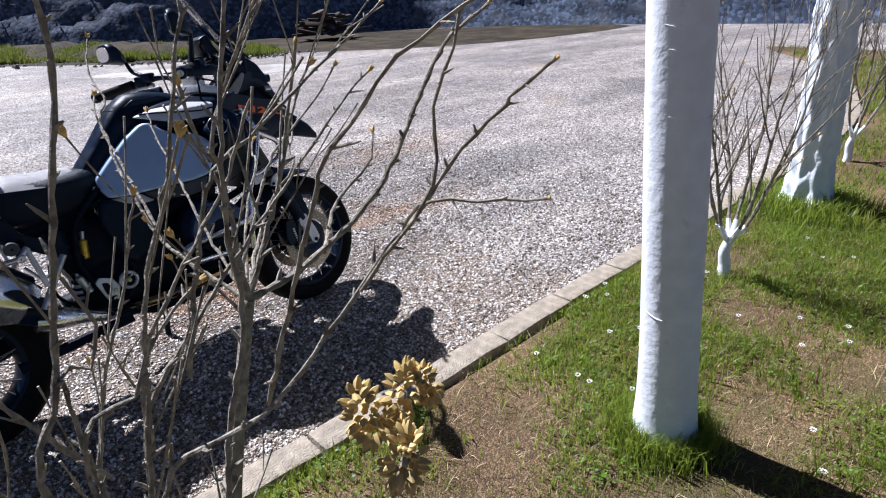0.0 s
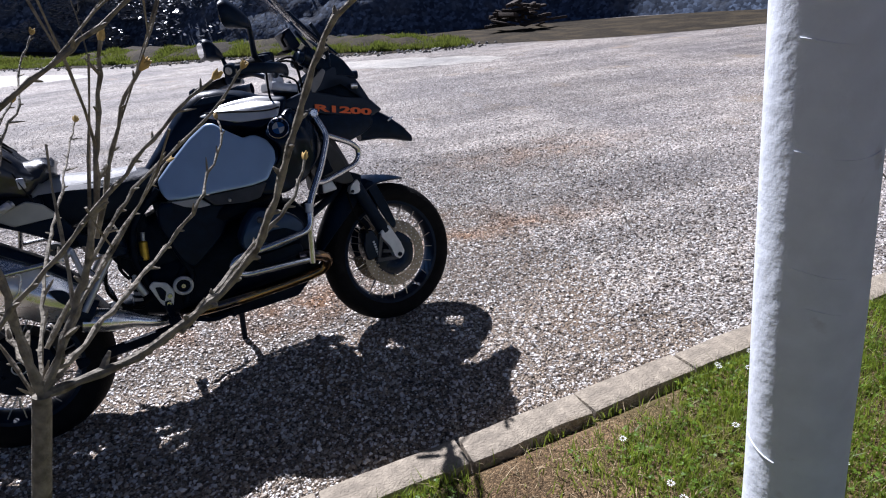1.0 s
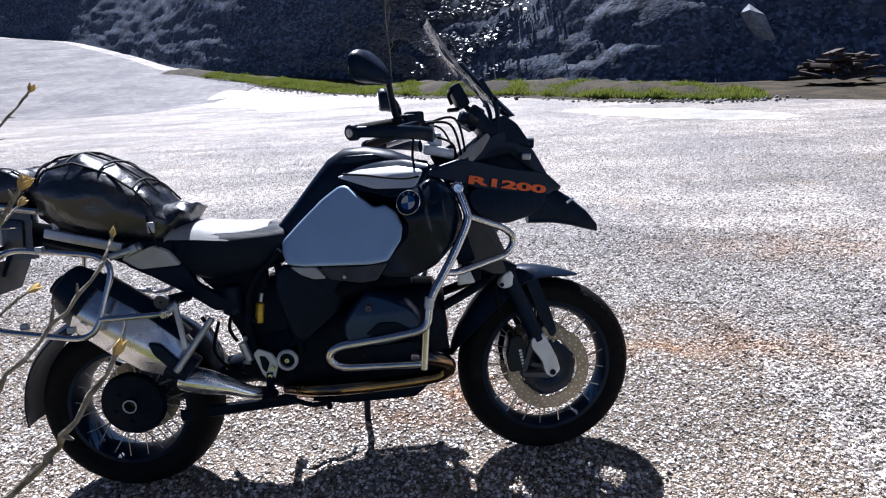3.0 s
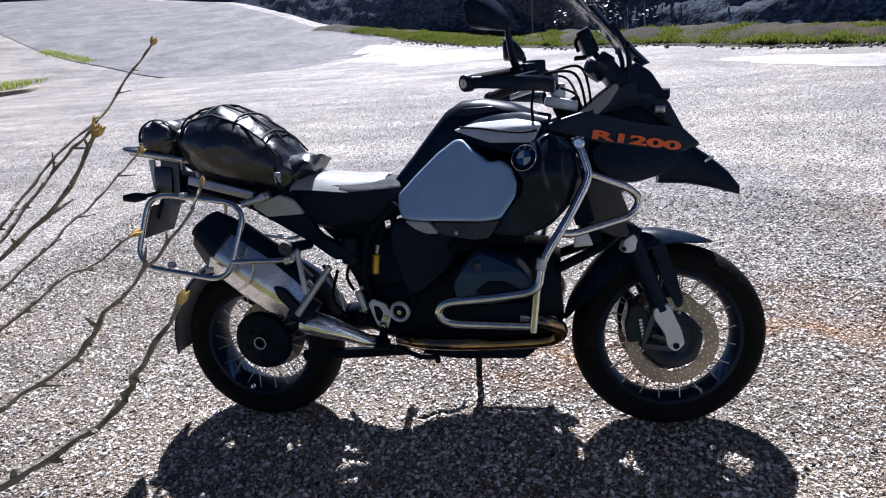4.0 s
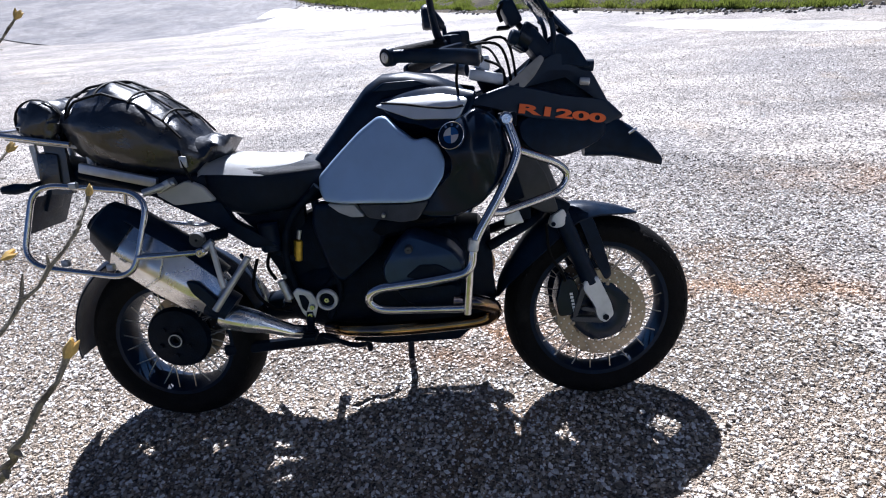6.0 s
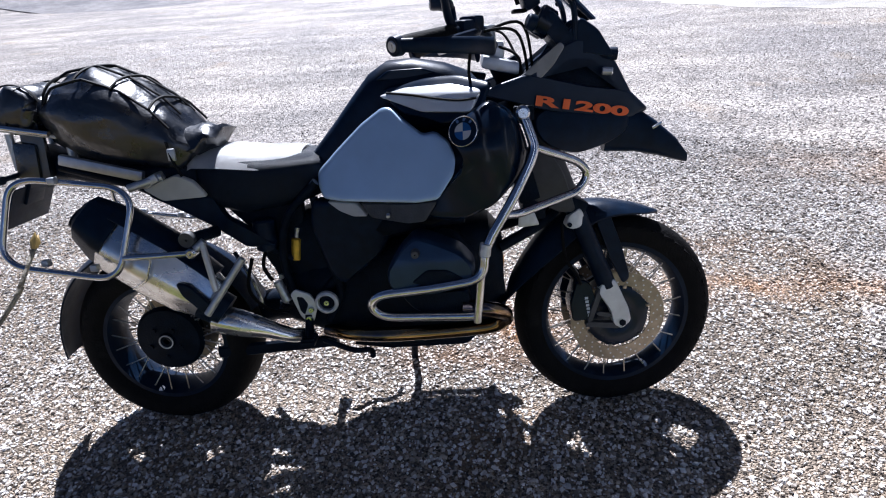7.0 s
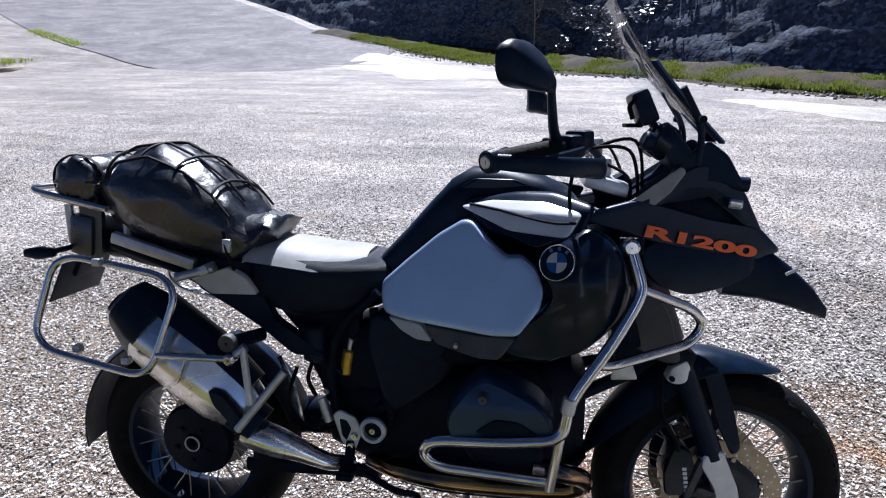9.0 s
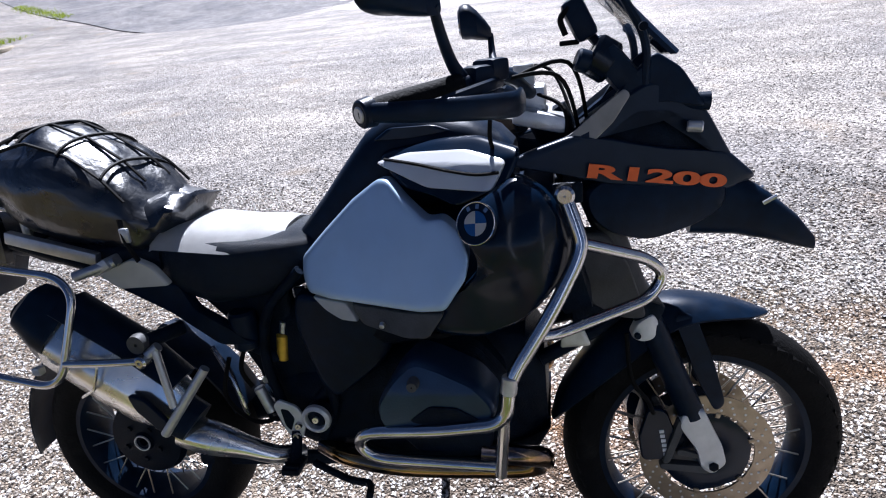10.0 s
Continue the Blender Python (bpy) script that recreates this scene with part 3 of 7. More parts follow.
def wheel(name, c, r_out, r_in, half, hub_r, hub_half, lace, m=None, label=""):
    hub = part(name, lathe([(0.012, -hub_half), (hub_r * 0.55, -hub_half), (hub_r * 0.6, -hub_half * 0.8), (hub_r, -hub_half * 0.75), (hub_r, -hub_half * 0.55), (hub_r * 0.6, -hub_half * 0.5), (hub_r * 0.6, hub_half * 0.5), (hub_r, hub_half * 0.55), (hub_r, hub_half * 0.75), (hub_r * 0.5, hub_half), (0.012, hub_half)], c, 40, closed=True), M_GLOSS, bike, label, m)
    part("tyre", lathe(tyre_profile(r_out, r_in, half), c, 96, closed=True), M_RUBBER, hub, "worn black dual-sport tyre")
    rw = half * 0.78
    rim = part("rim", lathe([(r_in + 0.012, -rw), (r_in - 0.006, -rw), (r_in - 0.012, -rw * 0.8), (r_in - 0.022, -rw * 0.3), (r_in - 0.022, rw * 0.3), (r_in - 0.012, rw * 0.8), (r_in - 0.006, rw), (r_in + 0.012, rw)], c, 96, closed=True), M_BLACK, hub, "black laced rim")
    sp = rod((0, 0, 0), (0, 0, 1), 0.0023, n=6)
    spoke0 = part("spoke", sp, M_SPOKE)
    me = spoke0.data
    bpy.data.objects.remove(spoke0)
    for i in range(lace):
        a = 2 * math.pi * i / lace
        side = -1 if i % 2 else 1
        off = 0.42 * (1 if (i // 2) % 2 else -1)
        p = Vector((c[0] + hub_r * 0.95 * math.cos(a + off), side * hub_half * 0.65, c[2] + hub_r * 0.95 * math.sin(a + off)))
        q = Vector((c[0] + (r_in - 0.006) * math.cos(a), side * rw * 0.75, c[2] + (r_in - 0.006) * math.sin(a)))
        s = new("spoke", me)
        s.parent = hub
        s.matrix_basis = Matrix.Translation(p) @ (q - p).to_track_quat("Z", "Y").to_matrix().to_4x4() @ Matrix.Diagonal((1, 1, (q - p).length, 1))
    # tread blocks round the shoulder
    bm = bmesh.new()
    count = 44
    for i in range(count):
        for side in (-1, 1):
            a = 2 * math.pi * (i + 0.5 * (side > 0)) / count
            rr = r_out - half * 0.44
            mm = Matrix.Translation((c[0] + rr * math.cos(a), side * half * 0.70, c[2] + rr * math.sin(a))) @ Matrix.Rotation(-a, 4, "Y") @ Matrix.Rotation(side * 0.55, 4, "Z") @ Matrix.Rotation(0.3, 4, "X")
            box((0, 0, 0), (0.014, half * 0.5, 0.030), 0.0, bm, mm)
    tagged(part("tread", bm, M_RUBBER, hub), kind="stuff")
    return hub


def disc(c, r0, r1, y, holes, hub, rows=3):
    bm = lathe([(r0, y - 0.0025), (r1, y - 0.0025), (r1, y + 0.0025), (r0, y + 0.0025)], c, 72, closed=True)
    d = part("brake_disc", bm, M_DISC, hub, "drilled steel brake disc")
    bm = bmesh.new()
    for i in range(holes):
        for j in range(rows):
            a = 2 * math.pi * (i + j * 0.33) / holes
            r = r0 + (r1 - r0) * (0.22 + 0.28 * j)
            rod((c[0] + r * math.cos(a), y - 0.0036, c[2] + r * math.sin(a)), (c[0] + r * math.cos(a), y + 0.0036, c[2] + r * math.sin(a)), 0.0032, n=6, bm=bm)
    tagged(part("drilling", bm, M_CAST, d), kind="stuff")
    return d


def build_wheels():
    rear = wheel("rear_wheel", REAR, 0.318, 0.208, 0.085, 0.062, 0.065, 40, None, "laced rear wheel")
    part("hub_cover", lathe([(0.012, -0.075), (0.026, -0.078), (0.03, -0.07), (0.108, -0.062), (0.118, -0.045), (0.112, -0.03), (0.012, -0.03)], (0.010, 0, 0.324), 48, closed=True), M_ENGINE, rear, "black rear hub carrier")
    part("hub_ring", lathe([(0.0215, -0.082), (0.0245, -0.082), (0.0245, -0.070), (0.0215, -0.070)], (0.010, 0, 0.324), 32, closed=True), M_CAST, rear)
    for i in range(5):
        bm = bmesh.new()
        a = 2 * math.pi * i / 5 + 0.9
        rod((0.055 * math.cos(a), -0.074, REAR[2] + 0.055 * math.sin(a)), (0.055 * math.cos(a), -0.05, REAR[2] + 0.055 * math.sin(a)), 0.009, n=6, bm=bm)
        part("hub_bolt", bm, M_ENGINE, rear)
    disc(REAR, 0.085, 0.138, 0.05, 20, rear, 2)
    fw = wheel("front_wheel", FRONT, 0.326, 0.236, 0.060, 0.055, 0.05, 40, STEER, "laced front wheel")
    for side in (-1, 1):
        disc(FRONT, 0.108, 0.153, side * 0.068, 24, fw)
        bm = bmesh.new()
        rows = []
        for r0, y0 in ((0.030, 0.060), (0.050, 0.070), (0.090, 0.068), (0.100, 0.066), (0.098, 0.060), (0.030, 0.052)):
            rows.append([Vector((FRONT[0] + rr * math.cos(a), side * y0, FRONT[2] + rr * math.sin(a))) for a, rr in ((2 * math.pi * i / 72, r0 * (1 + (0.055 * max(0.0, math.cos(6 * (2 * math.pi * i / 72 - 0.3))) if r0 > 0.08 else 0.0))) for i in range(72))])
        loft(rows + rows[:1], False, bm)
        carrier = part("disc_carrier", bm, M_GLOSS, fw, "black disc carrier")
        for i in range(6):
            bm = bmesh.new()
            a = 2 * math.pi * i / 6 + 0.3
            box((FRONT[0] + 0.104 * math.cos(a), side * 0.069, FRONT[2] + 0.104 * math.sin(a)), (0.014, 0.008, 0.012), 0.003, bm, Matrix.Rotation(-a, 4, "Y"))
            part("rivet", bm, M_DISC, carrier)
    bm = rod((FRONT[0], -0.112, FRONT[2]), (FRONT[0], 0.112, FRONT[2]), 0.013, n=18, bev=0.002)
    part("axle", bm, M_ALU, fw)


build_wheels()


def both(make, name, mat, label="", m=None):
    """The right-hand part and its mirror on the left."""
    part(name, make(), mat, bike, label, m)
    part(name, flip(make()), mat, bike, label, m)


def tank_y(x, z):
    """The flank of the tank: it swells downwards and forwards."""
    y = -0.110 - 0.443 * (x - 0.83) - 0.60 * (1.04 - z)
    return -0.30 + 0.04 * math.log1p(math.exp((y + 0.30) / 0.04))


def nose_y(x, z):
    """The flank of the nose: it narrows towards the beak."""
    return -0.142 + (x - 1.265) * 0.357


def oval(x, y, z, w, h, n=20, p=2.6, tilt=0.0):
    """A rounded section across the bike at x."""
    out = []
    for i in range(n):
        a = 2 * math.pi * i / n
        c, s = math.cos(a), math.sin(a)
        out.append(Vector((x + tilt * h * math.copysign(abs(s) ** (2 / p), s), y + w * math.copysign(abs(c) ** (2 / p), c), z + h * math.copysign(abs(s) ** (2 / p), s))))
    return out


def build_tank():
    # centre cover: arches up from the seat and falls to the steering head
    secs = []
    for x, top, low, w in ((0.605, 0.93, 0.83, 0.070), (0.675, 1.005, 0.86, 0.072), (0.735, 1.073, 0.90, 0.074), (0.795, 1.138, 0.93, 0.076), (0.85, 1.170, 0.95, 0.080), (0.93, 1.172, 0.96, 0.090), (1.02, 1.152, 0.96, 0.10), (1.09, 1.122, 0.96, 0.10), (1.12, 1.088, 0.95, 0.09)):
        secs.append(oval(x, 0, (top + low) / 2, w, (top - low) / 2, 24, 3.2))
    part("tank_cover", loft(secs), M_BLACK, bike, "black tank cover")
    part("tank_recess", shell([(0.82, 1.12), (0.86, 1.145), (0.96, 1.145), (1.0, 1.13), (0.9, 1.12)], lambda x, z: -0.080 - 0.10 * (x - 0.84), 0.01, 0.004, 0.01, 4), M_GLOSS, bike)
    secs = [oval(0.64, 0, 0.85, 0.07, 0.045, 20), oval(0.72, 0, 0.86, 0.10, 0.06, 20, 2), oval(0.85, 0, 0.87, 0.15, 0.08, 20, 2), oval(1.0, 0, 0.88, 0.19, 0.10, 20, 2), oval(1.12, 0, 0.91, 0.19, 0.10, 20, 2), oval(1.2, 0, 0.95, 0.12, 0.08, 20, 2)]
    part("fuel_tank", loft(secs), M_BLACK, bike, "large black fuel tank")
    both(lambda: shell([(0.628, 0.878), (0.695, 0.940), (0.776, 1.009), (0.840, 1.050), (0.866, 1.050), (0.901, 1.015), (0.953, 0.976), (0.990, 0.983), (1.026, 0.958), (1.042, 0.919), (1.035, 0.880), (0.988, 0.815), (0.930, 0.804), (0.700, 0.797), (0.642, 0.802), (0.626, 0.838)], lambda x, z: -0.152 - 0.443 * (x - 0.83) - 0.36 * (1.04 - z), 0.05, 0.006, 0.012, 8), "tank_side", M_GREY, "grey metallic tank side panel")
    both(lambda: shell([(0.650, 0.794), (0.745, 0.793), (0.780, 0.760), (0.735, 0.757), (0.690, 0.770)], lambda x, z: -0.146 - 0.443 * (x - 0.83) - 0.36 * (1.04 - z), 0.03, 0.004, 0.008, 4), "tank_tongue", M_PANEL, "grey tongue below the tank panel")
    both(lambda: shell([(0.758, 0.794), (0.900, 0.798), (0.986, 0.809), (0.948, 0.756), (0.899, 0.748), (0.789, 0.757)], lambda x, z: -0.146 - 0.443 * (x - 0.83) - 0.36 * (1.04 - z), 0.03, 0.006, 0.010, 5), "tank_lower_trim", M_GUARD, "dark grey lower trim")
    both(lambda: rod((0.843, -0.252, 0.770), (0.843, -0.262, 0.766), 0.006, n=10, bev=0.001), "trim_screw", M_ALU)
    # Above the seam the silver stands in for a reflection on gloss black.
    both(lambda: shell([(0.828, 1.078), (0.90, 1.098), (1.04, 1.104), (1.122, 1.086), (1.092, 1.030), (0.955, 1.034)], lambda x, z: tank_y(x, z) - 0.030 + 0.9 * max(0, z - 1.08), 0.03, 0.012, 0.015, 6), "tank_insert", M_SILVER, "bright silver tank insert, above its seam a painted reflection on black")
    both(lambda: shell([(0.835, 1.082), (0.85, 1.10), (0.97, 1.118), (1.06, 1.122), (1.15, 1.10), (1.12, 1.04), (1.02, 1.00), (0.96, 1.02), (0.90, 1.03)], lambda x, z: tank_y(x, z) - 0.018 + 0.8 * max(0, z - 1.09), 0.03, 0.01, 0.015, 6), "tank_trim", M_GLOSS, "gloss black trim round the insert")
    both(lambda: shell([(1.02, 0.985), (1.09, 1.035), (1.135, 1.062), (1.185, 1.035), (1.214, 0.995), (1.235, 0.93), (1.22, 0.87), (1.137, 0.785), (1.05, 0.748), (0.96, 0.755), (0.93, 0.785), (1.0, 0.825), (1.055, 0.885), (1.062, 0.93)], lambda x, z: tank_y(x, z) + 0.004 + 2.2 * max(0, x - 1.17) ** 1.5 - 0.075 * math.exp(-((x - 1.09) ** 2) / 0.010 - ((z - 0.97) ** 2) / 0.012), 0.05, 0.02, 0.02, 7), "tank_shroud", M_GLOSS, "gloss black tank shroud")
    both(lambda: tube(curve([(x, tank_y(x, z) - 0.033 + 0.9 * max(0, z - 1.08), z) for x, z in ((0.855, 1.086), (0.93, 1.079), (1.00, 1.068), (1.06, 1.062), (1.105, 1.066))], 5), 0.0035, 6), "insert_seam", M_RUBBER)
    # round badge with plain quarters
    n = Vector((-0.35, -0.86, 0.38)).normalized()
    c = Vector((1.068, -0.318, 0.992))
    basis = Matrix.Translation(c) @ n.to_track_quat("Z", "Y").to_matrix().to_4x4()
    for side in (0, 1):
        m = basis if not side else Matrix.Diagonal((1, -1, 1, 1)) @ basis
        bm = bmesh.new()
        bmesh.ops.create_cone(bm, segments=40, radius1=0.039, radius2=0.037, depth=0.008, cap_ends=True)
        bmesh.ops.transform(bm, matrix=m, verts=bm.verts)
        badge = part("badge", bm, M_BLACK, bike, "round blue and white badge with black rim")
        bm = bmesh.new()
        bmesh.ops.create_circle(bm, segments=40, radius=0.038)
        ringp = [v.co.copy() for v in bm.verts]
        bm.free()
        part("badge_rim", tube([m @ (p + Vector((0, 0, 0.0045))) for p in ringp], 0.0013, 6, closed=True), M_STEEL, badge)
        for q in range(4):
            bm = bmesh.new()
            vs = [bm.verts.new(m @ Vector((0, 0, 0.0056)))]
            for i in range(9):
                a = math.pi / 2 * (q + i / 8) + 0.12
                vs.append(bm.verts.new(m @ Vector((0.0225 * math.cos(a), 0.0225 * math.sin(a), 0.0056))))
            bm.faces.new(vs)
            bmesh.ops.solidify(bm, geom=bm.faces[:], thickness=0.0008)
            part("badge_quarter", bm, M_WHITE if q % 2 else M_BLUE, badge)
        bm = bmesh.new()
        for i in range(3):
            a = 0.95 + 0.62 * i
            mm = m @ Matrix.Rotation(a, 4, "Z") @ Matrix.Translation((0.0305, 0, 0.0045))
            box((0, 0, 0), (0.0085, 0.007, 0.001), 0, bm, mm)
        part("badge_bar", bm, M_STEEL, badge)


build_tank()


SEAT = ((0.23, 0.930, 0.83, 0.10), (0.29, 0.952, 0.78, 0.135), (0.38, 0.948, 0.755, 0.15), (0.48, 0.935, 0.765, 0.145), (0.57, 0.932, 0.78, 0.125), (0.625, 0.925, 0.80, 0.10), (0.655, 0.90, 0.82, 0.08))


def build_seat():
    rows = []
    for (x0, t0, _, w0), (x1, t1, _, w1) in zip(SEAT, SEAT[1:6]):
        for s in (0.0, 0.34, 0.67):
            x, top, w = x0 + (x1 - x0) * s - 0.035, t0 + (t1 - t0) * s, w0 + (w1 - w0) * s
            rows.append([Vector((x, w * u, top + 0.013 - 0.055 * abs(u) ** 3.2)) for u in (-0.97 + 0.097 * i for i in range(21))])
    bm = loft(rows, False, None, False)
    bmesh.ops.solidify(bm, geom=bm.faces[:], thickness=0.006)
    part("seat_cover", bm, M_COVER, bike, "pale grey seat top")
    secs = []
    for x, top, low, w in SEAT:
        h = (top - low) / 2
        ring = oval(x, 0, (top + low) / 2, w, h, 28, 3.4)
        secs.append([Vector((p.x, p.y * (1.0 if p.z < top - 0.05 else 1.0 - 1.6 * (p.z - top + 0.05)), p.z)) for p in ring])
    part("rider_seat", loft(secs), M_SEAT, bike, "black rider seat with glossy vinyl top")
    secs = []
    for x, top, low, w in ((-0.16, 0.94, 0.90, 0.09), (-0.08, 0.945, 0.88, 0.115), (0.05, 0.94, 0.86, 0.13), (0.18, 0.935, 0.84, 0.13), (0.26, 0.93, 0.84, 0.12)):
        secs.append(oval(x, 0, (top + low) / 2, w, (top - low) / 2, 24, 3.4))
    part("pillion_seat", loft(secs), M_SEAT, bike, "black pillion seat under the bag")
    both(lambda: shell([(0.105, 0.868), (0.215, 0.905), (0.262, 0.882), (0.297, 0.832), (0.16, 0.828)], lambda x, z: -0.158, 0.02, 0.008, 0.012, 5), "tail_panel", M_PANEL, "grey tail side panel")
    both(lambda: shell([(0.10, 0.845), (0.30, 0.83), (0.33, 0.76), (0.42, 0.70), (0.47, 0.66), (0.38, 0.66), (0.26, 0.755)], lambda x, z: -0.135, 0.03, 0.01, 0.015, 5), "subframe_cover", M_BLACK, "")
    both(lambda: tube(fillet([(-0.15, -0.115, 0.945), (0.09, -0.125, 0.872), (0.35, -0.11, 0.70), (0.50, -0.09, 0.60)], 0.05), 0.014, 10), "subframe_tube", M_ENGINE)
    both(lambda: box((-0.005, -0.145, 0.938), (0.25, 0.022, 0.032), 0.006, None, Matrix.Rotation(radians(16), 4, "Y")), "tail_rail", M_ALU, "brushed aluminium tail rail")
    both(lambda: box((0.155, -0.172, 0.897), (0.055, 0.05, 0.026), 0.006, None, Matrix.Rotation(radians(-25), 4, "Y")), "rail_bracket", M_ALU)


build_seat()


def build_tail():
    rack = part("luggage_rack", tube(fillet([(-0.15, -0.125, 1.045), (-0.37, -0.125, 1.09), (-0.40, -0.10, 1.095), (-0.40, 0.10, 1.095), (-0.37, 0.125, 1.09), (-0.15, 0.125, 1.045)], 0.03), 0.009, 10), M_STEEL, bike, "bright steel luggage rack")
    part("rack_plate", box((-0.24, 0, 1.052), (0.27, 0.22, 0.012), 0.004, None, Matrix.Rotation(radians(11), 4, "Y")), M_ALU, rack)
    for sx in (-0.30, -0.12):
        for sy in (-0.09, 0.09):
            part("rack_foot", rod((sx, sy, 0.94), (sx, sy, 1.05), 0.012, n=10), M_ALU, rack)
    tail = part("tail_unit", loft([oval(-0.10, 0, 0.92, 0.085, 0.035), oval(-0.20, 0, 0.935, 0.08, 0.05), oval(-0.29, 0, 0.955, 0.07, 0.05), oval(-0.33, 0, 0.96, 0.05, 0.04)]), M_BLACK, bike, "black tail unit")
    part("tail_lamp", loft([oval(-0.325, 0, 0.962, 0.045, 0.03), oval(-0.345, 0, 0.962, 0.042, 0.026)]), M_RUBBER, tail)
    for side in (-1, 1):
        part("indicator_stalk", rod((-0.29, side * 0.06, 0.93), (-0.31, side * 0.15, 0.925), 0.008, n=8), M_BLACK, tail)
        part("indicator", loft([oval(-0.30, side * 0.165, 0.925, 0.012, 0.012, 12), oval(-0.33, side * 0.175, 0.925, 0.02, 0.018, 12), oval(-0.37, side * 0.18, 0.925, 0.012, 0.012, 12)]), M_BLACK, tail, "black rear indicator")
    slope_m = Matrix.Rotation(radians(28), 4, "Y")
    part("plate_holder", box((-0.335, 0, 0.875), (0.02, 0.08, 0.12), 0.006, None, slope_m), M_BLACK, tail)
    part("plate", box((-0.368, 0, 0.818), (0.005, 0.20, 0.14), 0.002, None, slope_m), M_BLACK, tail, "number plate seen from its dark back")
    for side in (-1, 1):
        pts = [(-0.17, 0.24, 0.937), (0.085, 0.245, 0.898), (0.132, 0.265, 0.858), (0.075, 0.305, 0.672), (0.025, 0.305, 0.649), (-0.235, 0.295, 0.695), (-0.275, 0.285, 0.74), (-0.225, 0.25, 0.917)]
        fr = part("pannier_bracket", tube(fillet([(x, side * y, z) for x, y, z in pts], 0.04, 6, closed=True), 0.0095, 10, closed=True), M_STEEL, bike, "empty bright steel pannier bracket")
        part("strut", tube(fillet([(0.088, side * 0.300, 0.706), (0.18, side * 0.296, 0.705), (0.278, side * 0.286, 0.704)], 0.03), 0.009, 10), M_STEEL, fr)
        part("strut", rod((0.10, side * 0.215, 0.885), (0.185, side * 0.175, 0.905), 0.012, n=10), M_ALU, fr)
        part("strut", rod((0.308, side * 0.272, 0.724), (0.325, side * 0.285, 0.585), 0.009, n=10), M_ALU, fr)
        part("strut", rod((0.408, side * 0.255, 0.668), (0.287, side * 0.29, 0.514), 0.011, n=10), M_ALU, fr)
        part("boss", lathe([(0.004, -0.012), (0.022, -0.012), (0.024, 0.0), (0.022, 0.012), (0.004, 0.012)], (0.268, side * 0.268, 0.740), 24, closed=True), M_GUARD, fr, "round frame boss")
        part("boss_stub", rod((0.27, side * 0.268, 0.738), (0.31, side * 0.17, 0.73), 0.018, n=12), M_ENGINE, fr)
        part("strut", rod((0.28, side * 0.275, 0.706), (0.312, side * 0.265, 0.730), 0.012, n=10), M_ALU, fr)
        part("boss", lathe([(0.004, -0.014), (0.010, -0.014), (0.015, -0.010), (0.015, 0.012), (0.004, 0.012)], (0.280, side * 0.285, 0.704), 20, closed=True), M_STEEL, fr)
        for x, z in ((-0.16, 0.685), (-0.02, 0.662), (-0.07, 0.922)):
            part("clip", box((x, side * 0.275, z + 0.012), (0.022, 0.02, 0.02), 0.004), M_ALU, fr)
    # mudguard hugging the rear tyre
    part("rear_mudguard", lathe([(0.352, -0.085), (0.366, -0.06), (0.372, 0.0), (0.366, 0.06), (0.352, 0.085), (0.346, 0.085), (0.360, 0.058), (0.366, 0.0), (0.360, -0.058), (0.346, -0.085)], REAR, 24, arc=(108, 186), closed=True), M_BLACK, bike, "black rear mudguard")
    part("mudguard_arm", tube(fillet([(-0.25, 0.085, 0.55), (-0.10, 0.105, 0.42), (0.1, 0.11, 0.36)], 0.08), 0.012, 8), M_BLACK, bike)


build_tail()


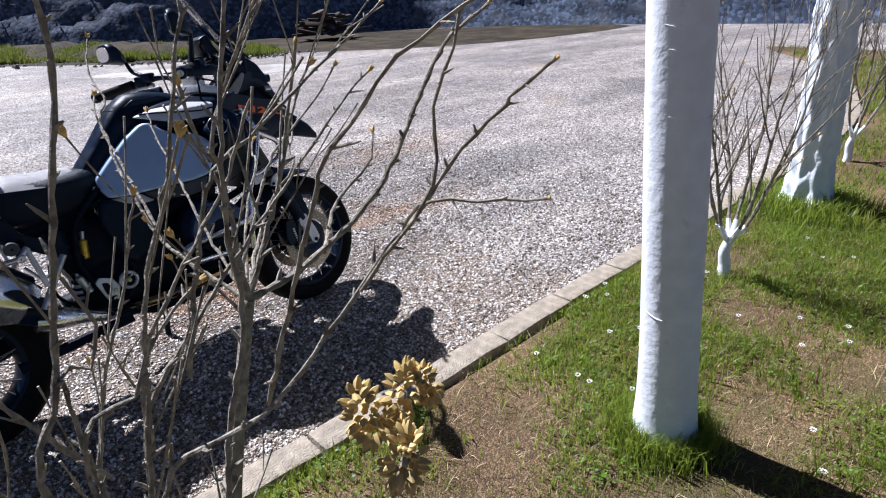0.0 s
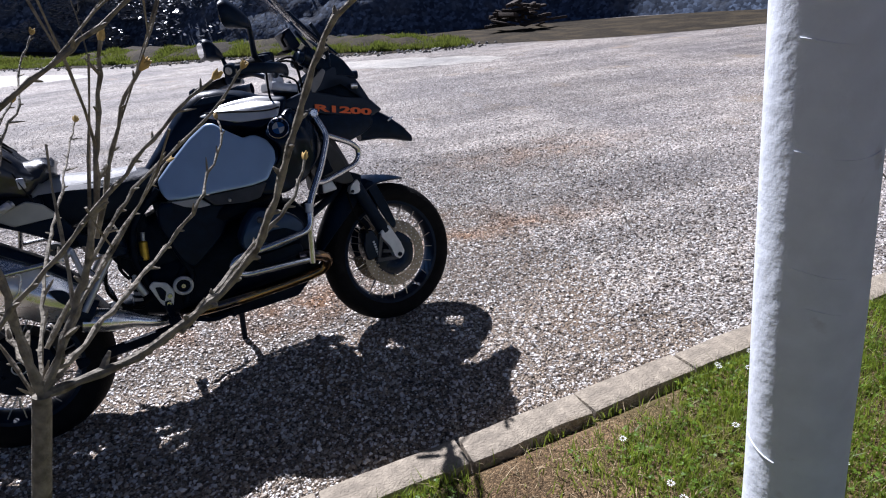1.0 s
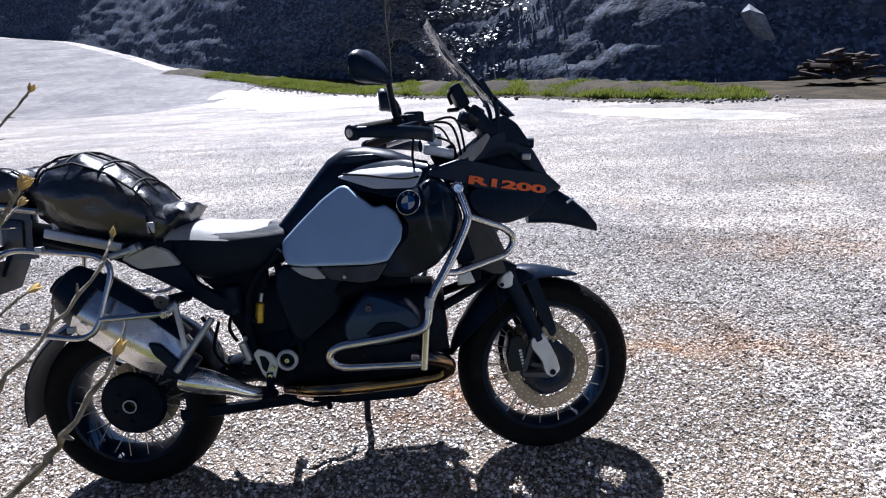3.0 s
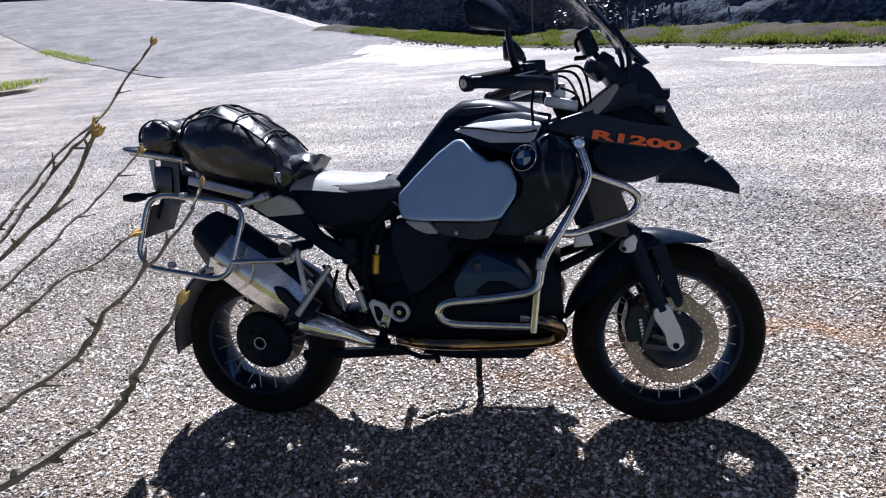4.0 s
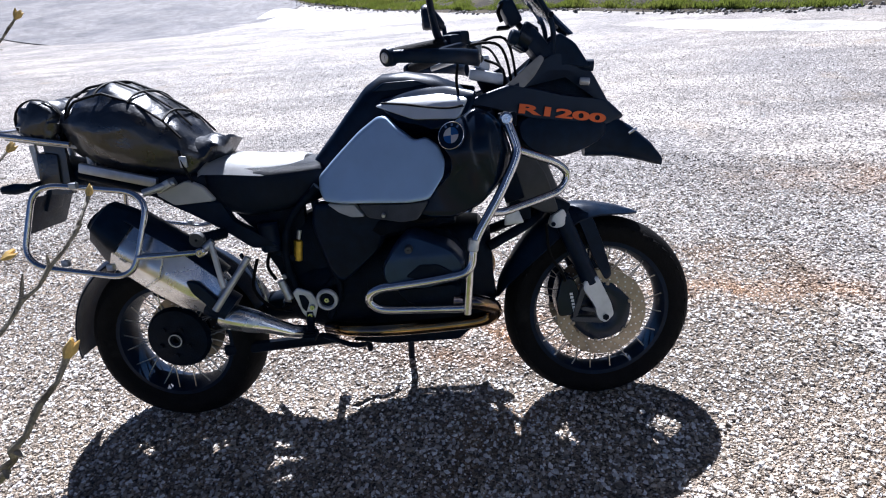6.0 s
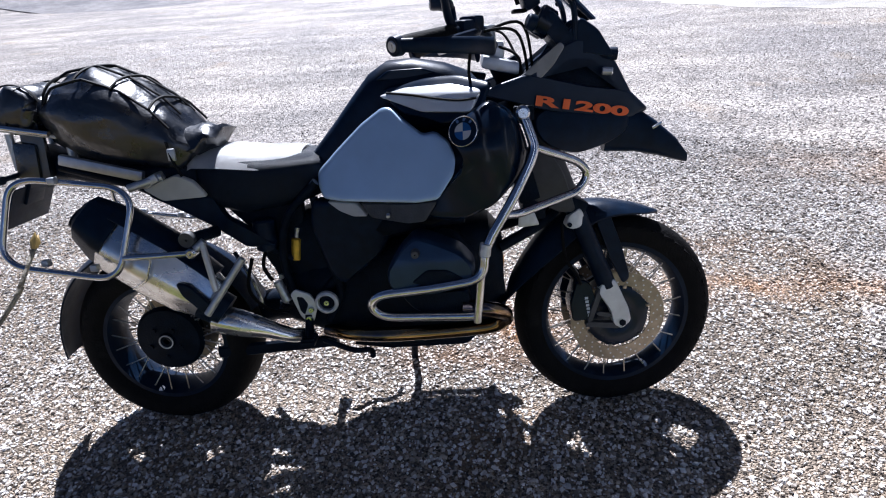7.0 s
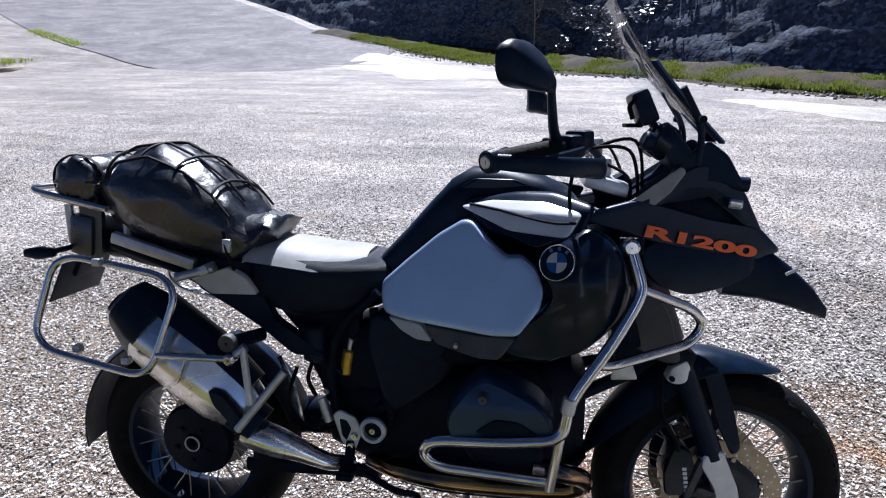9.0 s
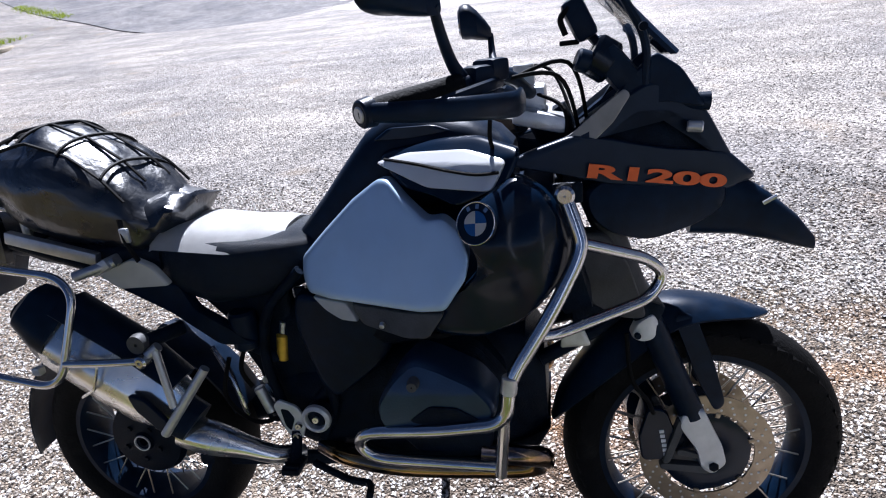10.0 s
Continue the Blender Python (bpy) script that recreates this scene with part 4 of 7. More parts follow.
def build_exhaust():
    a, b = Vector((0.0, -0.210, 0.740)), Vector((0.275, -0.200, 0.52))
    d = (b - a).normalized()
    up = Vector((-d.z, 0, d.x)).normalized()
    if up.z < 0:
        up = -up
    side = Vector((0, 1, 0))

    def ring(t, hh, hw, shift=0.0):
        c = a + (b - a) * t + up * shift
        pr = [(1.0, 0.45), (0.55, 1.0), (-0.35, 1.0), (-1.0, 0.5), (-1.0, -0.30), (-0.22, -1.0), (0.12, -1.0), (1.0, -0.42)]
        return fillet([c + up * hh * v + side * hw * w for v, w in pr], 0.012, 3, closed=True)
    body = part("muffler", loft([ring(0.0, 0.088, 0.060), ring(0.02, 0.095, 0.064), ring(0.45, 0.102, 0.068), ring(0.75, 0.097, 0.066), ring(1.0, 0.068, 0.050)]), M_MUFFLER, bike, "faceted brushed steel muffler")
    part("end_cap", loft([ring(-0.27, 0.050, 0.040, 0.022), ring(-0.235, 0.074, 0.056, 0.020), ring(-0.05, 0.096, 0.068, 0.012), ring(0.04, 0.096, 0.067, 0.008)]), M_BLACK, body, "black end cap")
    part("top_shield", loft([ring(-0.02, 0.018, 0.060, 0.094), ring(0.5, 0.018, 0.058, 0.098), ring(0.9, 0.014, 0.05, 0.080)]), M_BLACK, body, "black heat shield")
    part("outlet", rod(a + d * -0.105 + up * 0.01, a + d * -0.04 + up * 0.01, 0.034, n=24), M_ENGINE, body)
    part("side_shield", shell([(0.208, 0.615), (0.245, 0.606), (0.302, 0.535), (0.275, 0.512), (0.220, 0.575)], lambda x, z: -0.286, 0.012, 0.004, 0.012, 4), M_BLACK, body, "black side shield")
    part("emboss", tube(fillet([(0.10, -0.288, 0.72), (0.155, -0.284, 0.69), (0.13, -0.287, 0.63), (0.075, -0.272, 0.60)], 0.01, 3), 0.0035, 6), M_MUFFLER, body, "pressed seam")
    part("clamp", loft([ring(0.93, 0.055, 0.060, -0.022), ring(1.13, 0.052, 0.052, -0.018)]), M_BLACK, body)
    pipe = curve([(0.262, -0.20, 0.462), (0.335, -0.198, 0.438), (0.41, -0.19, 0.410), (0.485, -0.17, 0.372), (0.54, -0.13, 0.355)], 6)
    part("link_pipe", tube(pipe, [0.040 + 0.004 * math.sin(i / 3) - 0.00005 * i ** 2 for i in range(len(pipe))], 24), M_MUFFLER, bike, "wide brushed link pipe")
    # header running under the right cylinder
    hp = curve([(1.03, -0.30, 0.50), (1.10, -0.29, 0.485), (1.150, -0.25, 0.448), (1.14, -0.22, 0.405), (1.06, -0.21, 0.385), (0.83, -0.20, 0.372), (0.68, -0.16, 0.36), (0.58, -0.10, 0.35)], 7)
    part("header_pipe", tube(hp, 0.023, 16), M_HEADER, bike, "gold-brown heat-tinted header pipe")
    part("header_pipe", flip(tube(hp, 0.023, 16)), M_HEADER, bike)
    part("collector", loft([oval(0.60, 0, 0.34, 0.10, 0.045), oval(0.72, 0, 0.325, 0.12, 0.05), oval(0.86, 0, 0.325, 0.10, 0.04)]), M_ENGINE, bike)


build_exhaust()


def build_engine():
    part("engine_block", loft([oval(0.70, 0, 0.47, 0.12, 0.14, 24, 4), oval(0.80, 0, 0.48, 0.14, 0.17, 24, 4), oval(1.0, 0, 0.50, 0.14, 0.19, 24, 4), oval(1.12, 0, 0.51, 0.12, 0.17, 24, 4), oval(1.16, 0, 0.51, 0.09, 0.12, 24, 4)]), M_ENGINE, bike, "dark engine block")
    part("gearbox", loft([oval(0.46, 0, 0.46, 0.09, 0.09, 20, 4), oval(0.56, 0, 0.46, 0.12, 0.12, 20, 4), oval(0.74, 0, 0.47, 0.13, 0.13, 20, 4)]), M_ENGINE, bike)
    part("skid_plate", shell([(0.66, 0.305), (0.78, 0.285), (1.03, 0.287), (1.13, 0.37), (1.17, 0.44), (1.13, 0.40), (1.0, 0.33)], lambda x, z: -0.13, 0.26, 0.006, 0.012, 3), M_ENGINE, bike, "dark skid plate")
    part("airbox_cover", shell([(0.60, 0.80), (0.76, 0.775), (0.86, 0.73), (0.80, 0.63), (0.665, 0.525), (0.63, 0.56), (0.585, 0.72)], lambda x, z: -0.142 - 0.03 * math.sin((x - 0.58) * 8), 0.06, 0.015, 0.03, 6), M_BLACK, bike, "smooth black side cover")
    part("airbox_cover", flip(shell([(0.60, 0.80), (0.76, 0.775), (0.86, 0.73), (0.80, 0.63), (0.665, 0.525), (0.63, 0.56), (0.585, 0.72)], lambda x, z: -0.165, 0.06, 0.015, 0.03, 6)), M_BLACK, bike)
    part("intake", loft([oval(0.78, 0, 0.70, 0.17, 0.06), oval(0.90, 0, 0.725, 0.20, 0.055), oval(1.05, 0, 0.735, 0.18, 0.05)]), M_ENGINE, bike)
    for side in (-1, 1):
        def make(name, bm, mat, par, label=""):
            return part(name, flip(bm) if side > 0 else bm, mat, par, label)
        cyl = make("cylinder", loft([[Vector((p.x, y, p.z)) for p in fillet([(0.84 - g, 0, 0.585), (0.90, 0, 0.70 + g), (1.02, 0, 0.68 + g), (1.08 + g, 0, 0.60), (1.04, 0, 0.50 - g), (0.88, 0, 0.50 - g)], 0.03, 4, closed=True)] for y, g in ((-0.10, 0), (-0.16, 0.006), (-0.17, -0.006), (-0.19, 0.006), (-0.20, -0.006), (-0.22, 0.006), (-0.23, -0.004), (-0.26, 0.004))]), M_ENGINE, bike, "finned dark cylinder")
        make("valve_cover", shell([(0.832, 0.63), (0.87, 0.685), (0.915, 0.722), (0.97, 0.705), (1.045, 0.672), (1.08, 0.625), (1.06, 0.575), (0.95, 0.555), (0.86, 0.562), (0.835, 0.585)], lambda x, z: -0.345 + 0.5 * (z - 0.64) ** 2 + 0.3 * max(0, z - 0.66), 0.10, 0.03, 0.02, 6), M_HEADCOVER, cyl, "blue-grey valve cover")
        make("cover_recess", shell([(0.90, 0.60), (0.945, 0.635), (1.0, 0.632), (1.05, 0.60), (0.97, 0.58)], lambda x, z: -0.349, 0.01, 0.003, 0.01, 3), M_ENGINE, cyl)
        make("cover_bolt", lathe([(0.002, -0.358), (0.010, -0.358), (0.012, -0.345), (0.012, -0.33), (0.002, -0.33)], (0.918, 0, 0.683), 16, closed=True), M_GUARD, cyl)
        make("spark_cover", shell([(0.86, 0.545), (1.05, 0.555), (1.06, 0.51), (0.90, 0.495)], lambda x, z: -0.31, 0.09, 0.012, 0.02, 4), M_ENGINE, cyl)
        # frame tubes and foot controls
        make("main_tube", tube(fillet([(1.15, -0.09, 0.94), (0.92, -0.12, 0.77), (0.70, -0.125, 0.60), (0.60, -0.12, 0.50)], 0.06), 0.016, 10), M_ENGINE, bike)
        make("main_tube", tube(fillet([(0.60, -0.11, 0.80), (0.62, -0.13, 0.62), (0.655, -0.135, 0.50), (0.60, -0.13, 0.40)], 0.04), 0.013, 10), M_ENGINE, bike)
        plate = make("heel_plate", shell([(0.492, 0.505), (0.51, 0.522), (0.555, 0.503), (0.575, 0.465), (0.555, 0.41), (0.535, 0.405), (0.515, 0.43)], lambda x, z: -0.158, 0.008, 0.003, 0.008, 3), M_CAST, bike, "cut-out aluminium heel plate")
        make("cut_out", shell([(0.512, 0.498), (0.532, 0.494), (0.545, 0.47), (0.53, 0.435), (0.518, 0.45)], lambda x, z: -0.1605, 0.004, 0.001, 0.006, 2), M_ENGINE, plate)
        for x, z in ((0.553, 0.452), (0.542, 0.423)):
            make("bolt", lathe([(0.002, -0.168), (0.008, -0.168), (0.010, -0.160), (0.010, -0.15), (0.002, -0.15)], (x, 0, z), 12, closed=True), M_STEEL, plate)
        ring = make("pivot_cap", lathe([(0.0245, -0.160), (0.0255, -0.177), (0.029, -0.179), (0.036, -0.174), (0.037, -0.164), (0.030, -0.160)], (0.608, 0, 0.478), 36, closed=True), M_CAST, bike, "round aluminium pivot cap")
        make("cap_core", lathe([(0.002, -0.168), (0.020, -0.168), (0.024, -0.163), (0.035, -0.160), (0.035, -0.14), (0.002, -0.14)], (0.608, 0, 0.478), 24, closed=True), M_ENGINE, ring)
        make("cap_bolt", lathe([(0.002, -0.178), (0.008, -0.178), (0.010, -0.17), (0.002, -0.17)], (0.608, 0, 0.478), 12, closed=True), M_STEEL, ring)
        peg = make("footpeg", box((0.545, -0.205, 0.368), (0.045, 0.06, 0.016), 0.004), M_ENGINE, bike, "serrated footpeg")
        for i in range(4):
            make("peg_tooth", box((0.545, -0.184 - 0.014 * i, 0.379), (0.04, 0.004, 0.008), 0), M_ENGINE, peg)
        make("peg_bracket", tube(fillet([(0.54, -0.15, 0.43), (0.54, -0.17, 0.39), (0.545, -0.2, 0.368)], 0.02), 0.014, 8), M_ENGINE, bike)
        make("pedal", tube(fillet([(0.58, -0.17, 0.35), (0.68, -0.19, 0.315), (0.74, -0.21, 0.33), (0.75, -0.26, 0.335)], 0.03), 0.009, 8), M_ENGINE, bike, "brake pedal")
    part("swingarm", loft([oval(0.52, 0.05, 0.40, 0.07, 0.06), oval(0.35, 0.09, 0.37, 0.05, 0.055), oval(0.15, 0.105, 0.33, 0.045, 0.06), oval(0.0, 0.10, 0.316, 0.045, 0.085), oval(-0.07, 0.09, 0.316, 0.02, 0.05)]), M_ENGINE, bike, "dark single-sided swingarm")
    part("lower_link", tube([(0.18, -0.06, 0.265), (0.60, -0.08, 0.30)], 0.014, 8, flat=1.6), M_ENGINE, bike, "black lower link bar")
    shock = part("shock", rod((0.520, -0.085, 0.668), (0.508, -0.085, 0.595), 0.017, n=20, bev=0.004), M_GOLD, bike, "golden rear shock")
    spring = []
    for i in range(90):
        a = i * 0.55
        spring.append((0.500 - 0.0006 * i + 0.032 * math.cos(a), -0.05 + 0.032 * math.sin(a), 0.59 - 0.0020 * i))
    part("shock_spring", tube(spring, 0.006, 6), M_ENGINE, shock)
    part("shock_cap", rod((0.528, -0.085, 0.70), (0.521, -0.085, 0.67), 0.009, n=16), M_ALU, shock)
    part("shock_base", rod((0.45, -0.05, 0.43), (0.47, -0.05, 0.50), 0.03, n=16), M_ALU, shock)
    part("reservoir", rod((0.43, -0.10, 0.64), (0.43, -0.10, 0.74), 0.035, n=20, bev=0.006), M_BLACK, bike, "black brake fluid reservoir")
    part("hose", tube(curve([(0.38, -0.12, 0.62), (0.36, -0.14, 0.52), (0.42, -0.13, 0.44), (0.50, -0.13, 0.46)], 6), 0.006, 8), M_RUBBER, bike)
    part("hose", tube(curve([(0.31, -0.08, 0.63), (0.36, -0.1, 0.54), (0.38, -0.1, 0.44)], 6), 0.007, 8), M_STEEL, bike)
    part("hose", tube(curve([(0.88, -0.2, 0.76), (0.96, -0.25, 0.74), (1.06, -0.2, 0.78), (1.12, -0.14, 0.85)], 6), 0.008, 8), M_RUBBER, bike)
    part("inner_box", loft([oval(0.44, 0, 0.60, 0.05, 0.07, 20, 4), oval(0.47, 0, 0.60, 0.085, 0.12, 20, 4), oval(0.58, 0, 0.61, 0.10, 0.15, 20, 4), oval(0.68, 0, 0.62, 0.10, 0.17, 20, 4)]), M_ENGINE, bike, "dark box between frame and engine")
    part("frame_plate", shell([(0.30, 0.80), (0.40, 0.86), (0.56, 0.86), (0.54, 0.50), (0.45, 0.50), (0.435, 0.56), (0.405, 0.62), (0.392, 0.67), (0.375, 0.715)], lambda x, z: -0.085, 0.03, 0.008, 0.015, 5), M_ENGINE, bike, "dark plate behind the shock")
    part("frame_bolt", rod((0.455, -0.104, 0.545), (0.455, -0.090, 0.545), 0.009, n=6), M_ALU, bike)
    part("frame_tube", tube(fillet([(0.62, -0.13, 0.85), (0.50, -0.12, 0.74), (0.47, -0.11, 0.60), (0.50, -0.12, 0.49)], 0.06), 0.013, 10), M_ENGINE, bike)
    part("brake_pump", rod((0.452, -0.135, 0.545), (0.475, -0.135, 0.475), 0.014, n=14, bev=0.003), M_ALU, bike, "small rear brake cylinder")
    part("hose", tube(curve([(0.435, -0.12, 0.66), (0.42, -0.14, 0.60), (0.44, -0.14, 0.55)], 6), 0.006, 8), M_RUBBER, bike)
    part("inner_guard", lathe([(0.345, -0.07), (0.36, 0.0), (0.345, 0.07), (0.338, 0.07), (0.352, 0.0), (0.338, -0.07)], REAR, 20, arc=(18, 72), closed=True), M_BLACK, bike, "black inner mudguard")
    stand = part("side_stand", tube(fillet([(0.80, 0.13, 0.315), (0.82, 0.20, 0.20), (0.80, 0.255, -0.025)], 0.05), 0.013, 10), M_ENGINE, bike, "folded-out black side stand")
    part("stand_foot", box((0.80, 0.26, -0.038), (0.08, 0.06, 0.008), 0.003, None, Matrix.Rotation(radians(10), 4, "X")), M_ENGINE, stand)


build_engine()


def build_crash_bars():
    for side in (-1, 1):
        def pts(run, r=0.045, k=6):
            return fillet([(x, -side * y if side > 0 else y, z) for x, y, z in run], r, k)
        main = part("crash_bar", tube(pts([(1.222, -0.262, 1.020), (1.240, -0.278, 0.965), (1.250, -0.285, 0.925), (1.19, -0.315, 0.815), (1.105, -0.345, 0.69), (1.095, -0.350, 0.60), (0.955, -0.352, 0.583), (0.80, -0.335, 0.565), (0.775, -0.325, 0.527), (0.81, -0.325, 0.493), (1.075, -0.325, 0.482)]), 0.0135, 12), M_STEEL, bike, "polished steel crash bar")
        part("bar_loop", tube(pts([(1.243, -0.280, 0.935), (1.37, -0.21, 0.875), (1.405, -0.19, 0.835), (1.375, -0.20, 0.788), (1.20, -0.285, 0.757), (1.165, -0.31, 0.765)], 0.03), 0.0115, 12), M_STEEL, main)
        part("bar_post", tube(pts([(1.090, -0.348, 0.610), (1.072, -0.335, 0.468)]), 0.012, 10), M_STEEL, main)
        part("bar_joint", lathe([(0.002, -0.018), (0.013, -0.018), (0.018, -0.013), (0.018, 0.016), (0.002, 0.016)], (1.222, (-0.262) * -side if side > 0 else -0.262, 1.022), 20, closed=True), M_STEEL, main)
        part("bar_mount", box((1.228, -side * -0.225, 1.015), (0.055, 0.012, 0.04), 0.006), M_ENGINE, main)
        part("bar_sleeve", rod((1.108, side * 0.344, 0.70), (1.102, side * 0.347, 0.665), 0.016, n=14, bev=0.002), M_ALU, main)
        part("bar_plate", shell([(1.205, 0.745), (1.245, 0.75), (1.26, 0.71), (1.20, 0.705)], lambda x, z: -0.245, 0.008, 0.002, 0.006, 2) if side < 0 else flip(shell([(1.205, 0.745), (1.245, 0.75), (1.26, 0.71), (1.20, 0.705)], lambda x, z: -0.245, 0.008, 0.002, 0.006, 2)), M_ALU, main)


build_crash_bars()


def build_front():
    m = STEER
    for side in (-1, 1):
        y = side * 0.092
        leg = part("fork_leg", rod((1.365, y, 0.72), (1.475, y, 0.44), 0.029, n=20, bev=0.003), M_BLACK, bike, "black fork leg", m)
        shield = [(1.337, 0.652), (1.350, 0.688), (1.384, 0.709), (1.399, 0.681), (1.388, 0.649), (1.358, 0.643)]
        shield = shell(shield, lambda x, z: -0.126 + 40 * (x - 1.368) ** 2 * 0.3, 0.03, 0.006, 0.012, 4)
        part("fork_clamp", shield if side < 0 else flip(shield), M_CAST, leg, "pale clamp cover at the fork top")
        part("clamp_bolt", rod((1.350, side * 0.120, 0.659), (1.350, side * 0.130, 0.659), 0.007, n=10, bev=0.001), M_ENGINE, leg)
        part("fork_upper", rod((1.27, y, 0.98), (1.355, y, 0.75), 0.027, n=20), M_GUARD, leg)
        def plate(outline, depth=-0.118, thick=0.03, bev=0.006):
            made = shell(outline, lambda x, z: depth, thick, bev, 0.012, 4)
            return made if side < 0 else flip(made)
        part("fork_foot", plate([(1.438, 0.430), (1.452, 0.462), (1.492, 0.470), (1.535, 0.372), (1.545, 0.325), (1.515, 0.298), (1.490, 0.312), (1.478, 0.365)]), M_CAST, leg, "cast aluminium fork foot")
        part("foot_arm", plate([(1.510, 0.300), (1.505, 0.320), (1.400, 0.334), (1.396, 0.318)], -0.117, 0.02, 0.003), M_GUARD, leg)
        part("foot_arm", plate([(1.440, 0.445), (1.455, 0.432), (1.418, 0.330), (1.402, 0.332)], -0.117, 0.02, 0.003), M_GUARD, leg)
        part("foot_arm", plate([(1.432, 0.352), (1.486, 0.338), (1.488, 0.350), (1.440, 0.366)], -0.113, 0.012, 0.003), M_GUARD, leg)
        part("axle_nut", rod((FRONT[0], side * 0.110, FRONT[2]), (FRONT[0], side * 0.123, FRONT[2]), 0.011, n=6), M_ENGINE, leg)
        cal = [(1.352, 0.395), (1.375, 0.475), (1.415, 0.465), (1.437, 0.40), (1.425, 0.335), (1.36, 0.332)]
        c = part("caliper", shell(cal, lambda x, z: -0.108, 0.07, 0.012, 0.015, 4) if side < 0 else flip(shell(cal, lambda x, z: -0.108, 0.07, 0.012, 0.015, 4)), M_GLOSS, bike, "black brake caliper with pale lettering bars", m)
        bm = bmesh.new()
        for i in range(6):
            box((1.412 - 0.0018 * i, side * 0.1095, 0.352 + 0.012 * i), (0.010, 0.002, 0.008), 0, bm)
        part("lettering_bar", bm, M_WHITE, c)
        part("brake_hose", tube(curve([(1.33, side * 0.11, 0.66), (1.335, side * 0.125, 0.56), (1.37, side * 0.12, 0.50), (1.385, side * 0.11, 0.46)], 6), 0.005, 8), M_RUBBER, bike, "", m)
        grd = [(1.435, 0.68), (1.485, 0.68), (1.528, 0.56), (1.556, 0.45), (1.532, 0.43), (1.490, 0.52)]
        part("fork_guard", shell(grd, lambda x, z: -0.074, 0.012, 0.008, 0.02, 5) if side < 0 else flip(shell(grd, lambda x, z: -0.074, 0.012, 0.008, 0.02, 5)), M_BLACK, bike, "black fork guard", m)
    # mudguard over the front tyre
    outer = curve([(1.163, 0, 0.400), (1.186, 0, 0.467), (1.236, 0, 0.552), (1.298, 0, 0.625), (1.385, 0, 0.690), (1.455, 0, 0.703), (1.525, 0, 0.694), (1.60, 0, 0.675), (1.662, 0, 0.650)], 5)
    inner = curve([(1.166, 0, 0.398), (1.200, 0, 0.448), (1.268, 0, 0.512), (1.345, 0, 0.575), (1.425, 0, 0.640), (1.485, 0, 0.662), (1.545, 0, 0.664), (1.61, 0, 0.657), (1.662, 0, 0.648)], 5)
    half = curve([(0, 0, 0.02), (0, 0, 0.055), (0, 0, 0.072), (0, 0, 0.078), (0, 0, 0.080), (0, 0, 0.080), (0, 0, 0.074), (0, 0, 0.055), (0, 0, 0.014)], 5)
    hubv, secs = Vector((1.515, 0, 0.322)), []
    for po, pi, w in zip(outer, inner, half):
        arch = []
        for k in range(13):
            q = -1 + k / 6
            p = po.lerp(pi, abs(q) ** 3)
            arch.append(Vector((p.x, w.z * q, p.z)))
        back = [p + (hubv - p).normalized() * 0.006 for p in reversed(arch)]
        secs.append(arch + [Vector((p.x, a.y * 0.95, p.z)) for p, a in zip(back, reversed(arch))])
    part("front_mudguard", loft(secs), M_BLACK, bike, "pointed black front mudguard", m)
    part("control_arm", tube(fillet([(1.15, -0.10, 0.60), (1.30, -0.05, 0.66), (1.36, 0, 0.71), (1.30, 0.05, 0.66), (1.15, 0.10, 0.60)], 0.05), 0.017, 10), M_ENGINE, bike)
    part("lower_yoke", box((1.365, 0, 0.72), (0.09, 0.24, 0.04), 0.012, None, Matrix.Rotation(radians(25), 4, "Y")), M_ENGINE, bike, "", m)
    part("front_shock", rod((1.20, 0, 0.93), (1.28, 0, 0.66), 0.035, n=18), M_ENGINE, bike)
    part("radiator", box((1.215, -0.165, 0.87), (0.06, 0.12, 0.20), 0.008, None, Matrix.Rotation(radians(-14), 4, "Y")), M_ENGINE, bike, "dark radiator behind the bar")
    part("radiator", box((1.215, 0.165, 0.87), (0.06, 0.12, 0.20), 0.008, None, Matrix.Rotation(radians(-14), 4, "Y")), M_ENGINE, bike)
    part("air_duct", shell([(1.235, 0.90), (1.30, 0.90), (1.345, 0.83), (1.385, 0.70), (1.335, 0.70), (1.255, 0.745)], lambda x, z: -0.115, 0.05, 0.012, 0.02, 5), M_GUARD, bike, "grey plastic duct")
    part("oil_cooler", box((1.26, 0, 0.74), (0.07, 0.20, 0.12), 0.01), M_ENGINE, bike)
    # nose: side panels, scoop, beak
    both(lambda: shell([(1.105, 1.070), (1.165, 1.090), (1.24, 1.108), (1.30, 1.096), (1.42, 1.060), (1.55, 1.035), (1.612, 0.975), (1.56, 0.955), (1.40, 0.985), (1.30, 1.005), (1.20, 1.04)], lambda x, z: nose_y(x, z) - 0.003, 0.03, 0.01, 0.015, 6), "nose_side", M_NOSE, "dark grey nose side panel")
    both(lambda: shell([(1.255, 0.995), (1.31, 1.02), (1.45, 1.01), (1.555, 0.975), (1.548, 0.918), (1.475, 0.885), (1.385, 0.868), (1.305, 0.900), (1.262, 0.945)], lambda x, z: nose_y(x, z) + 0.010 - 0.020 * math.cos((z - 0.93) * 18), 0.06, 0.03, 0.03, 7), "nose_scoop", M_BLACK, "rounded black air scoop")
    both(lambda: shell([(1.24, 1.095), (1.33, 1.165), (1.385, 1.190), (1.46, 1.175), (1.508, 1.115), (1.565, 1.012), (1.535, 1.02), (1.475, 1.10), (1.43, 1.135), (1.36, 1.14), (1.29, 1.095)], lambda x, z: nose_y(x, z) + 0.0, 0.04, 0.012, 0.012, 5), "nose_frame", M_NOSE, "dark grey headlamp surround")
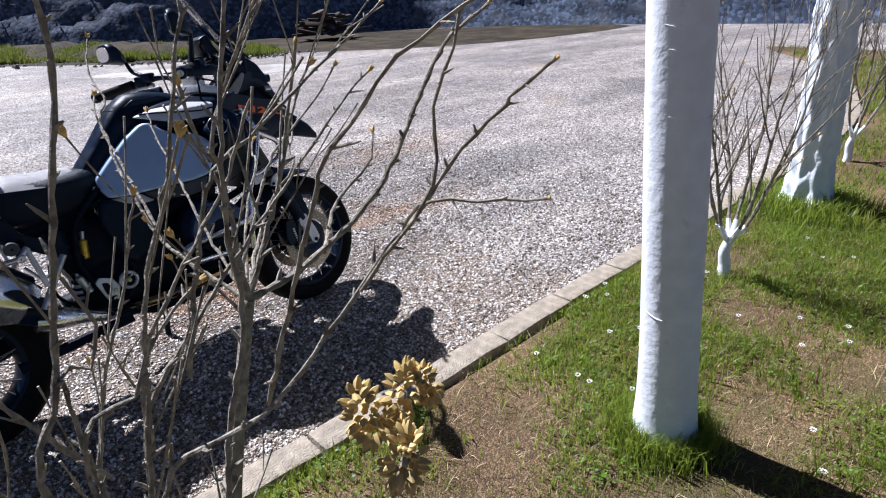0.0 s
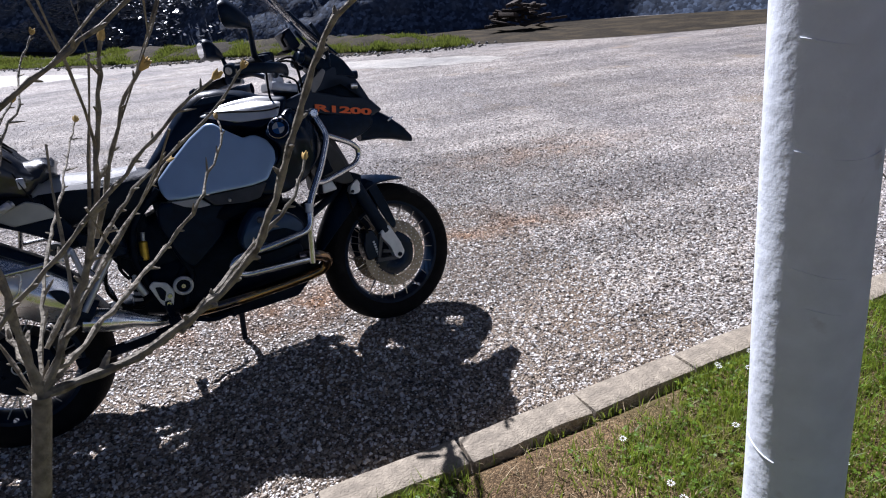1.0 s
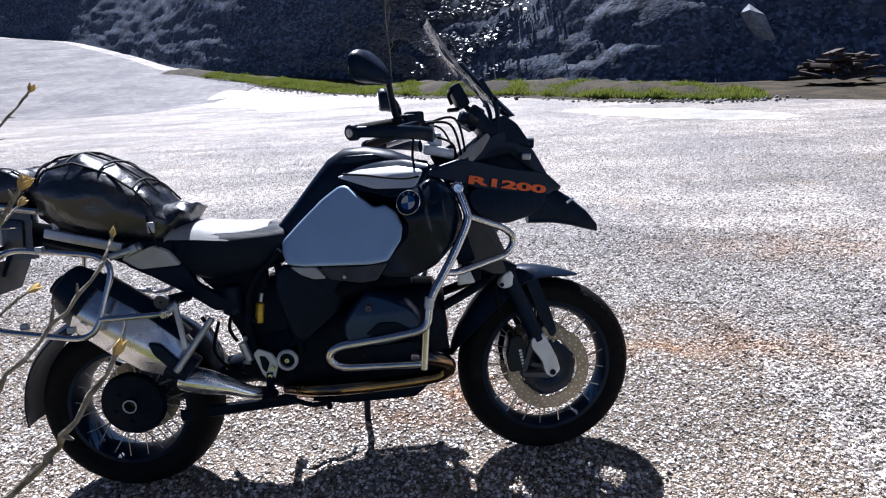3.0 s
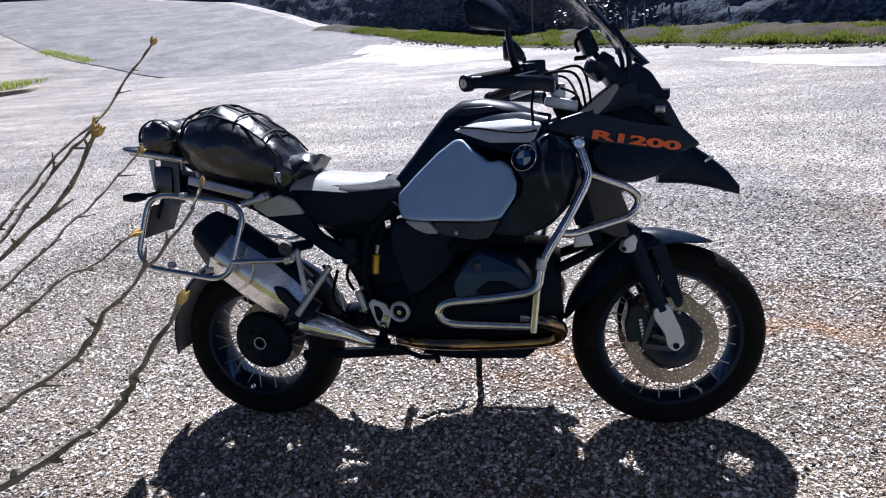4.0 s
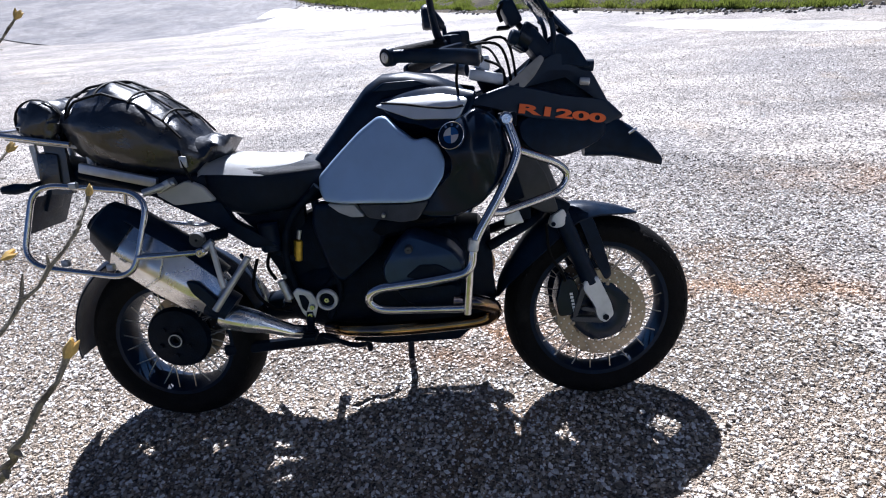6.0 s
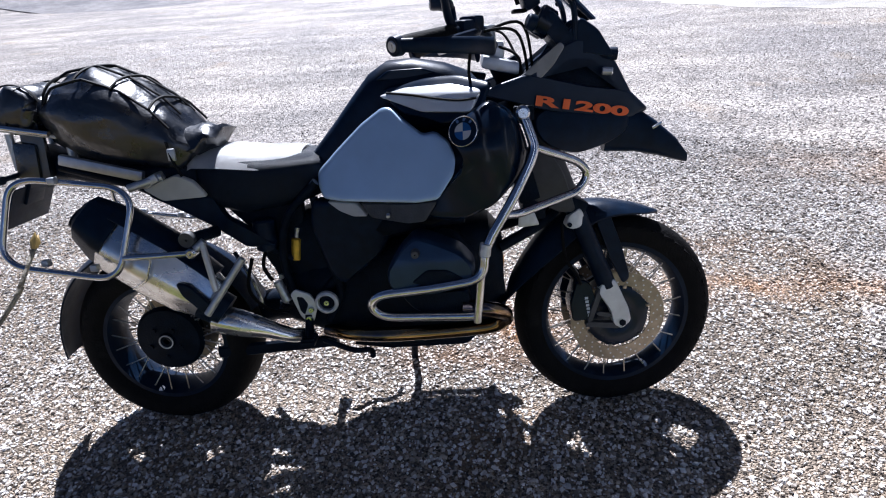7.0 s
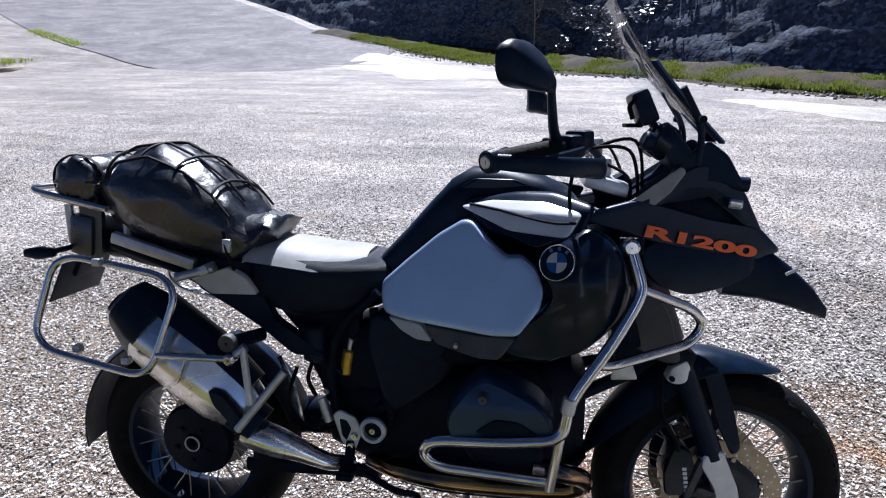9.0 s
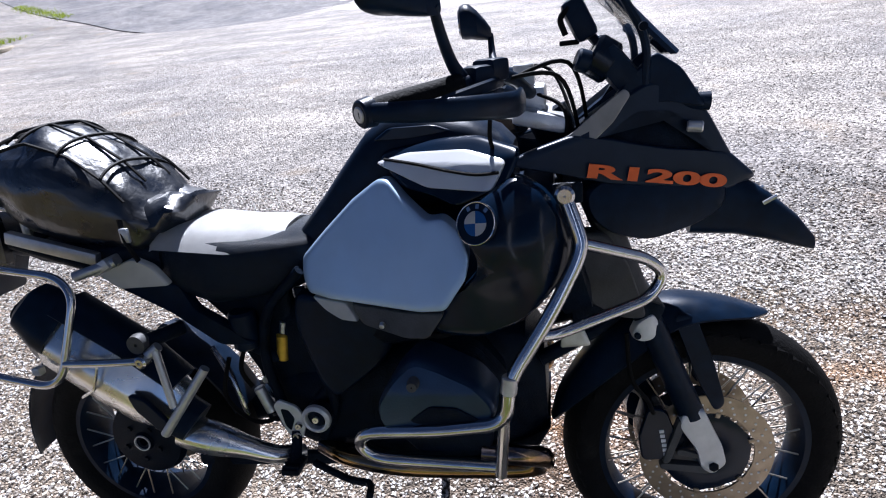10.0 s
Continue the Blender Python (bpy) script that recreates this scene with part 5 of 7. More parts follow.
    part("nose_core", loft([oval(1.22, 0, 1.03, 0.10, 0.06), oval(1.33, 0, 1.06, 0.095, 0.10), oval(1.44, 0, 1.06, 0.065, 0.09), oval(1.52, 0, 1.02, 0.035, 0.06), oval(1.56, 0, 0.99, 0.02, 0.03)]), M_ENGINE, bike, "dark inner nose and headlamp")
    lamp = part("headlamp", loft([oval(1.38, 0, 1.10, 0.06, 0.04, 20, 3), oval(1.475, 0, 1.085, 0.05, 0.04, 20, 3), oval(1.49, 0, 1.08, 0.045, 0.032, 20, 3)]), M_GLOSS, bike, "twin headlamp")
    for side in (-1, 1):
        part("lens", loft([oval(1.485, side * 0.022, 1.08, 0.02, 0.026, 18, 2), oval(1.497, side * 0.022, 1.078, 0.014, 0.018, 18, 2)]), M_LENS, lamp)
        part("side_bolt", rod((1.46, side * 0.080, 1.098), (1.49, side * 0.085, 1.095), 0.012, n=14, bev=0.003), M_LENS, lamp)
        part("nose_lamp", rod((1.45, side * 0.06, 1.145), (1.505, side * 0.06, 1.14), 0.015, 0.018, n=16), M_BLACK, lamp, "small black lamp")
        part("strut", shell([(1.115, 1.068), (1.165, 1.060), (1.210, 1.055), (1.275, 1.085), (1.320, 1.125), (1.352, 1.172), (1.340, 1.185), (1.292, 1.150), (1.236, 1.108), (1.180, 1.085)], lambda x, z: -0.150 + 0.15 * (x - 1.2), 0.006, 0.003, 0.008, 4) if side < 0 else flip(shell([(1.115, 1.068), (1.165, 1.060), (1.210, 1.055), (1.275, 1.085), (1.320, 1.125), (1.352, 1.172), (1.340, 1.185), (1.292, 1.150), (1.236, 1.108), (1.180, 1.085)], lambda x, z: -0.150 + 0.15 * (x - 1.2), 0.006, 0.003, 0.008, 4)), M_BLADEGREY, bike, "grey fairing blade")
    secs = [oval(1.48, 0, 0.930, 0.040, 0.074, 20, 3), oval(1.57, 0, 0.918, 0.040, 0.068, 20, 3), oval(1.635, 0, 0.888, 0.042, 0.052, 20, 3), oval(1.692, 0, 0.853, 0.036, 0.035, 20, 3), oval(1.728, 0, 0.824, 0.024, 0.016, 20, 3)]
    beak = part("beak", loft(secs), M_BLACK, bike, "pointed black beak")
    for side in (-1, 1):
        part("beak_slot", box((1.63, side * 0.0425, 0.93), (0.03, 0.004, 0.008), 0.001, None, Matrix.Rotation(radians(-30), 4, "Y")), M_LENS, beak)


build_front()


def build_cockpit():
    m = STEER
    # screen: bowed round the rider, leaning back
    rings = []
    for i in range(13):
        u = i / 12
        cx, cz = 1.440 - 0.265 * u - 0.02 * math.sin(math.pi * u), 1.235 + 0.345 * u
        half = 0.10 + 0.085 * math.sin(min(1, u * 1.25) * math.pi / 2) - 0.045 * max(0, u - 0.75) * 4 * 0.6
        row = []
        for j in range(17):
            s = -1 + 2 * j / 16
            row.append(Vector((cx - 0.075 * s * s, half * s, cz - 0.05 * s * s * (0.4 + u))))
        rings.append(row)
    bm = loft(rings, False, None, False)
    bmesh.ops.solidify(bm, geom=bm.faces[:], thickness=0.004)
    scr = part("windscreen", bm, M_GLASS, bike, "tall clear windscreen")
    scr.visible_shadow = False
    secs = []
    for u in (0.0, 0.12, 0.3, 0.48, 0.55):
        cx, cz = 1.456 - 0.265 * u - 0.02 * math.sin(math.pi * u), 1.240 + 0.345 * u
        secs.append([Vector((cx - 0.012 * s * s - t, 0.06 * s * (1 - 0.5 * u), cz - 0.006 * s * s)) for s, t in [(-1 + 0.25 * j, 0.0) for j in range(9)] + [(1 - 0.25 * j, 0.012) for j in range(9)]])
    part("screen_panel", loft(secs), M_BLACK, bike, "black lower screen panel")
    for side in (-1, 1):
        part("screen_arm", tube(fillet([(1.38, side * 0.085, 1.14), (1.385, side * 0.10, 1.27), (1.33, side * 0.12, 1.36)], 0.04), 0.008, 8), M_BLACK, bike)
        part("screen_knob", rod((1.372, side * 0.135, 1.290), (1.372, side * 0.150, 1.290), 0.008, n=12), M_ENGINE, bike)
        cheek = [(1.29, 1.12), (1.34, 1.19), (1.40, 1.245), (1.45, 1.21), (1.50, 1.13), (1.42, 1.15)]
        part("screen_cheek", shell(cheek, lambda x, z: -0.10 + 0.15 * (x - 1.35), 0.02, 0.008, 0.015, 4) if side < 0 else flip(shell(cheek, lambda x, z: -0.10 + 0.15 * (x - 1.35), 0.02, 0.008, 0.015, 4)), M_BLACK, bike)
    dash = part("dashboard", box((1.335, 0, 1.215), (0.055, 0.20, 0.10), 0.018, None, Matrix.Rotation(radians(-38), 4, "Y")), M_BLACK, bike, "black instrument cluster")
    for y in (-0.06, 0.055):
        part("dial", rod((1.325, y, 1.225), (1.285, y, 1.252), 0.042, n=24, bev=0.006), M_GLOSS, dash)
    part("knob", rod((1.28, -0.09, 1.235), (1.255, -0.095, 1.245), 0.022, n=16, bev=0.004), M_BLACK, dash)
    nav = part("navigation_cradle", box((1.266, 0.03, 1.318), (0.045, 0.13, 0.085), 0.012, None, Matrix.Rotation(radians(-25), 4, "Y")), M_BLACK, bike, "black navigation cradle")
    part("cradle_clip", tube(fillet([(1.238, -0.03, 1.29), (1.226, -0.03, 1.322), (1.246, -0.03, 1.342)], 0.012), 0.006, 8), M_RUBBER, nav)
    part("cradle_shelf", box((1.245, 0.03, 1.275), (0.04, 0.09, 0.010), 0.003), M_RUBBER, nav)
    part("cradle_arm", tube(fillet([(1.285, 0.03, 1.29), (1.31, 0.03, 1.26), (1.33, 0.03, 1.23)], 0.02), 0.010, 8), M_BLACK, nav)
    # bar, grips, guards and mirrors
    bar = part("handlebar", tube(fillet([(0.945, -0.415, 1.212), (1.07, -0.27, 1.232), (1.13, -0.18, 1.235), (1.165, -0.07, 1.185), (1.165, 0.07, 1.185), (1.12, 0.18, 1.225), (1.04, 0.28, 1.208), (0.915, 0.425, 1.180)], 0.05), 0.0135, 12), M_BLACK, bike, "black handlebar")
    part("top_yoke", box((1.18, 0, 1.135), (0.11, 0.22, 0.035), 0.012, None, Matrix.Rotation(radians(15), 4, "Y")), M_ALU, bike, "aluminium top yoke")
    part("bar_clamp", box((1.168, 0, 1.175), (0.05, 0.13, 0.05), 0.012), M_ALU, bar)
    part("steering_stem", rod((1.19, 0, 1.14), (1.26, 0, 0.99), 0.045, n=20), M_ENGINE, bike)
    for side, sx, sz in ((-1, 0.0, 0.0), (1, -0.035, -0.032)):
        a, b = Vector((0.940 + sx, side * 0.42, 1.211 + sz)), Vector((1.055 + sx, side * 0.285, 1.230 + sz * 0.7))
        part("grip", tube([a, a + (b - a) * 0.1, b - (b - a) * 0.1, b], [0.017, 0.0195, 0.0185, 0.019], 16), M_RUBBER, bar, "black rubber grip")
        part("bar_end", rod(a - (b - a) * 0.14, a, 0.022, 0.024, n=20, bev=0.003), M_BLACK, bar)
        part("bar_end_cap", rod(a - (b - a) * 0.155, a - (b - a) * 0.13, 0.013, n=18, bev=0.002), M_ALU, bar)
        g = curve([(0.925 + sx, side * 0.435, 1.211 + sz), (1.00 + sx, side * 0.44, 1.206 + sz), (1.09 + sx, side * 0.40, 1.199 + sz), (1.145 + sx, side * 0.31, 1.191 + sz), (1.155 + sx, side * 0.24, 1.190 + sz)], 6)
        secs = []
        for i, p in enumerate(g):
            u = i / (len(g) - 1)
            h = 0.014 + 0.010 * u
            d = (g[min(i + 1, len(g) - 1)] - g[max(i - 1, 0)]).normalized()
            out = Vector((d.y, -d.x, 0)).normalized()
            secs.append([p + out * 0.009 * math.cos(t) + Vector((0, 0, h * math.sin(t))) for t in (2 * math.pi * k / 12 for k in range(12))])
        part("hand_guard", loft(secs), M_BLACK, bar, "black plastic hand guard")
        part("lever", tube(curve([(1.12 + sx, side * 0.22, 1.225 + sz), (1.10 + sx, side * 0.30, 1.222 + sz), (1.02 + sx, side * 0.40, 1.205 + sz)], 6), 0.007, 8, flat=1.5), M_ALU if side > 0 else M_BLACK, bar)
        part("switch_block", box((1.085 + sx, side * 0.25, 1.232 + sz * 0.6), (0.05, 0.05, 0.05), 0.012, None, Matrix.Rotation(radians(side * 45), 4, "Z")), M_BLACK, bar)
        part("fluid_pot", box((1.105 + sx, side * 0.225, 1.246 + sz * 0.6), (0.050, 0.05, 0.040), 0.010, None, Matrix.Rotation(radians(side * 30), 4, "Z")), M_BLACK, bar)
        dx, dz = (0.0, 0.0) if side < 0 else (0.006, -0.035)
        mir = part("mirror", tube(curve([(1.062 + dx, side * 0.265, 1.235), (1.050 + dx, side * 0.295, 1.262 + dz * 0.3), (1.044 + dx, side * 0.335, 1.305 + dz), (1.040 + dx, side * 0.365, 1.352 + dz)], 6), [0.0125 - 0.00025 * i for i in range(19)], 10), M_BLACK, bike, "black round-backed mirror")
        rows, yaw = [], 0.38 if side < 0 else -0.10
        for hx, hz, hw, hh in ((0.960, 1.389, 0.056, 0.034), (0.963, 1.389, 0.064, 0.041), (0.974, 1.390, 0.068, 0.045), (0.988, 1.389, 0.066, 0.044), (1.006, 1.379, 0.064, 0.038), (1.028, 1.364, 0.042, 0.026), (1.042, 1.353, 0.022, 0.015)):
            rows.append([Vector((p.x + yaw * p.y, p.y + side * 0.375, p.z)) for p in oval(hx + dx, 0, hz + dz, hw, hh, 24, 2.8)])
        part("mirror_head", loft(rows), M_BLACK, mir)
        pane = [[Vector((p.x + yaw * p.y, p.y + side * 0.375, p.z)) for p in oval(hx + dx, 0, 1.389 + dz, 0.054, 0.032, 24, 2.8)] for hx in (0.9595, 0.9575)]
        part("mirror_glass", loft(pane), M_MIRROR, mir, "mirror glass")
    for i, (p, q, r) in enumerate((((1.09, -0.20, 1.22), (1.22, -0.15, 1.22), (1.26, -0.06, 1.08)), ((1.10, -0.17, 1.21), (1.24, -0.09, 1.24), (1.28, 0.02, 1.08)), ((1.06, 0.2, 1.22), (1.20, 0.17, 1.22), (1.26, 0.05, 1.06)), ((1.16, -0.05, 1.19), (1.23, -0.10, 1.15), (1.22, -0.12, 1.04)), ((1.10, -0.19, 1.20), (1.09, -0.20, 1.12), (1.105, -0.14, 1.06)))):
        part("cable", tube(curve([p, q, r], 8), 0.0042, 8), M_RUBBER, bike)
    part("fluid_cup", rod((1.15, -0.02, 1.20), (1.15, -0.02, 1.245), 0.022, n=16, bev=0.003), M_CAST, bike, "small silver fluid cup")


build_cockpit()


def build_lettering():
    cu = bpy.data.curves.new("lettering", "FONT")
    cu.body = "R1200"
    cu.size, cu.extrude, cu.offset, cu.space_character = 0.052, 0.0012, 0.0022, 1.0
    tmp = new("lettering", cu)
    me = bpy.data.meshes.new_from_object(tmp.evaluated_get(bpy.context.evaluated_depsgraph_get()))
    bpy.data.objects.remove(tmp)
    w = max(v.co.x for v in me.vertices)
    for s in (-1, 1):
        mm = me if s < 0 else me.copy()
        ob = new("lettering", mm)
        for v in mm.vertices if s < 0 else ():
            u = v.co.x / w
            x = 1.262 + 0.280 * u
            z = 1.0265 - 0.063 * u + v.co.y * 0.68
            v.co = (x + 0.004 * v.co.y / 0.03, nose_y(x, z) - 0.0075 - v.co.z, z)
        if s > 0:
            for v in mm.vertices:
                v.co.y = -v.co.y
        ob.data.materials.clear()
        ob.data.materials.append(M_ORANGE)
        ob.parent = bike
        ob["label"] = "orange model lettering"


build_lettering()


# ---- luggage on the tail ----
def build_bag():
    bag = new("dry_bag")
    bag.matrix_basis = BIKE
    tagged(bag, "black roll-top dry bag netted onto the pillion seat", "bag")
    secs = []
    data = ((-0.195, 1.080, 0.06, 0.055), (-0.17, 1.085, 0.11, 0.085), (-0.10, 1.082, 0.15, 0.122), (-0.01, 1.072, 0.166, 0.143), (0.09, 1.040, 0.166, 0.130), (0.17, 1.005, 0.155, 0.108), (0.222, 0.975, 0.14, 0.074), (0.250, 0.968, 0.125, 0.042), (0.272, 0.972, 0.12, 0.022), (0.286, 0.980, 0.115, 0.011))
    for x, z, w, h in data:
        ring = oval(x, 0, z, w, h, 36, 2.5)
        secs.append([p + Vector((noise.noise(p * 11) * 0.012, noise.noise(p * 14 + Vector((3, 0, 0))) * 0.014, noise.noise(p * 13 + Vector((0, 5, 0))) * 0.012)) for p in ring])
    bm = loft(secs)
    bmesh.ops.subdivide_edges(bm, edges=[e for e in bm.edges if len(e.link_faces) == 2], cuts=2, use_grid_fill=True, smooth=0.6)
    for v in bm.verts:
        p = v.co.copy()
        cr = abs(noise.noise(Vector((p.x * 15, p.y * 7, p.z * 11)))) ** 0.7
        v.co.z += 0.021 * (cr - 0.3) * (1 if p.z > 1.0 else 0.4)
        v.co.y += 0.009 * noise.noise(p * 17)
    body = part("bag_body", bm, M_BAG, bag, "wrinkled glossy black fabric", None, 70)

    def top(x, y):
        """The height of the bag's back at (x, y)."""
        for (x0, z0, w0, h0), (x1, z1, w1, h1) in zip(data, data[1:]):
            if x0 <= x <= x1:
                s = (x - x0) / (x1 - x0)
                z, w, h = z0 + (z1 - z0) * s, w0 + (w1 - w0) * s, h0 + (h1 - h0) * s
                r = min(0.995, abs(y) / w)
                return z + h * (1 - r ** 2.5) ** (1 / 2.5) + 0.009
        return 1.0
    for k in range(4):
        x0 = -0.120 + 0.098 * k
        pts = [(x0 + 0.10 * y + 0.008 * math.sin(9 * y + k), y, top(x0 + 0.10 * y, y)) for y in np.linspace(-0.128, 0.128, 24)]
        part("net_cord", tube(pts, 0.0042, 6), M_CORD, bag)
    for k, y0 in enumerate((-0.125, -0.035, 0.055, 0.128)):
        pts = [(x, y0 + 0.006 * math.sin(22 * x + k), top(x, y0)) for x in np.linspace(-0.15, 0.215, 24)]
        part("net_cord", tube(pts, 0.0042, 6), M_CORD, bag)
    for sy in (-1, 1):
        part("strap_tail", tube(curve([(0.21, sy * 0.155, 1.0), (0.225, sy * 0.17, 0.95), (0.24, sy * 0.165, 0.90)], 5), 0.009, 6, flat=0.3), M_CORD, bag)
    part("buckle", box((0.225, -0.168, 0.965), (0.022, 0.01, 0.035), 0.003), M_ALU, bag, "silver hook")
    bm = loft([[Vector((x, w * c, z + h * s)) for c, s in ((math.cos(2 * math.pi * i / 20), math.sin(2 * math.pi * i / 20)) for i in range(20))] for x, z, w, h in ((0.225, 0.972, 0.125, 0.060), (0.25, 0.976, 0.13, 0.050), (0.275, 0.984, 0.125, 0.044), (0.300, 0.994, 0.115, 0.036), (0.318, 1.000, 0.11, 0.026), (0.326, 1.004, 0.10, 0.006))])
    for v in bm.verts:
        v.co.z += 0.030 * noise.noise(v.co * 19)
    part("rolled_mouth", bm, M_BAG, bag, "folded bag mouth")
    roll = new("roll_bag")
    roll.matrix_basis = BIKE
    tagged(roll, "small black roll bag strapped on the luggage rack", "bag")
    secs = []
    for y, r in ((-0.125, 0.040), (-0.115, 0.058), (-0.05, 0.066), (0.05, 0.066), (0.115, 0.058), (0.125, 0.040)):
        secs.append([Vector((-0.255 + r * 1.15 * math.cos(a), y, 1.118 + r * math.sin(a))) + Vector((noise.noise((math.cos(a) * 3, y * 14, math.sin(a) * 3)), 0, noise.noise((math.cos(a) * 3, y * 14, 9 + math.sin(a) * 3)))) * 0.024 for a in (2 * math.pi * i / 24 for i in range(24))])
    bm = loft(secs)
    bmesh.ops.subdivide_edges(bm, edges=[e for e in bm.edges if len(e.link_faces) == 2], cuts=1, use_grid_fill=True, smooth=0.8)
    part("roll_body", bm, M_BAG, roll, "", None, 70)
    for y in (-0.09, 0.09):
        part("roll_strap", tube([(-0.255 + 0.080 * math.cos(a), y, 1.118 + 0.072 * math.sin(a)) for a in (2 * math.pi * i / 24 for i in range(24))], 0.007, 6, closed=True, flat=0.4), M_CORD, roll)
    hang = part("hanging_strap", loft([[Vector((x, y, z)) for x, y in ((-0.26, -0.10), (-0.19, -0.105), (-0.19, -0.085), (-0.26, -0.08))] for z in (0.885, 0.95, 1.03, 1.08)]), M_BAG, roll, "bundled strap hanging by the tail")
    for v in hang.data.vertices:
        v.co.x += -0.02 * (1.05 - v.co.z) * 3 + 0.012 * noise.noise(v.co * 20)
    part("pouch", box((-0.255, -0.09, 0.965), (0.075, 0.05, 0.12), 0.018, None, Matrix.Rotation(radians(8), 4, "Y")), M_BAG, roll, "small black pouch")


build_bag()


# ---- trees on the lawn ----
def trunk_ring(c, r, n, seed, rough):
    return [Vector((c.x + r * (1 + rough * noise.noise((math.cos(a) * 2, math.sin(a) * 2, c.z * 3 + seed))) * math.cos(a), c.y + r * (1 + rough * noise.noise((math.cos(a) * 2 + 5, math.sin(a) * 2, c.z * 3 + seed))) * math.sin(a), c.z)) for a in (2 * math.pi * i / n for i in range(n))]


def build_tree(base, r, flare, lean, height, seed, rough, label, ridges):
    """A whitewashed trunk with bare limbs high above."""
    tree = new("tree")
    tree.location = base
    tagged(tree, label, "tree", "trees along the kerb")
    rng = random.Random(seed)
    secs = []
    n = 72 if ridges else 40
    steps = 90 if ridges else 46
    for i in range(steps):
        z = -0.06 + (height + 0.06) * (i / (steps - 1)) ** 1.25
        rr = r * (1 - 0.10 * z / height) + flare * math.exp(-max(0, z) / 0.13)
        c = Vector((lean[0] * z + 0.012 * math.sin(z * 2.2 + seed), lean[1] * z + 0.012 * math.cos(z * 1.7 + seed), z))
        ring = trunk_ring(c, rr, n, seed, rough)
        if ridges:
            ring = [c + (p - c) * (1 + 0.07 * math.sin(9 * math.atan2(p.y - c.y, p.x - c.x) + 3.5 * noise.noise((z * 6, seed, 0))) + 0.16 * noise.noise((p.x * 34, p.y * 34, z * 11))) for p in ring]
        secs.append(ring)
    part("trunk", loft(secs), M_WASH, tree, "whitewashed trunk", None, 60)
    # bark rings
    if not ridges:
        for z in (0.35, 0.52, 0.86, 0.93, 1.13, 1.30, 1.36, 1.62, 1.80):
            c = Vector((lean[0] * z + 0.012 * math.sin(z * 2.2 + seed), lean[1] * z + 0.012 * math.cos(z * 1.7 + seed), z))
            rr = r * (1 - 0.10 * z / height) + flare * math.exp(-z / 0.13)
            a0 = rng.uniform(2.4, 4.0)
            pts = [c + Vector((math.cos(a0 + t) * (rr - 0.0012), math.sin(a0 + t) * (rr - 0.0012), 0.006 * math.sin(3 * t + seed))) for t in np.linspace(0, rng.uniform(0.8, 2.0), 12)]
            part("bark_ring", tube(pts, 0.0019, 6), M_WASH, tree)
    topc = Vector((lean[0] * height, lean[1] * height, height))
    bm = bmesh.new()

    def limb(p, d, length, rad, depth):
        pts, q = [p], p
        for _ in range(5):
            d = (d + Vector((rng.uniform(-0.2, 0.2), rng.uniform(-0.2, 0.2), rng.uniform(-0.05, 0.15)))).normalized()
            q = q + d * length / 5
            pts.append(q)
        tube(pts, [rad * (1 - 0.14 * i) for i in range(6)], 8 if depth > 1 else 5, bm)
        if depth:
            for i in (2, 3, 4, 5):
                for _ in range(2 if depth > 1 else 1):
                    dd = (d + Vector((rng.uniform(-0.9, 0.9), rng.uniform(-0.9, 0.9), rng.uniform(-0.1, 0.5)))).normalized()
                    limb(pts[i], dd, length * 0.62, rad * 0.45, depth - 1)
    for i in range(4):
        a = 2 * math.pi * i / 4 + seed
        limb(topc + Vector((0, 0, -0.05)), Vector((0.6 * math.cos(a), 0.6 * math.sin(a), 0.9)).normalized(), 1.5, r * 0.5, 3)
    part("crown", bm, M_BARK, tree, "bare leafless limbs")
    return tree


build_tree((1.815, -1.860, 0.045), 0.093, 0.026, (-0.030, 0.060), 3.0, 2.0, 0.03, "smooth whitewashed tree trunk on the lawn", False)
build_tree((4.52, -1.36, 0.05), 0.122, 0.07, (-0.045, 0.05), 3.4, 7.0, 0.10, "rough-barked whitewashed tree trunk on the lawn", True)


def twig(bm, buds, rng, p, d, length, rad, depth, spread_=0.5, lift=0.12):
    """A knotty bare twig with side shoots; keeps its tips for the buds."""
    pts, rs, q = [p], [rad], p
    steps = max(4, int(length / 0.055))
    for i in range(steps):
        d = (d + Vector((rng.uniform(-0.075, 0.075), rng.uniform(-0.075, 0.075), rng.uniform(-0.06, 0.06) + lift * 0.25))).normalized()
        q = q + d * length / steps
        pts.append(q)
        knot = 1.35 if i % 2 else 0.9
        rs.append(max(0.0013, rad * (1 - 0.72 * (i + 1) / steps)) * knot)
    tube(pts, rs, 7 if rad > 0.006 else 5, bm)
    if depth:
        for i in range(2, steps):
            if rng.random() < 0.52:
                side = Vector((rng.uniform(-1, 1), rng.uniform(-1, 1), rng.uniform(-0.1, 0.7)))
                twig(bm, buds, rng, pts[i], (d + side * spread_ * 1.6).normalized(), length * rng.uniform(0.3, 0.6), rs[i] * 0.6, depth - 1, spread_, lift)
    buds.append((pts[-1], d))
    return pts


def bud_mesh(bm, p, d, s, rng):
    """A few pointed bud scales."""
    for i in range(5):
        dd = (d * 1.6 + Vector((rng.uniform(-0.7, 0.7), rng.uniform(-0.7, 0.7), rng.uniform(-0.4, 0.8)))).normalized()
        tube([p - d * 0.2 * s, p + dd * 0.4 * s, p + dd * s], [0.12 * s, 0.27 * s, 0.02 * s], 6, bm)


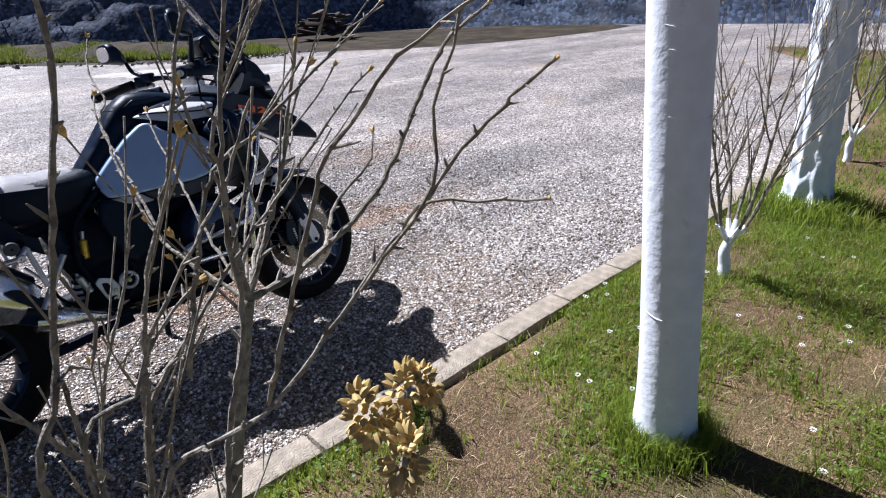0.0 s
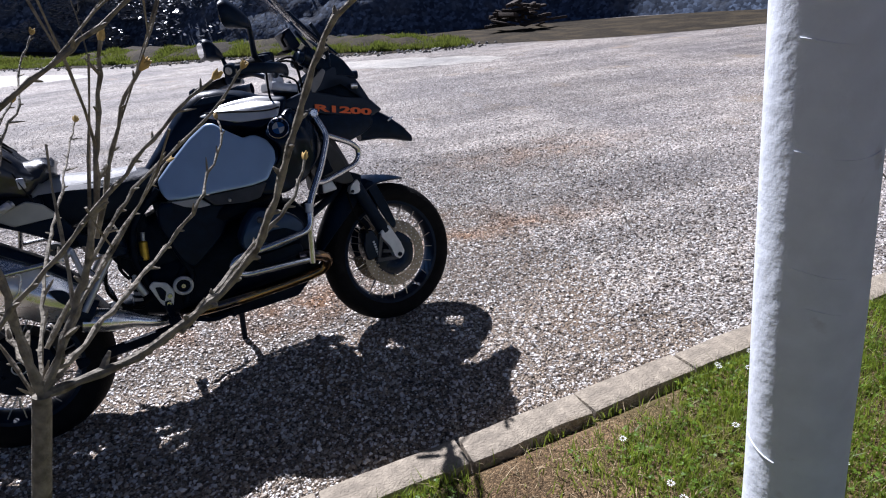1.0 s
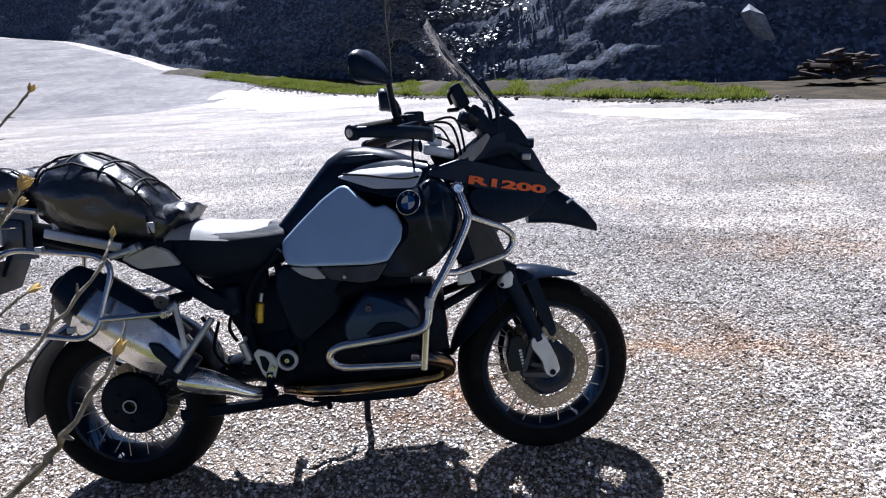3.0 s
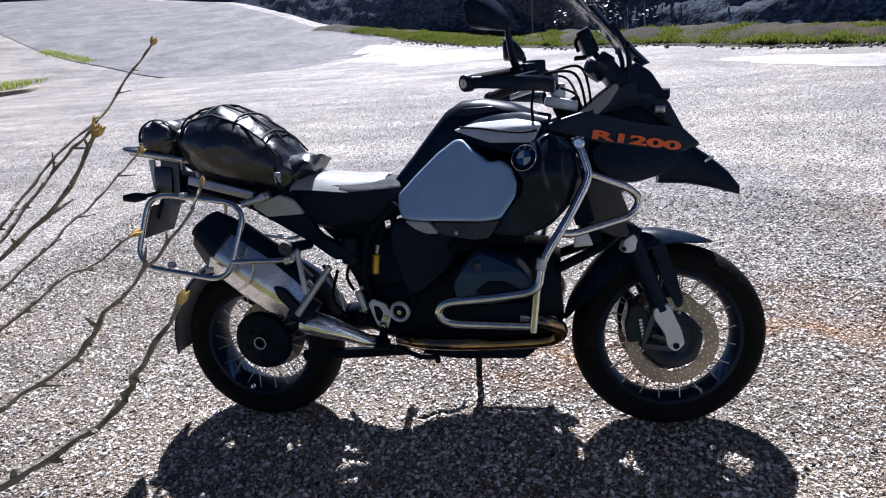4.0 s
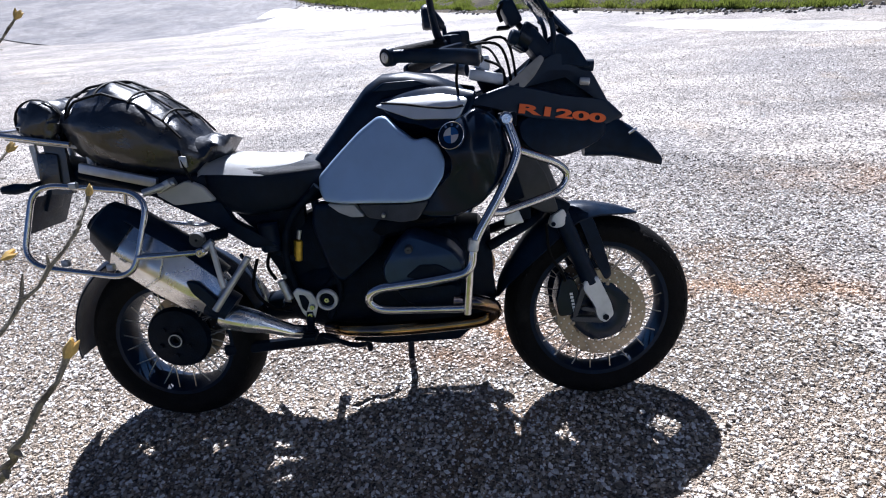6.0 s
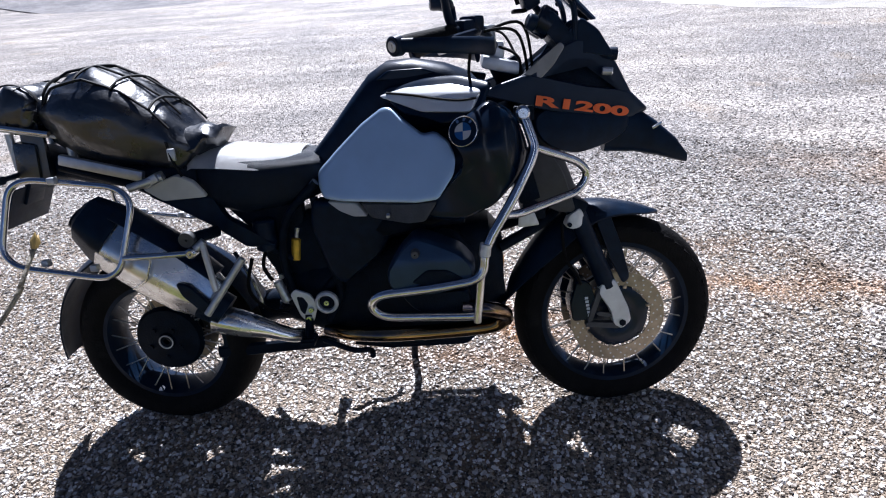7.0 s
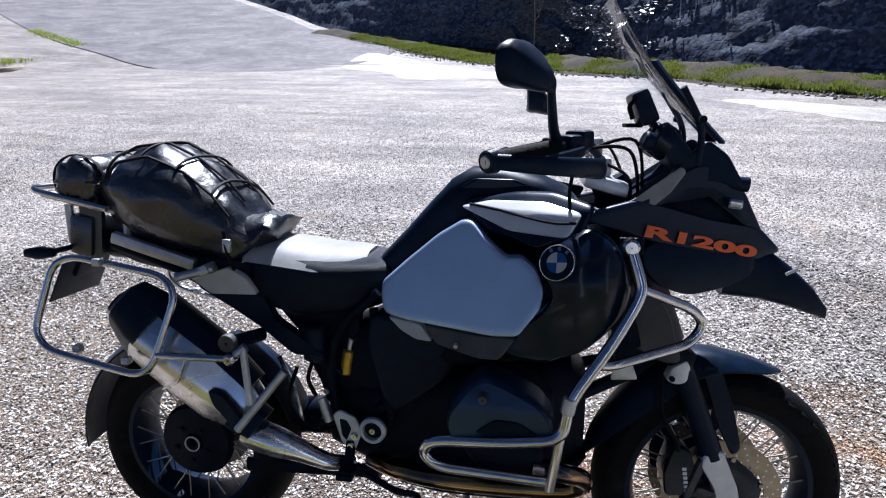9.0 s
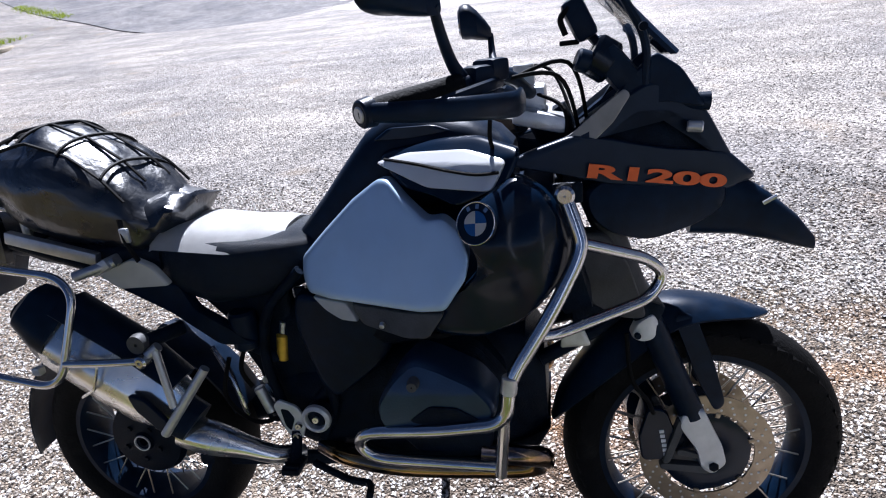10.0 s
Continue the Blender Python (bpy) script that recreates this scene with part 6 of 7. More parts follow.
def build_shrub():
    """The young many-stemmed tree that stands between the path and the kerb."""
    shrub = new("young_tree")
    tagged(shrub, "leafless young tree with knotty twigs and yellow buds", "tree", "young trees along the kerb")
    shrub.location = (0.383, -1.676, 0.045)
    o = Vector(shrub.location)
    rng = random.Random(11)
    fork = Vector((0.553, -1.646, 1.006)) - o
    bm, buds, named = bmesh.new(), [], []
    trunk = curve([(0, 0, -0.05), (0.02, 0.004, 0.25), (0.05, 0.012, 0.50), (0.10, 0.015, 0.72), fork], 6)
    tr = part("stem", tube(trunk, [0.0155 - 0.00016 * i for i in range(len(trunk))], 12), M_BARK, shrub, "slim knotty stem")

    def branch(points, r0, r1, shoots):
        """A knotty branch: straight lengths between nodes, a bud scar or a short spur at most nodes."""
        q = curve([Vector(v) - o for v in points], 12)
        length = sum((v - u).length for u, v in zip(q, q[1:]))
        k = max(6, int(length / 0.022))
        p, run, i = [q[0]], 0.0, 0
        for u, v in zip(q, q[1:]):
            run += (v - u).length
            while run >= length * (len(p)) / k and len(p) < k:
                p.append(v.copy())
        p.append(q[-1])
        n = len(p)
        rs = []
        for i in range(n):
            if 0 < i < n - 1:
                p[i] += Vector((rng.uniform(-1, 1), rng.uniform(-1, 1), rng.uniform(-1, 1))) * 0.0022
            r = (r0 + (r1 - r0) * i / n) * 0.84
            rs.append(r * (1.32 if i % 2 else 0.92))
        bb = tube(p, rs, 8)
        for i in range(1, n - 1, 2):
            d = (p[i + 1] - p[i]).normalized()
            side = d.cross(Vector((rng.uniform(-1, 1), rng.uniform(-1, 1), rng.uniform(-1, 1)))).normalized()
            tip = p[i] + (side * 0.8 + d) * rng.choice((0.006, 0.007, 0.009, 0.02)) + side * rs[i]
            tube([p[i], p[i].lerp(tip, 0.6), tip], [rs[i] * 0.75, rs[i] * 0.62, rs[i] * 0.25], 5, bb)
        part("branch", bb, M_BARK, shrub)
        for _ in range(shoots):
            i = rng.randrange(n // 5, n - 2)
            d = (p[i + 1] - p[i]).normalized()
            side = Vector((rng.uniform(-1, 1), rng.uniform(-1, 1), rng.uniform(0.0, 0.8)))
            twig(bm, buds, rng, p[i], (d + side * 0.6).normalized(), rng.uniform(0.10, 0.30), rs[i] * 0.55, 1)
        named.append((p[-1], (p[-1] - p[-2]).normalized()))
    f = (0.553, -1.646, 1.006)
    # shoots that lean out over the yard
    branch([f, (0.601, -1.57, 1.028), (0.724, -1.415, 1.093), (0.793, -1.413, 1.158), (0.815, -1.365, 1.186), (0.857, -1.318, 1.237), (0.858, -1.271, 1.272)], 0.0052, 0.0018, 0)
    branch([f, (0.632, -1.503, 1.105), (0.717, -1.398, 1.186), (0.73, -1.352, 1.193), (0.759, -1.304, 1.216)], 0.0038, 0.0016, 0)
    branch([f, (0.556, -1.466, 1.106), (0.578, -1.272, 1.193), (0.584, -1.184, 1.227), (0.601, -1.095, 1.278)], 0.0038, 0.0016, 0)
    branch([f, (0.48, -1.431, 1.098), (0.485, -1.171, 1.26), (0.518, -1.095, 1.321), (0.517, -1.021, 1.368), (0.549, -0.943, 1.441)], 0.0045, 0.0018, 0)
    branch([(0.48, -1.43, 1.117), (0.484, -1.161, 1.28), (0.505, -1.075, 1.327)], 0.0035, 0.002, 0)
    # the long branch towards the path and its fork
    branch([f, (0.685, -1.616, 1.017), (0.83, -1.636, 1.109), (0.895, -1.668, 1.212), (0.945, -1.693, 1.326), (0.992, -1.727, 1.426), (1.057, -1.775, 1.489)], 0.0078, 0.0035, 0)
    branch([(0.735, -1.62, 1.034), (0.844, -1.493, 1.078), (0.934, -1.509, 1.158), (0.975, -1.476, 1.218)], 0.0058, 0.0022, 0)
    branch([(0.567, -1.608, 1.054), (0.7, -1.503, 1.209), (0.772, -1.477, 1.259), (0.846, -1.456, 1.309), (0.908, -1.449, 1.372)], 0.0040, 0.0018, 0)
    # upright branches
    branch([(0.299, -1.736, 0.568), (0.32, -1.724, 0.884), (0.441, -1.7, 1.028), (0.584, -1.683, 1.16), (0.637, -1.677, 1.205), (0.796, -1.66, 1.34), (0.858, -1.655, 1.382)], 0.0060, 0.0020, 3)
    branch([(0.321, -1.725, 0.835), (0.349, -1.734, 1.018), (0.464, -1.695, 1.099)], 0.0055, 0.0025, 2)
    branch([f, (0.556, -1.621, 1.246), (0.541, -1.604, 1.281), (0.525, -1.603, 1.395)], 0.0070, 0.0030, 4)
    branch([(0.544, -1.613, 1.265), (0.593, -1.615, 1.385), (0.637, -1.628, 1.463), (0.668, -1.642, 1.524)], 0.0048, 0.0022, 4)
    branch([(0.401, -1.749, 0.967), (0.478, -1.777, 1.267), (0.575, -1.767, 1.34), (0.74, -1.752, 1.442), (0.832, -1.745, 1.503)], 0.0050, 0.0022, 2)
    branch([f, (0.619, -1.619, 1.109), (0.669, -1.612, 1.208), (0.716, -1.605, 1.357), (0.741, -1.602, 1.436)], 0.0065, 0.0024, 4)
    branch([(0.668, -1.603, 1.193), (0.74, -1.585, 1.351), (0.776, -1.581, 1.398)], 0.0040, 0.0018, 2)
    branch([(0.543, -1.631, 0.97), (0.511, -1.578, 1.046), (0.472, -1.562, 1.135)], 0.0035, 0.0016, 1)
    branch([(0.299, -1.736, 0.568), (0.238, -1.751, 0.791), (0.277, -1.725, 0.969), (0.35, -1.679, 1.105), (0.409, -1.652, 1.251)], 0.0055, 0.0020, 4)
    branch([(0.255, -1.747, 0.853), (0.157, -1.715, 1.058), (0.135, -1.675, 1.298)], 0.0050, 0.0020, 3)
    # second clump of stems nearer the path
    c = (0.27, -1.98, 0.45)
    branch([c, (0.184, -1.993, 1.022), (0.22, -1.984, 1.16), (0.25, -1.977, 1.278), (0.277, -1.974, 1.376), (0.307, -1.973, 1.485), (0.301, -1.974, 1.569)], 0.0060, 0.0028, 4)
    branch([c, (0.227, -1.986, 1.118), (0.261, -1.981, 1.177), (0.273, -1.978, 1.226), (0.258, -1.977, 1.279)], 0.0045, 0.0020, 3)
    branch([c, (0.223, -1.99, 1.049), (0.289, -1.982, 1.123), (0.316, -1.978, 1.182), (0.377, -1.973, 1.257), (0.44, -1.969, 1.333), (0.482, -1.968, 1.415)], 0.0045, 0.0018, 1)
    branch([c, (0.358, -1.992, 0.946), (0.381, -1.985, 1.03), (0.425, -1.976, 1.165), (0.428, -1.971, 1.281), (0.447, -1.968, 1.408), (0.481, -1.969, 1.541)], 0.0060, 0.0026, 4)
    branch([(0.239, -1.986, 0.795), (0.319, -1.977, 1.206), (0.359, -1.972, 1.305), (0.397, -1.969, 1.416), (0.439, -1.97, 1.559)], 0.0045, 0.0020, 2)
    branch([(0.28, -1.56, 0.34), (0.255, -1.8, 0.425), c], 0.0100, 0.0085, 0)
    # long shoots that reach over the path
    branch([(0.23, -2.04, 0.527), (0.241, -2.027, 0.795), (0.284, -2.072, 1.067), (0.376, -2.109, 1.118), (0.468, -2.137, 1.214), (0.551, -2.185, 1.329), (0.578, -2.239, 1.406), (0.562, -2.335, 1.475)], 0.0052, 0.0016, 0)
    branch([(0.529, -2.177, 1.3), (0.509, -2.236, 1.353), (0.53, -2.293, 1.363), (0.543, -2.347, 1.375)], 0.0022, 0.0012, 0)
    branch([(0.488, -2.153, 1.243), (0.505, -2.252, 1.368), (0.51, -2.252, 1.411), (0.515, -2.256, 1.451), (0.523, -2.278, 1.505), (0.522, -2.287, 1.523)], 0.0024, 0.0013, 0)
    branch([(0.386, -2.113, 1.131), (0.429, -2.198, 1.379), (0.456, -2.218, 1.429), (0.475, -2.242, 1.468), (0.496, -2.296, 1.51), (0.504, -2.326, 1.523)], 0.0030, 0.0014, 0)
    branch([(0.253, -2.014, 0.693), (0.279, -2.25, 1.004), (0.32, -2.39, 1.222), (0.344, -2.416, 1.294), (0.359, -2.398, 1.321)], 0.0030, 0.0018, 0)
    tagged(part("twig", bm, M_BARK, shrub, "thin twigs"), kind="stuff")
    bm = bmesh.new()
    for c, s in (((0.325, -2.415, 1.335), 0.021), ((0.344, -2.421, 1.341), 0.019), ((0.33, -2.437, 1.318), 0.021), ((0.354, -2.427, 1.345), 0.014)):
        axis = Vector((rng.uniform(-0.5, 0.5), rng.uniform(-0.5, 0.5), 1)).normalized()
        q = Vector(c) - o
        for _ in range(60):
            d = Vector((rng.uniform(-1, 1), rng.uniform(-1, 1), rng.uniform(-1, 1))).normalized()
            at = q + (d * 0.34 + axis * d.z * 0.5) * s
            tube([at, at + d * s * 0.16, at + d * s * 0.30], [s * 0.10, s * 0.10, s * 0.02], 5, bm)
    part("catkin", bm, M_CATKIN, shrub, "pale yellow opening catkins")
    bm = bmesh.new()
    for p, d in named:
        bud_mesh(bm, p, d, rng.uniform(0.013, 0.018) if (p + o).y > -1.9 else 0.004, rng)
    for p, d in buds:
        if rng.random() < 0.16:
            bud_mesh(bm, p, d, rng.uniform(0.010, 0.018), rng)
    tagged(part("bud", bm, M_BUD, shrub, "yellow-brown opening buds"), kind="stuff")


build_shrub()


def build_sapling(base, seed, height, stems, label):
    s = new("young_tree")
    s.location = base
    tagged(s, label, "tree", "young trees along the kerb")
    rng = random.Random(seed)
    bm, buds = bmesh.new(), []
    part("stem", tube(curve([(0, 0, -0.04), (0.008, 0.0, 0.06), (0.0, 0.01, 0.14), (0.01, 0.0, 0.20)], 5), [0.034 - 0.0007 * i for i in range(16)], 12), M_WASH, s, "whitewashed stem")
    for i in range(stems):
        a = 2 * math.pi * i / stems + rng.uniform(-0.4, 0.4)
        d = Vector((0.62 * math.cos(a), 0.62 * math.sin(a), 1)).normalized()
        low = [Vector((0.01, 0, 0.19)), Vector((0.01, 0, 0.19)) + d * 0.13]
        part("stem", tube(low, [0.015, 0.012], 8), M_WASH, s)
        twig(bm, buds, rng, low[1], (d + Vector((0, 0, 0.55))).normalized(), height * rng.uniform(0.75, 1.0), 0.0095, 3, 0.42, 0.2)
    tagged(part("twig", bm, M_BARK, s, "bare upright twigs"), kind="stuff")
    bm = bmesh.new()
    for p, d in buds:
        if rng.random() < 0.12:
            bud_mesh(bm, p, d, 0.013, rng)
    tagged(part("bud", bm, M_BUD, s), kind="stuff")


build_sapling((3.14, -1.44, 0.045), 5, 1.05, 6, "whitewashed young tree with bare forked twigs")
build_sapling((5.84, -1.19, 0.045), 9, 1.15, 5, "whitewashed young tree farther along the kerb")

# ---- grass ----


def tufts(name, count, place, zf, hmin, hmax, width, mat, label, lean=0.5, seed=1):
    rng = np.random.default_rng(seed)
    xy = place(rng, count)
    n = len(xy)
    ang = rng.uniform(0, 2 * math.pi, n)
    h = rng.uniform(hmin, hmax, n)
    bend = rng.uniform(0.1, lean, n) * h
    ba = rng.uniform(0, 2 * math.pi, n)
    w = width * rng.uniform(0.6, 1.4, n)
    z = np.array([zf(a, b) for a, b in xy])
    ca, sa = np.cos(ang) * w, np.sin(ang) * w
    bx, by = np.cos(ba) * bend, np.sin(ba) * bend
    v = np.zeros((n, 5, 3))
    v[:, 0] = np.stack([xy[:, 0] - ca, xy[:, 1] - sa, z - 0.004], 1)
    v[:, 1] = np.stack([xy[:, 0] + ca, xy[:, 1] + sa, z - 0.004], 1)
    v[:, 2] = np.stack([xy[:, 0] + ca * 0.7 + bx * 0.35, xy[:, 1] + sa * 0.7 + by * 0.35, z + h * 0.6], 1)
    v[:, 3] = np.stack([xy[:, 0] - ca * 0.7 + bx * 0.35, xy[:, 1] - sa * 0.7 + by * 0.35, z + h * 0.6], 1)
    v[:, 4] = np.stack([xy[:, 0] + bx, xy[:, 1] + by, z + h * 0.95], 1)
    fs = []
    for i in range(n):
        o = i * 5
        fs += [(o, o + 1, o + 2, o + 3), (o + 3, o + 2, o + 4)]
    ob = raw(name, v.reshape(-1, 3).tolist(), fs, mat)
    return tagged(ob, label, "grass", kind="stuff")


def bare(x, y):
    """How bare the lawn is at a place, 0 to 1."""
    f = noise.fractal((x * 1.15, y * 1.15, 4.0), 1.0, 2.0, 3)
    d = kerb_y(x) - KERB_W - y
    f += 0.60 * math.exp(-((x - 1.62) ** 2) / 0.12 - ((y + 1.12) ** 2) / 0.014)
    f += 0.55 * math.exp(-((x - 1.5) ** 2) / 0.12 - ((y + 1.36) ** 2) / 0.05) + 0.40 * math.exp(-((x - 2.05) ** 2) / 0.06 - ((y + 1.13) ** 2) / 0.012) + 0.3 * math.exp(-((x - 2.25) ** 2) / 0.1 - ((y + 1.95) ** 2) / 0.06)
    f -= 0.45 * math.exp(-((x - 0.95) ** 2) / 0.10 - (d - 0.05) ** 2 / 0.02) + 0.45 * math.exp(-((x - 2.55) ** 2) / 0.20 - (d - 0.10) ** 2 / 0.04)
    f -= 0.4 * math.exp(-((x - 1.75) ** 2 + (y + 1.75) ** 2) / 0.06) + 0.5 * math.exp(-((x - 4.4) ** 2 + (y + 1.40) ** 2) / 0.3) + 0.25 * math.exp(-((x - 3.4) ** 2 + (y + 1.6) ** 2) / 0.4)
    return max(0.0, min(1.0, 0.27 + 1.7 * f))


def lawn_place(x0, x1, depth, keep=1.0, clump=0.0):
    def place(rng, count):
        out = []
        while len(out) < count:
            x = rng.uniform(x0, x1)
            d = depth * rng.uniform(0, 1) ** 1.1
            y = kerb_y(x) - KERB_W - d + 0.01
            if rng.uniform() < (1.0 - bare(x, y)) ** 1.4 + 0.04:
                k = rng.integers(1, 4) if clump else 1
                for _ in range(k):
                    out.append((x + rng.normal() * clump, y - abs(rng.normal()) * clump))
        return np.array(out)
    return place


tufts("grass", 85000, lawn_place(-0.3, 4.6, 2.2, clump=0.014), lawn_z, 0.015, 0.070, 0.0017, M_BLADE, "short patchy spring grass on the lawn", 1.0, 1)
tufts("grass", 26000, lawn_place(4.4, 13.0, 5.5, clump=0.02), lawn_z, 0.03, 0.085, 0.0034, M_BLADE, "spring grass farther along the lawn", 1.0, 2)
tufts("grass", 46000, lawn_place(-9, 14, 9.0, clump=0.03), lawn_z, 0.03, 0.07, 0.0045, M_BLADE, "sparse spring grass over the wide lawn", 1.0, 16)
tufts("grass", 9000, lawn_place(-6, 0, 5.5, clump=0.02), lawn_z, 0.03, 0.07, 0.003, M_BLADE, "spring grass behind the young tree", 1.0, 6)
tufts("grass", 2600, lambda r, c: (lambda a, q: np.stack([1.815 + q * np.cos(a), -1.860 + q * np.sin(a)], 1))(r.uniform(0, 6.28, c), 0.095 + np.abs(r.normal(0, 0.05, c))), lawn_z, 0.05, 0.13, 0.002, M_BLADE, "longer grass round the foot of the trunk", 0.7, 7)
tufts("grass", 2600, lambda r, c: (lambda a, q: np.stack([4.52 + q * np.cos(a), -1.36 + q * np.sin(a)], 1))(r.uniform(0, 6.28, c), 0.14 + np.abs(r.normal(0, 0.16, c))), lawn_z, 0.06, 0.17, 0.004, M_BLADE, "longer grass round the rough trunk", 0.7, 9)
tufts("dry_grass", 24000, lambda rng, c: np.stack([rng.uniform(-0.5, 5, c), kerb_y(2) - KERB_W - 0.05 - rng.uniform(0, 2.6, c)], 1), lawn_z, 0.004, 0.03, 0.0013, M_STRAW, "dry straw and dead grass on bare earth", 3.5, 3)


def broad_leaves(name, count, seed, label):
    rng = np.random.default_rng(seed)
    pts = lawn_place(-0.4, 5.0, 2.4)(rng, count)
    vs, fs = [], []
    for x, y in pts:
        if bare(x, y) > rng.uniform(0.35, 0.7):
            continue
        z = lawn_z(x, y) + rng.uniform(0.006, 0.035)
        s = rng.uniform(0.004, 0.008)
        a0 = rng.uniform(0, 6.28)
        for k in range(3):
            a = a0 + k * 2.09
            cx, cy = x + math.cos(a) * s * 0.8, y + math.sin(a) * s * 0.8
            o = len(vs)
            tz = rng.uniform(-0.3, 0.5) * s
            for q in range(5):
                b = a + 2 * math.pi * q / 5
                vs.append((cx + s * 0.75 * math.cos(b), cy + s * 0.75 * math.sin(b), z + tz * math.cos(b - a)))
            fs.append(tuple(range(o, o + 5)))
    return tagged(raw(name, vs, fs, M_LEAF), label, "plants", kind="stuff")


broad_leaves("clover", 10000, 4, "low clover leaves among the grass")


def daisies():
    rng = np.random.default_rng(8)
    vs, fs = [], []
    for x, y in lawn_place(1.8, 5.2, 2.6)(rng, 70):
        z = lawn_z(x, y) + rng.uniform(0.03, 0.05)
        for k in range(9):
            a = 2 * math.pi * k / 9
            o = len(vs)
            for r, w in ((0.003, 0.0), (0.009, 0.25), (0.013, 0.0), (0.009, -0.25)):
                vs.append((x + r * math.cos(a + w), y + r * math.sin(a + w), z + 0.002 * math.sin(k)))
            fs.append((o, o + 1, o + 2, o + 3))
    tagged(raw("daisies", vs, fs, M_PETAL), "small white daisies in the lawn", "flowers", kind="stuff")


daisies()

# ---- grassy bank below the slope ----
BANK = curve([(-15.4, 29.4, 0), (-12.6, 28.4, 0), (-9.6, 26.6, 0), (-7.6, 25.4, 0), (-5.3, 24.1, 0), (-2.4, 20.9, 0), (-0.2, 18.4, 0), (2.1, 17.2, 0), (4.5, 14.4, 0), (6.2, 13.0, 0), (7.8, 12.4, 0)], 9)


def build_bank():
    vs, fs = [], []
    prof = [(-0.5, -0.01), (-0.15, 0.05), (0.15, 0.14), (0.55, 0.22), (1.0, 0.25), (1.7, 0.20), (2.6, 0.12), (3.8, 0.05), (5.5, 0.0)]
    w = len(prof)
    for i, p in enumerate(BANK):
        d = BANK[min(i + 1, len(BANK) - 1)] - BANK[max(i - 1, 0)]
        nrm = Vector((-d.y, d.x, 0)).normalized()
        low = (1.5 - 1.0 * (p.x < -3)) * min(1.0, (len(BANK) - 1 - i) / 14)
        for s, h in prof:
            q = p + nrm * (s + 0.25 * noise.noise((p.x * 1.3, p.y * 1.3, s)))
            vs.append((q.x, q.y, rise(q.x, q.y) + max(0.0, h * low * (1 + 0.6 * noise.noise((q.x * 1.5, q.y * 1.5, 2))))))
    for i in range(len(BANK) - 1):
        for j in range(w - 1):
            fs.append((i * w + j, (i + 1) * w + j, (i + 1) * w + j + 1, i * w + j + 1))
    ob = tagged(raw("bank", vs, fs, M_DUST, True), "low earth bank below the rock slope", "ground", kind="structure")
    # grass on it
    rng = np.random.default_rng(12)
    pv, pf = [], []
    for _ in range(80000):
        i = rng.integers(8, len(BANK) - 1)
        p = BANK[i] + (BANK[i + 1] - BANK[i]) * rng.uniform()
        d = BANK[i + 1] - BANK[i]
        nrm = Vector((-d.y, d.x, 0)).normalized()
        s = abs(rng.normal()) * 0.75 - 0.2
        s = s * 1.5 if p.x > -9 else s * 0.9
        q = p + nrm * s
        dens = noise.fractal((q.x * 1.1, q.y * 1.1, 6), 1, 2, 3)
        if (dens < -0.10 and rng.uniform() < 0.45) or rng.uniform() > 1.15 + (p.x + 9) / 7:
            continue
        z = rise(q.x, q.y) + 0.30 * math.exp(-((s - 0.9) / 0.9) ** 2) * (1.0 if p.x > -3 else 0.35) * min(1.0, (len(BANK) - 1 - i) / 14)
        if rng.uniform() > (len(BANK) - 1 - i) / 10:
            continue
        h = rng.uniform(0.04, 0.12) * (0.8 + 1.5 * max(0, dens)) * (1.1 if p.x > -9 else 0.8)
        a, b = rng.uniform(0, 6.28), rng.uniform(0, 6.28)
        wd = rng.uniform(0.012, 0.024)
        o = len(pv)
        lx, ly = math.cos(b) * h * 0.4, math.sin(b) * h * 0.4
        pv += [(q.x - wd * math.cos(a), q.y - wd * math.sin(a), z), (q.x + wd * math.cos(a), q.y + wd * math.sin(a), z), (q.x + lx, q.y + ly, z + h)]
        pf.append((o, o + 1, o + 2))
    tagged(raw("bank_grass", pv, pf, M_BANKGRASS), "tussocky grass along the foot of the slope", "grass", kind="stuff")


build_bank()


def rocks(name, spots, mat, label, category, kind="", seed=1):
    rng = random.Random(seed)
    bm = bmesh.new()
    for c, s in spots:
        geo = bmesh.ops.create_icosphere(bm, subdivisions=1, radius=1.0)["verts"]
        sc = Vector((rng.uniform(0.6, 1.4), rng.uniform(0.5, 1.2), rng.uniform(0.3, 0.9))) * s
        rot = Euler((rng.uniform(0, 6), rng.uniform(0, 6), rng.uniform(0, 6))).to_matrix()
        for v in geo:
            v.co = Vector(c) + rot @ Vector((v.co.x * sc.x, v.co.y * sc.y, v.co.z * sc.z)) * (1 + 0.35 * noise.noise(v.co * 2 + Vector(c)))
    ob = part(name, bm, mat, None, "", None, 15)
    return tagged(ob, label, category, kind=kind)


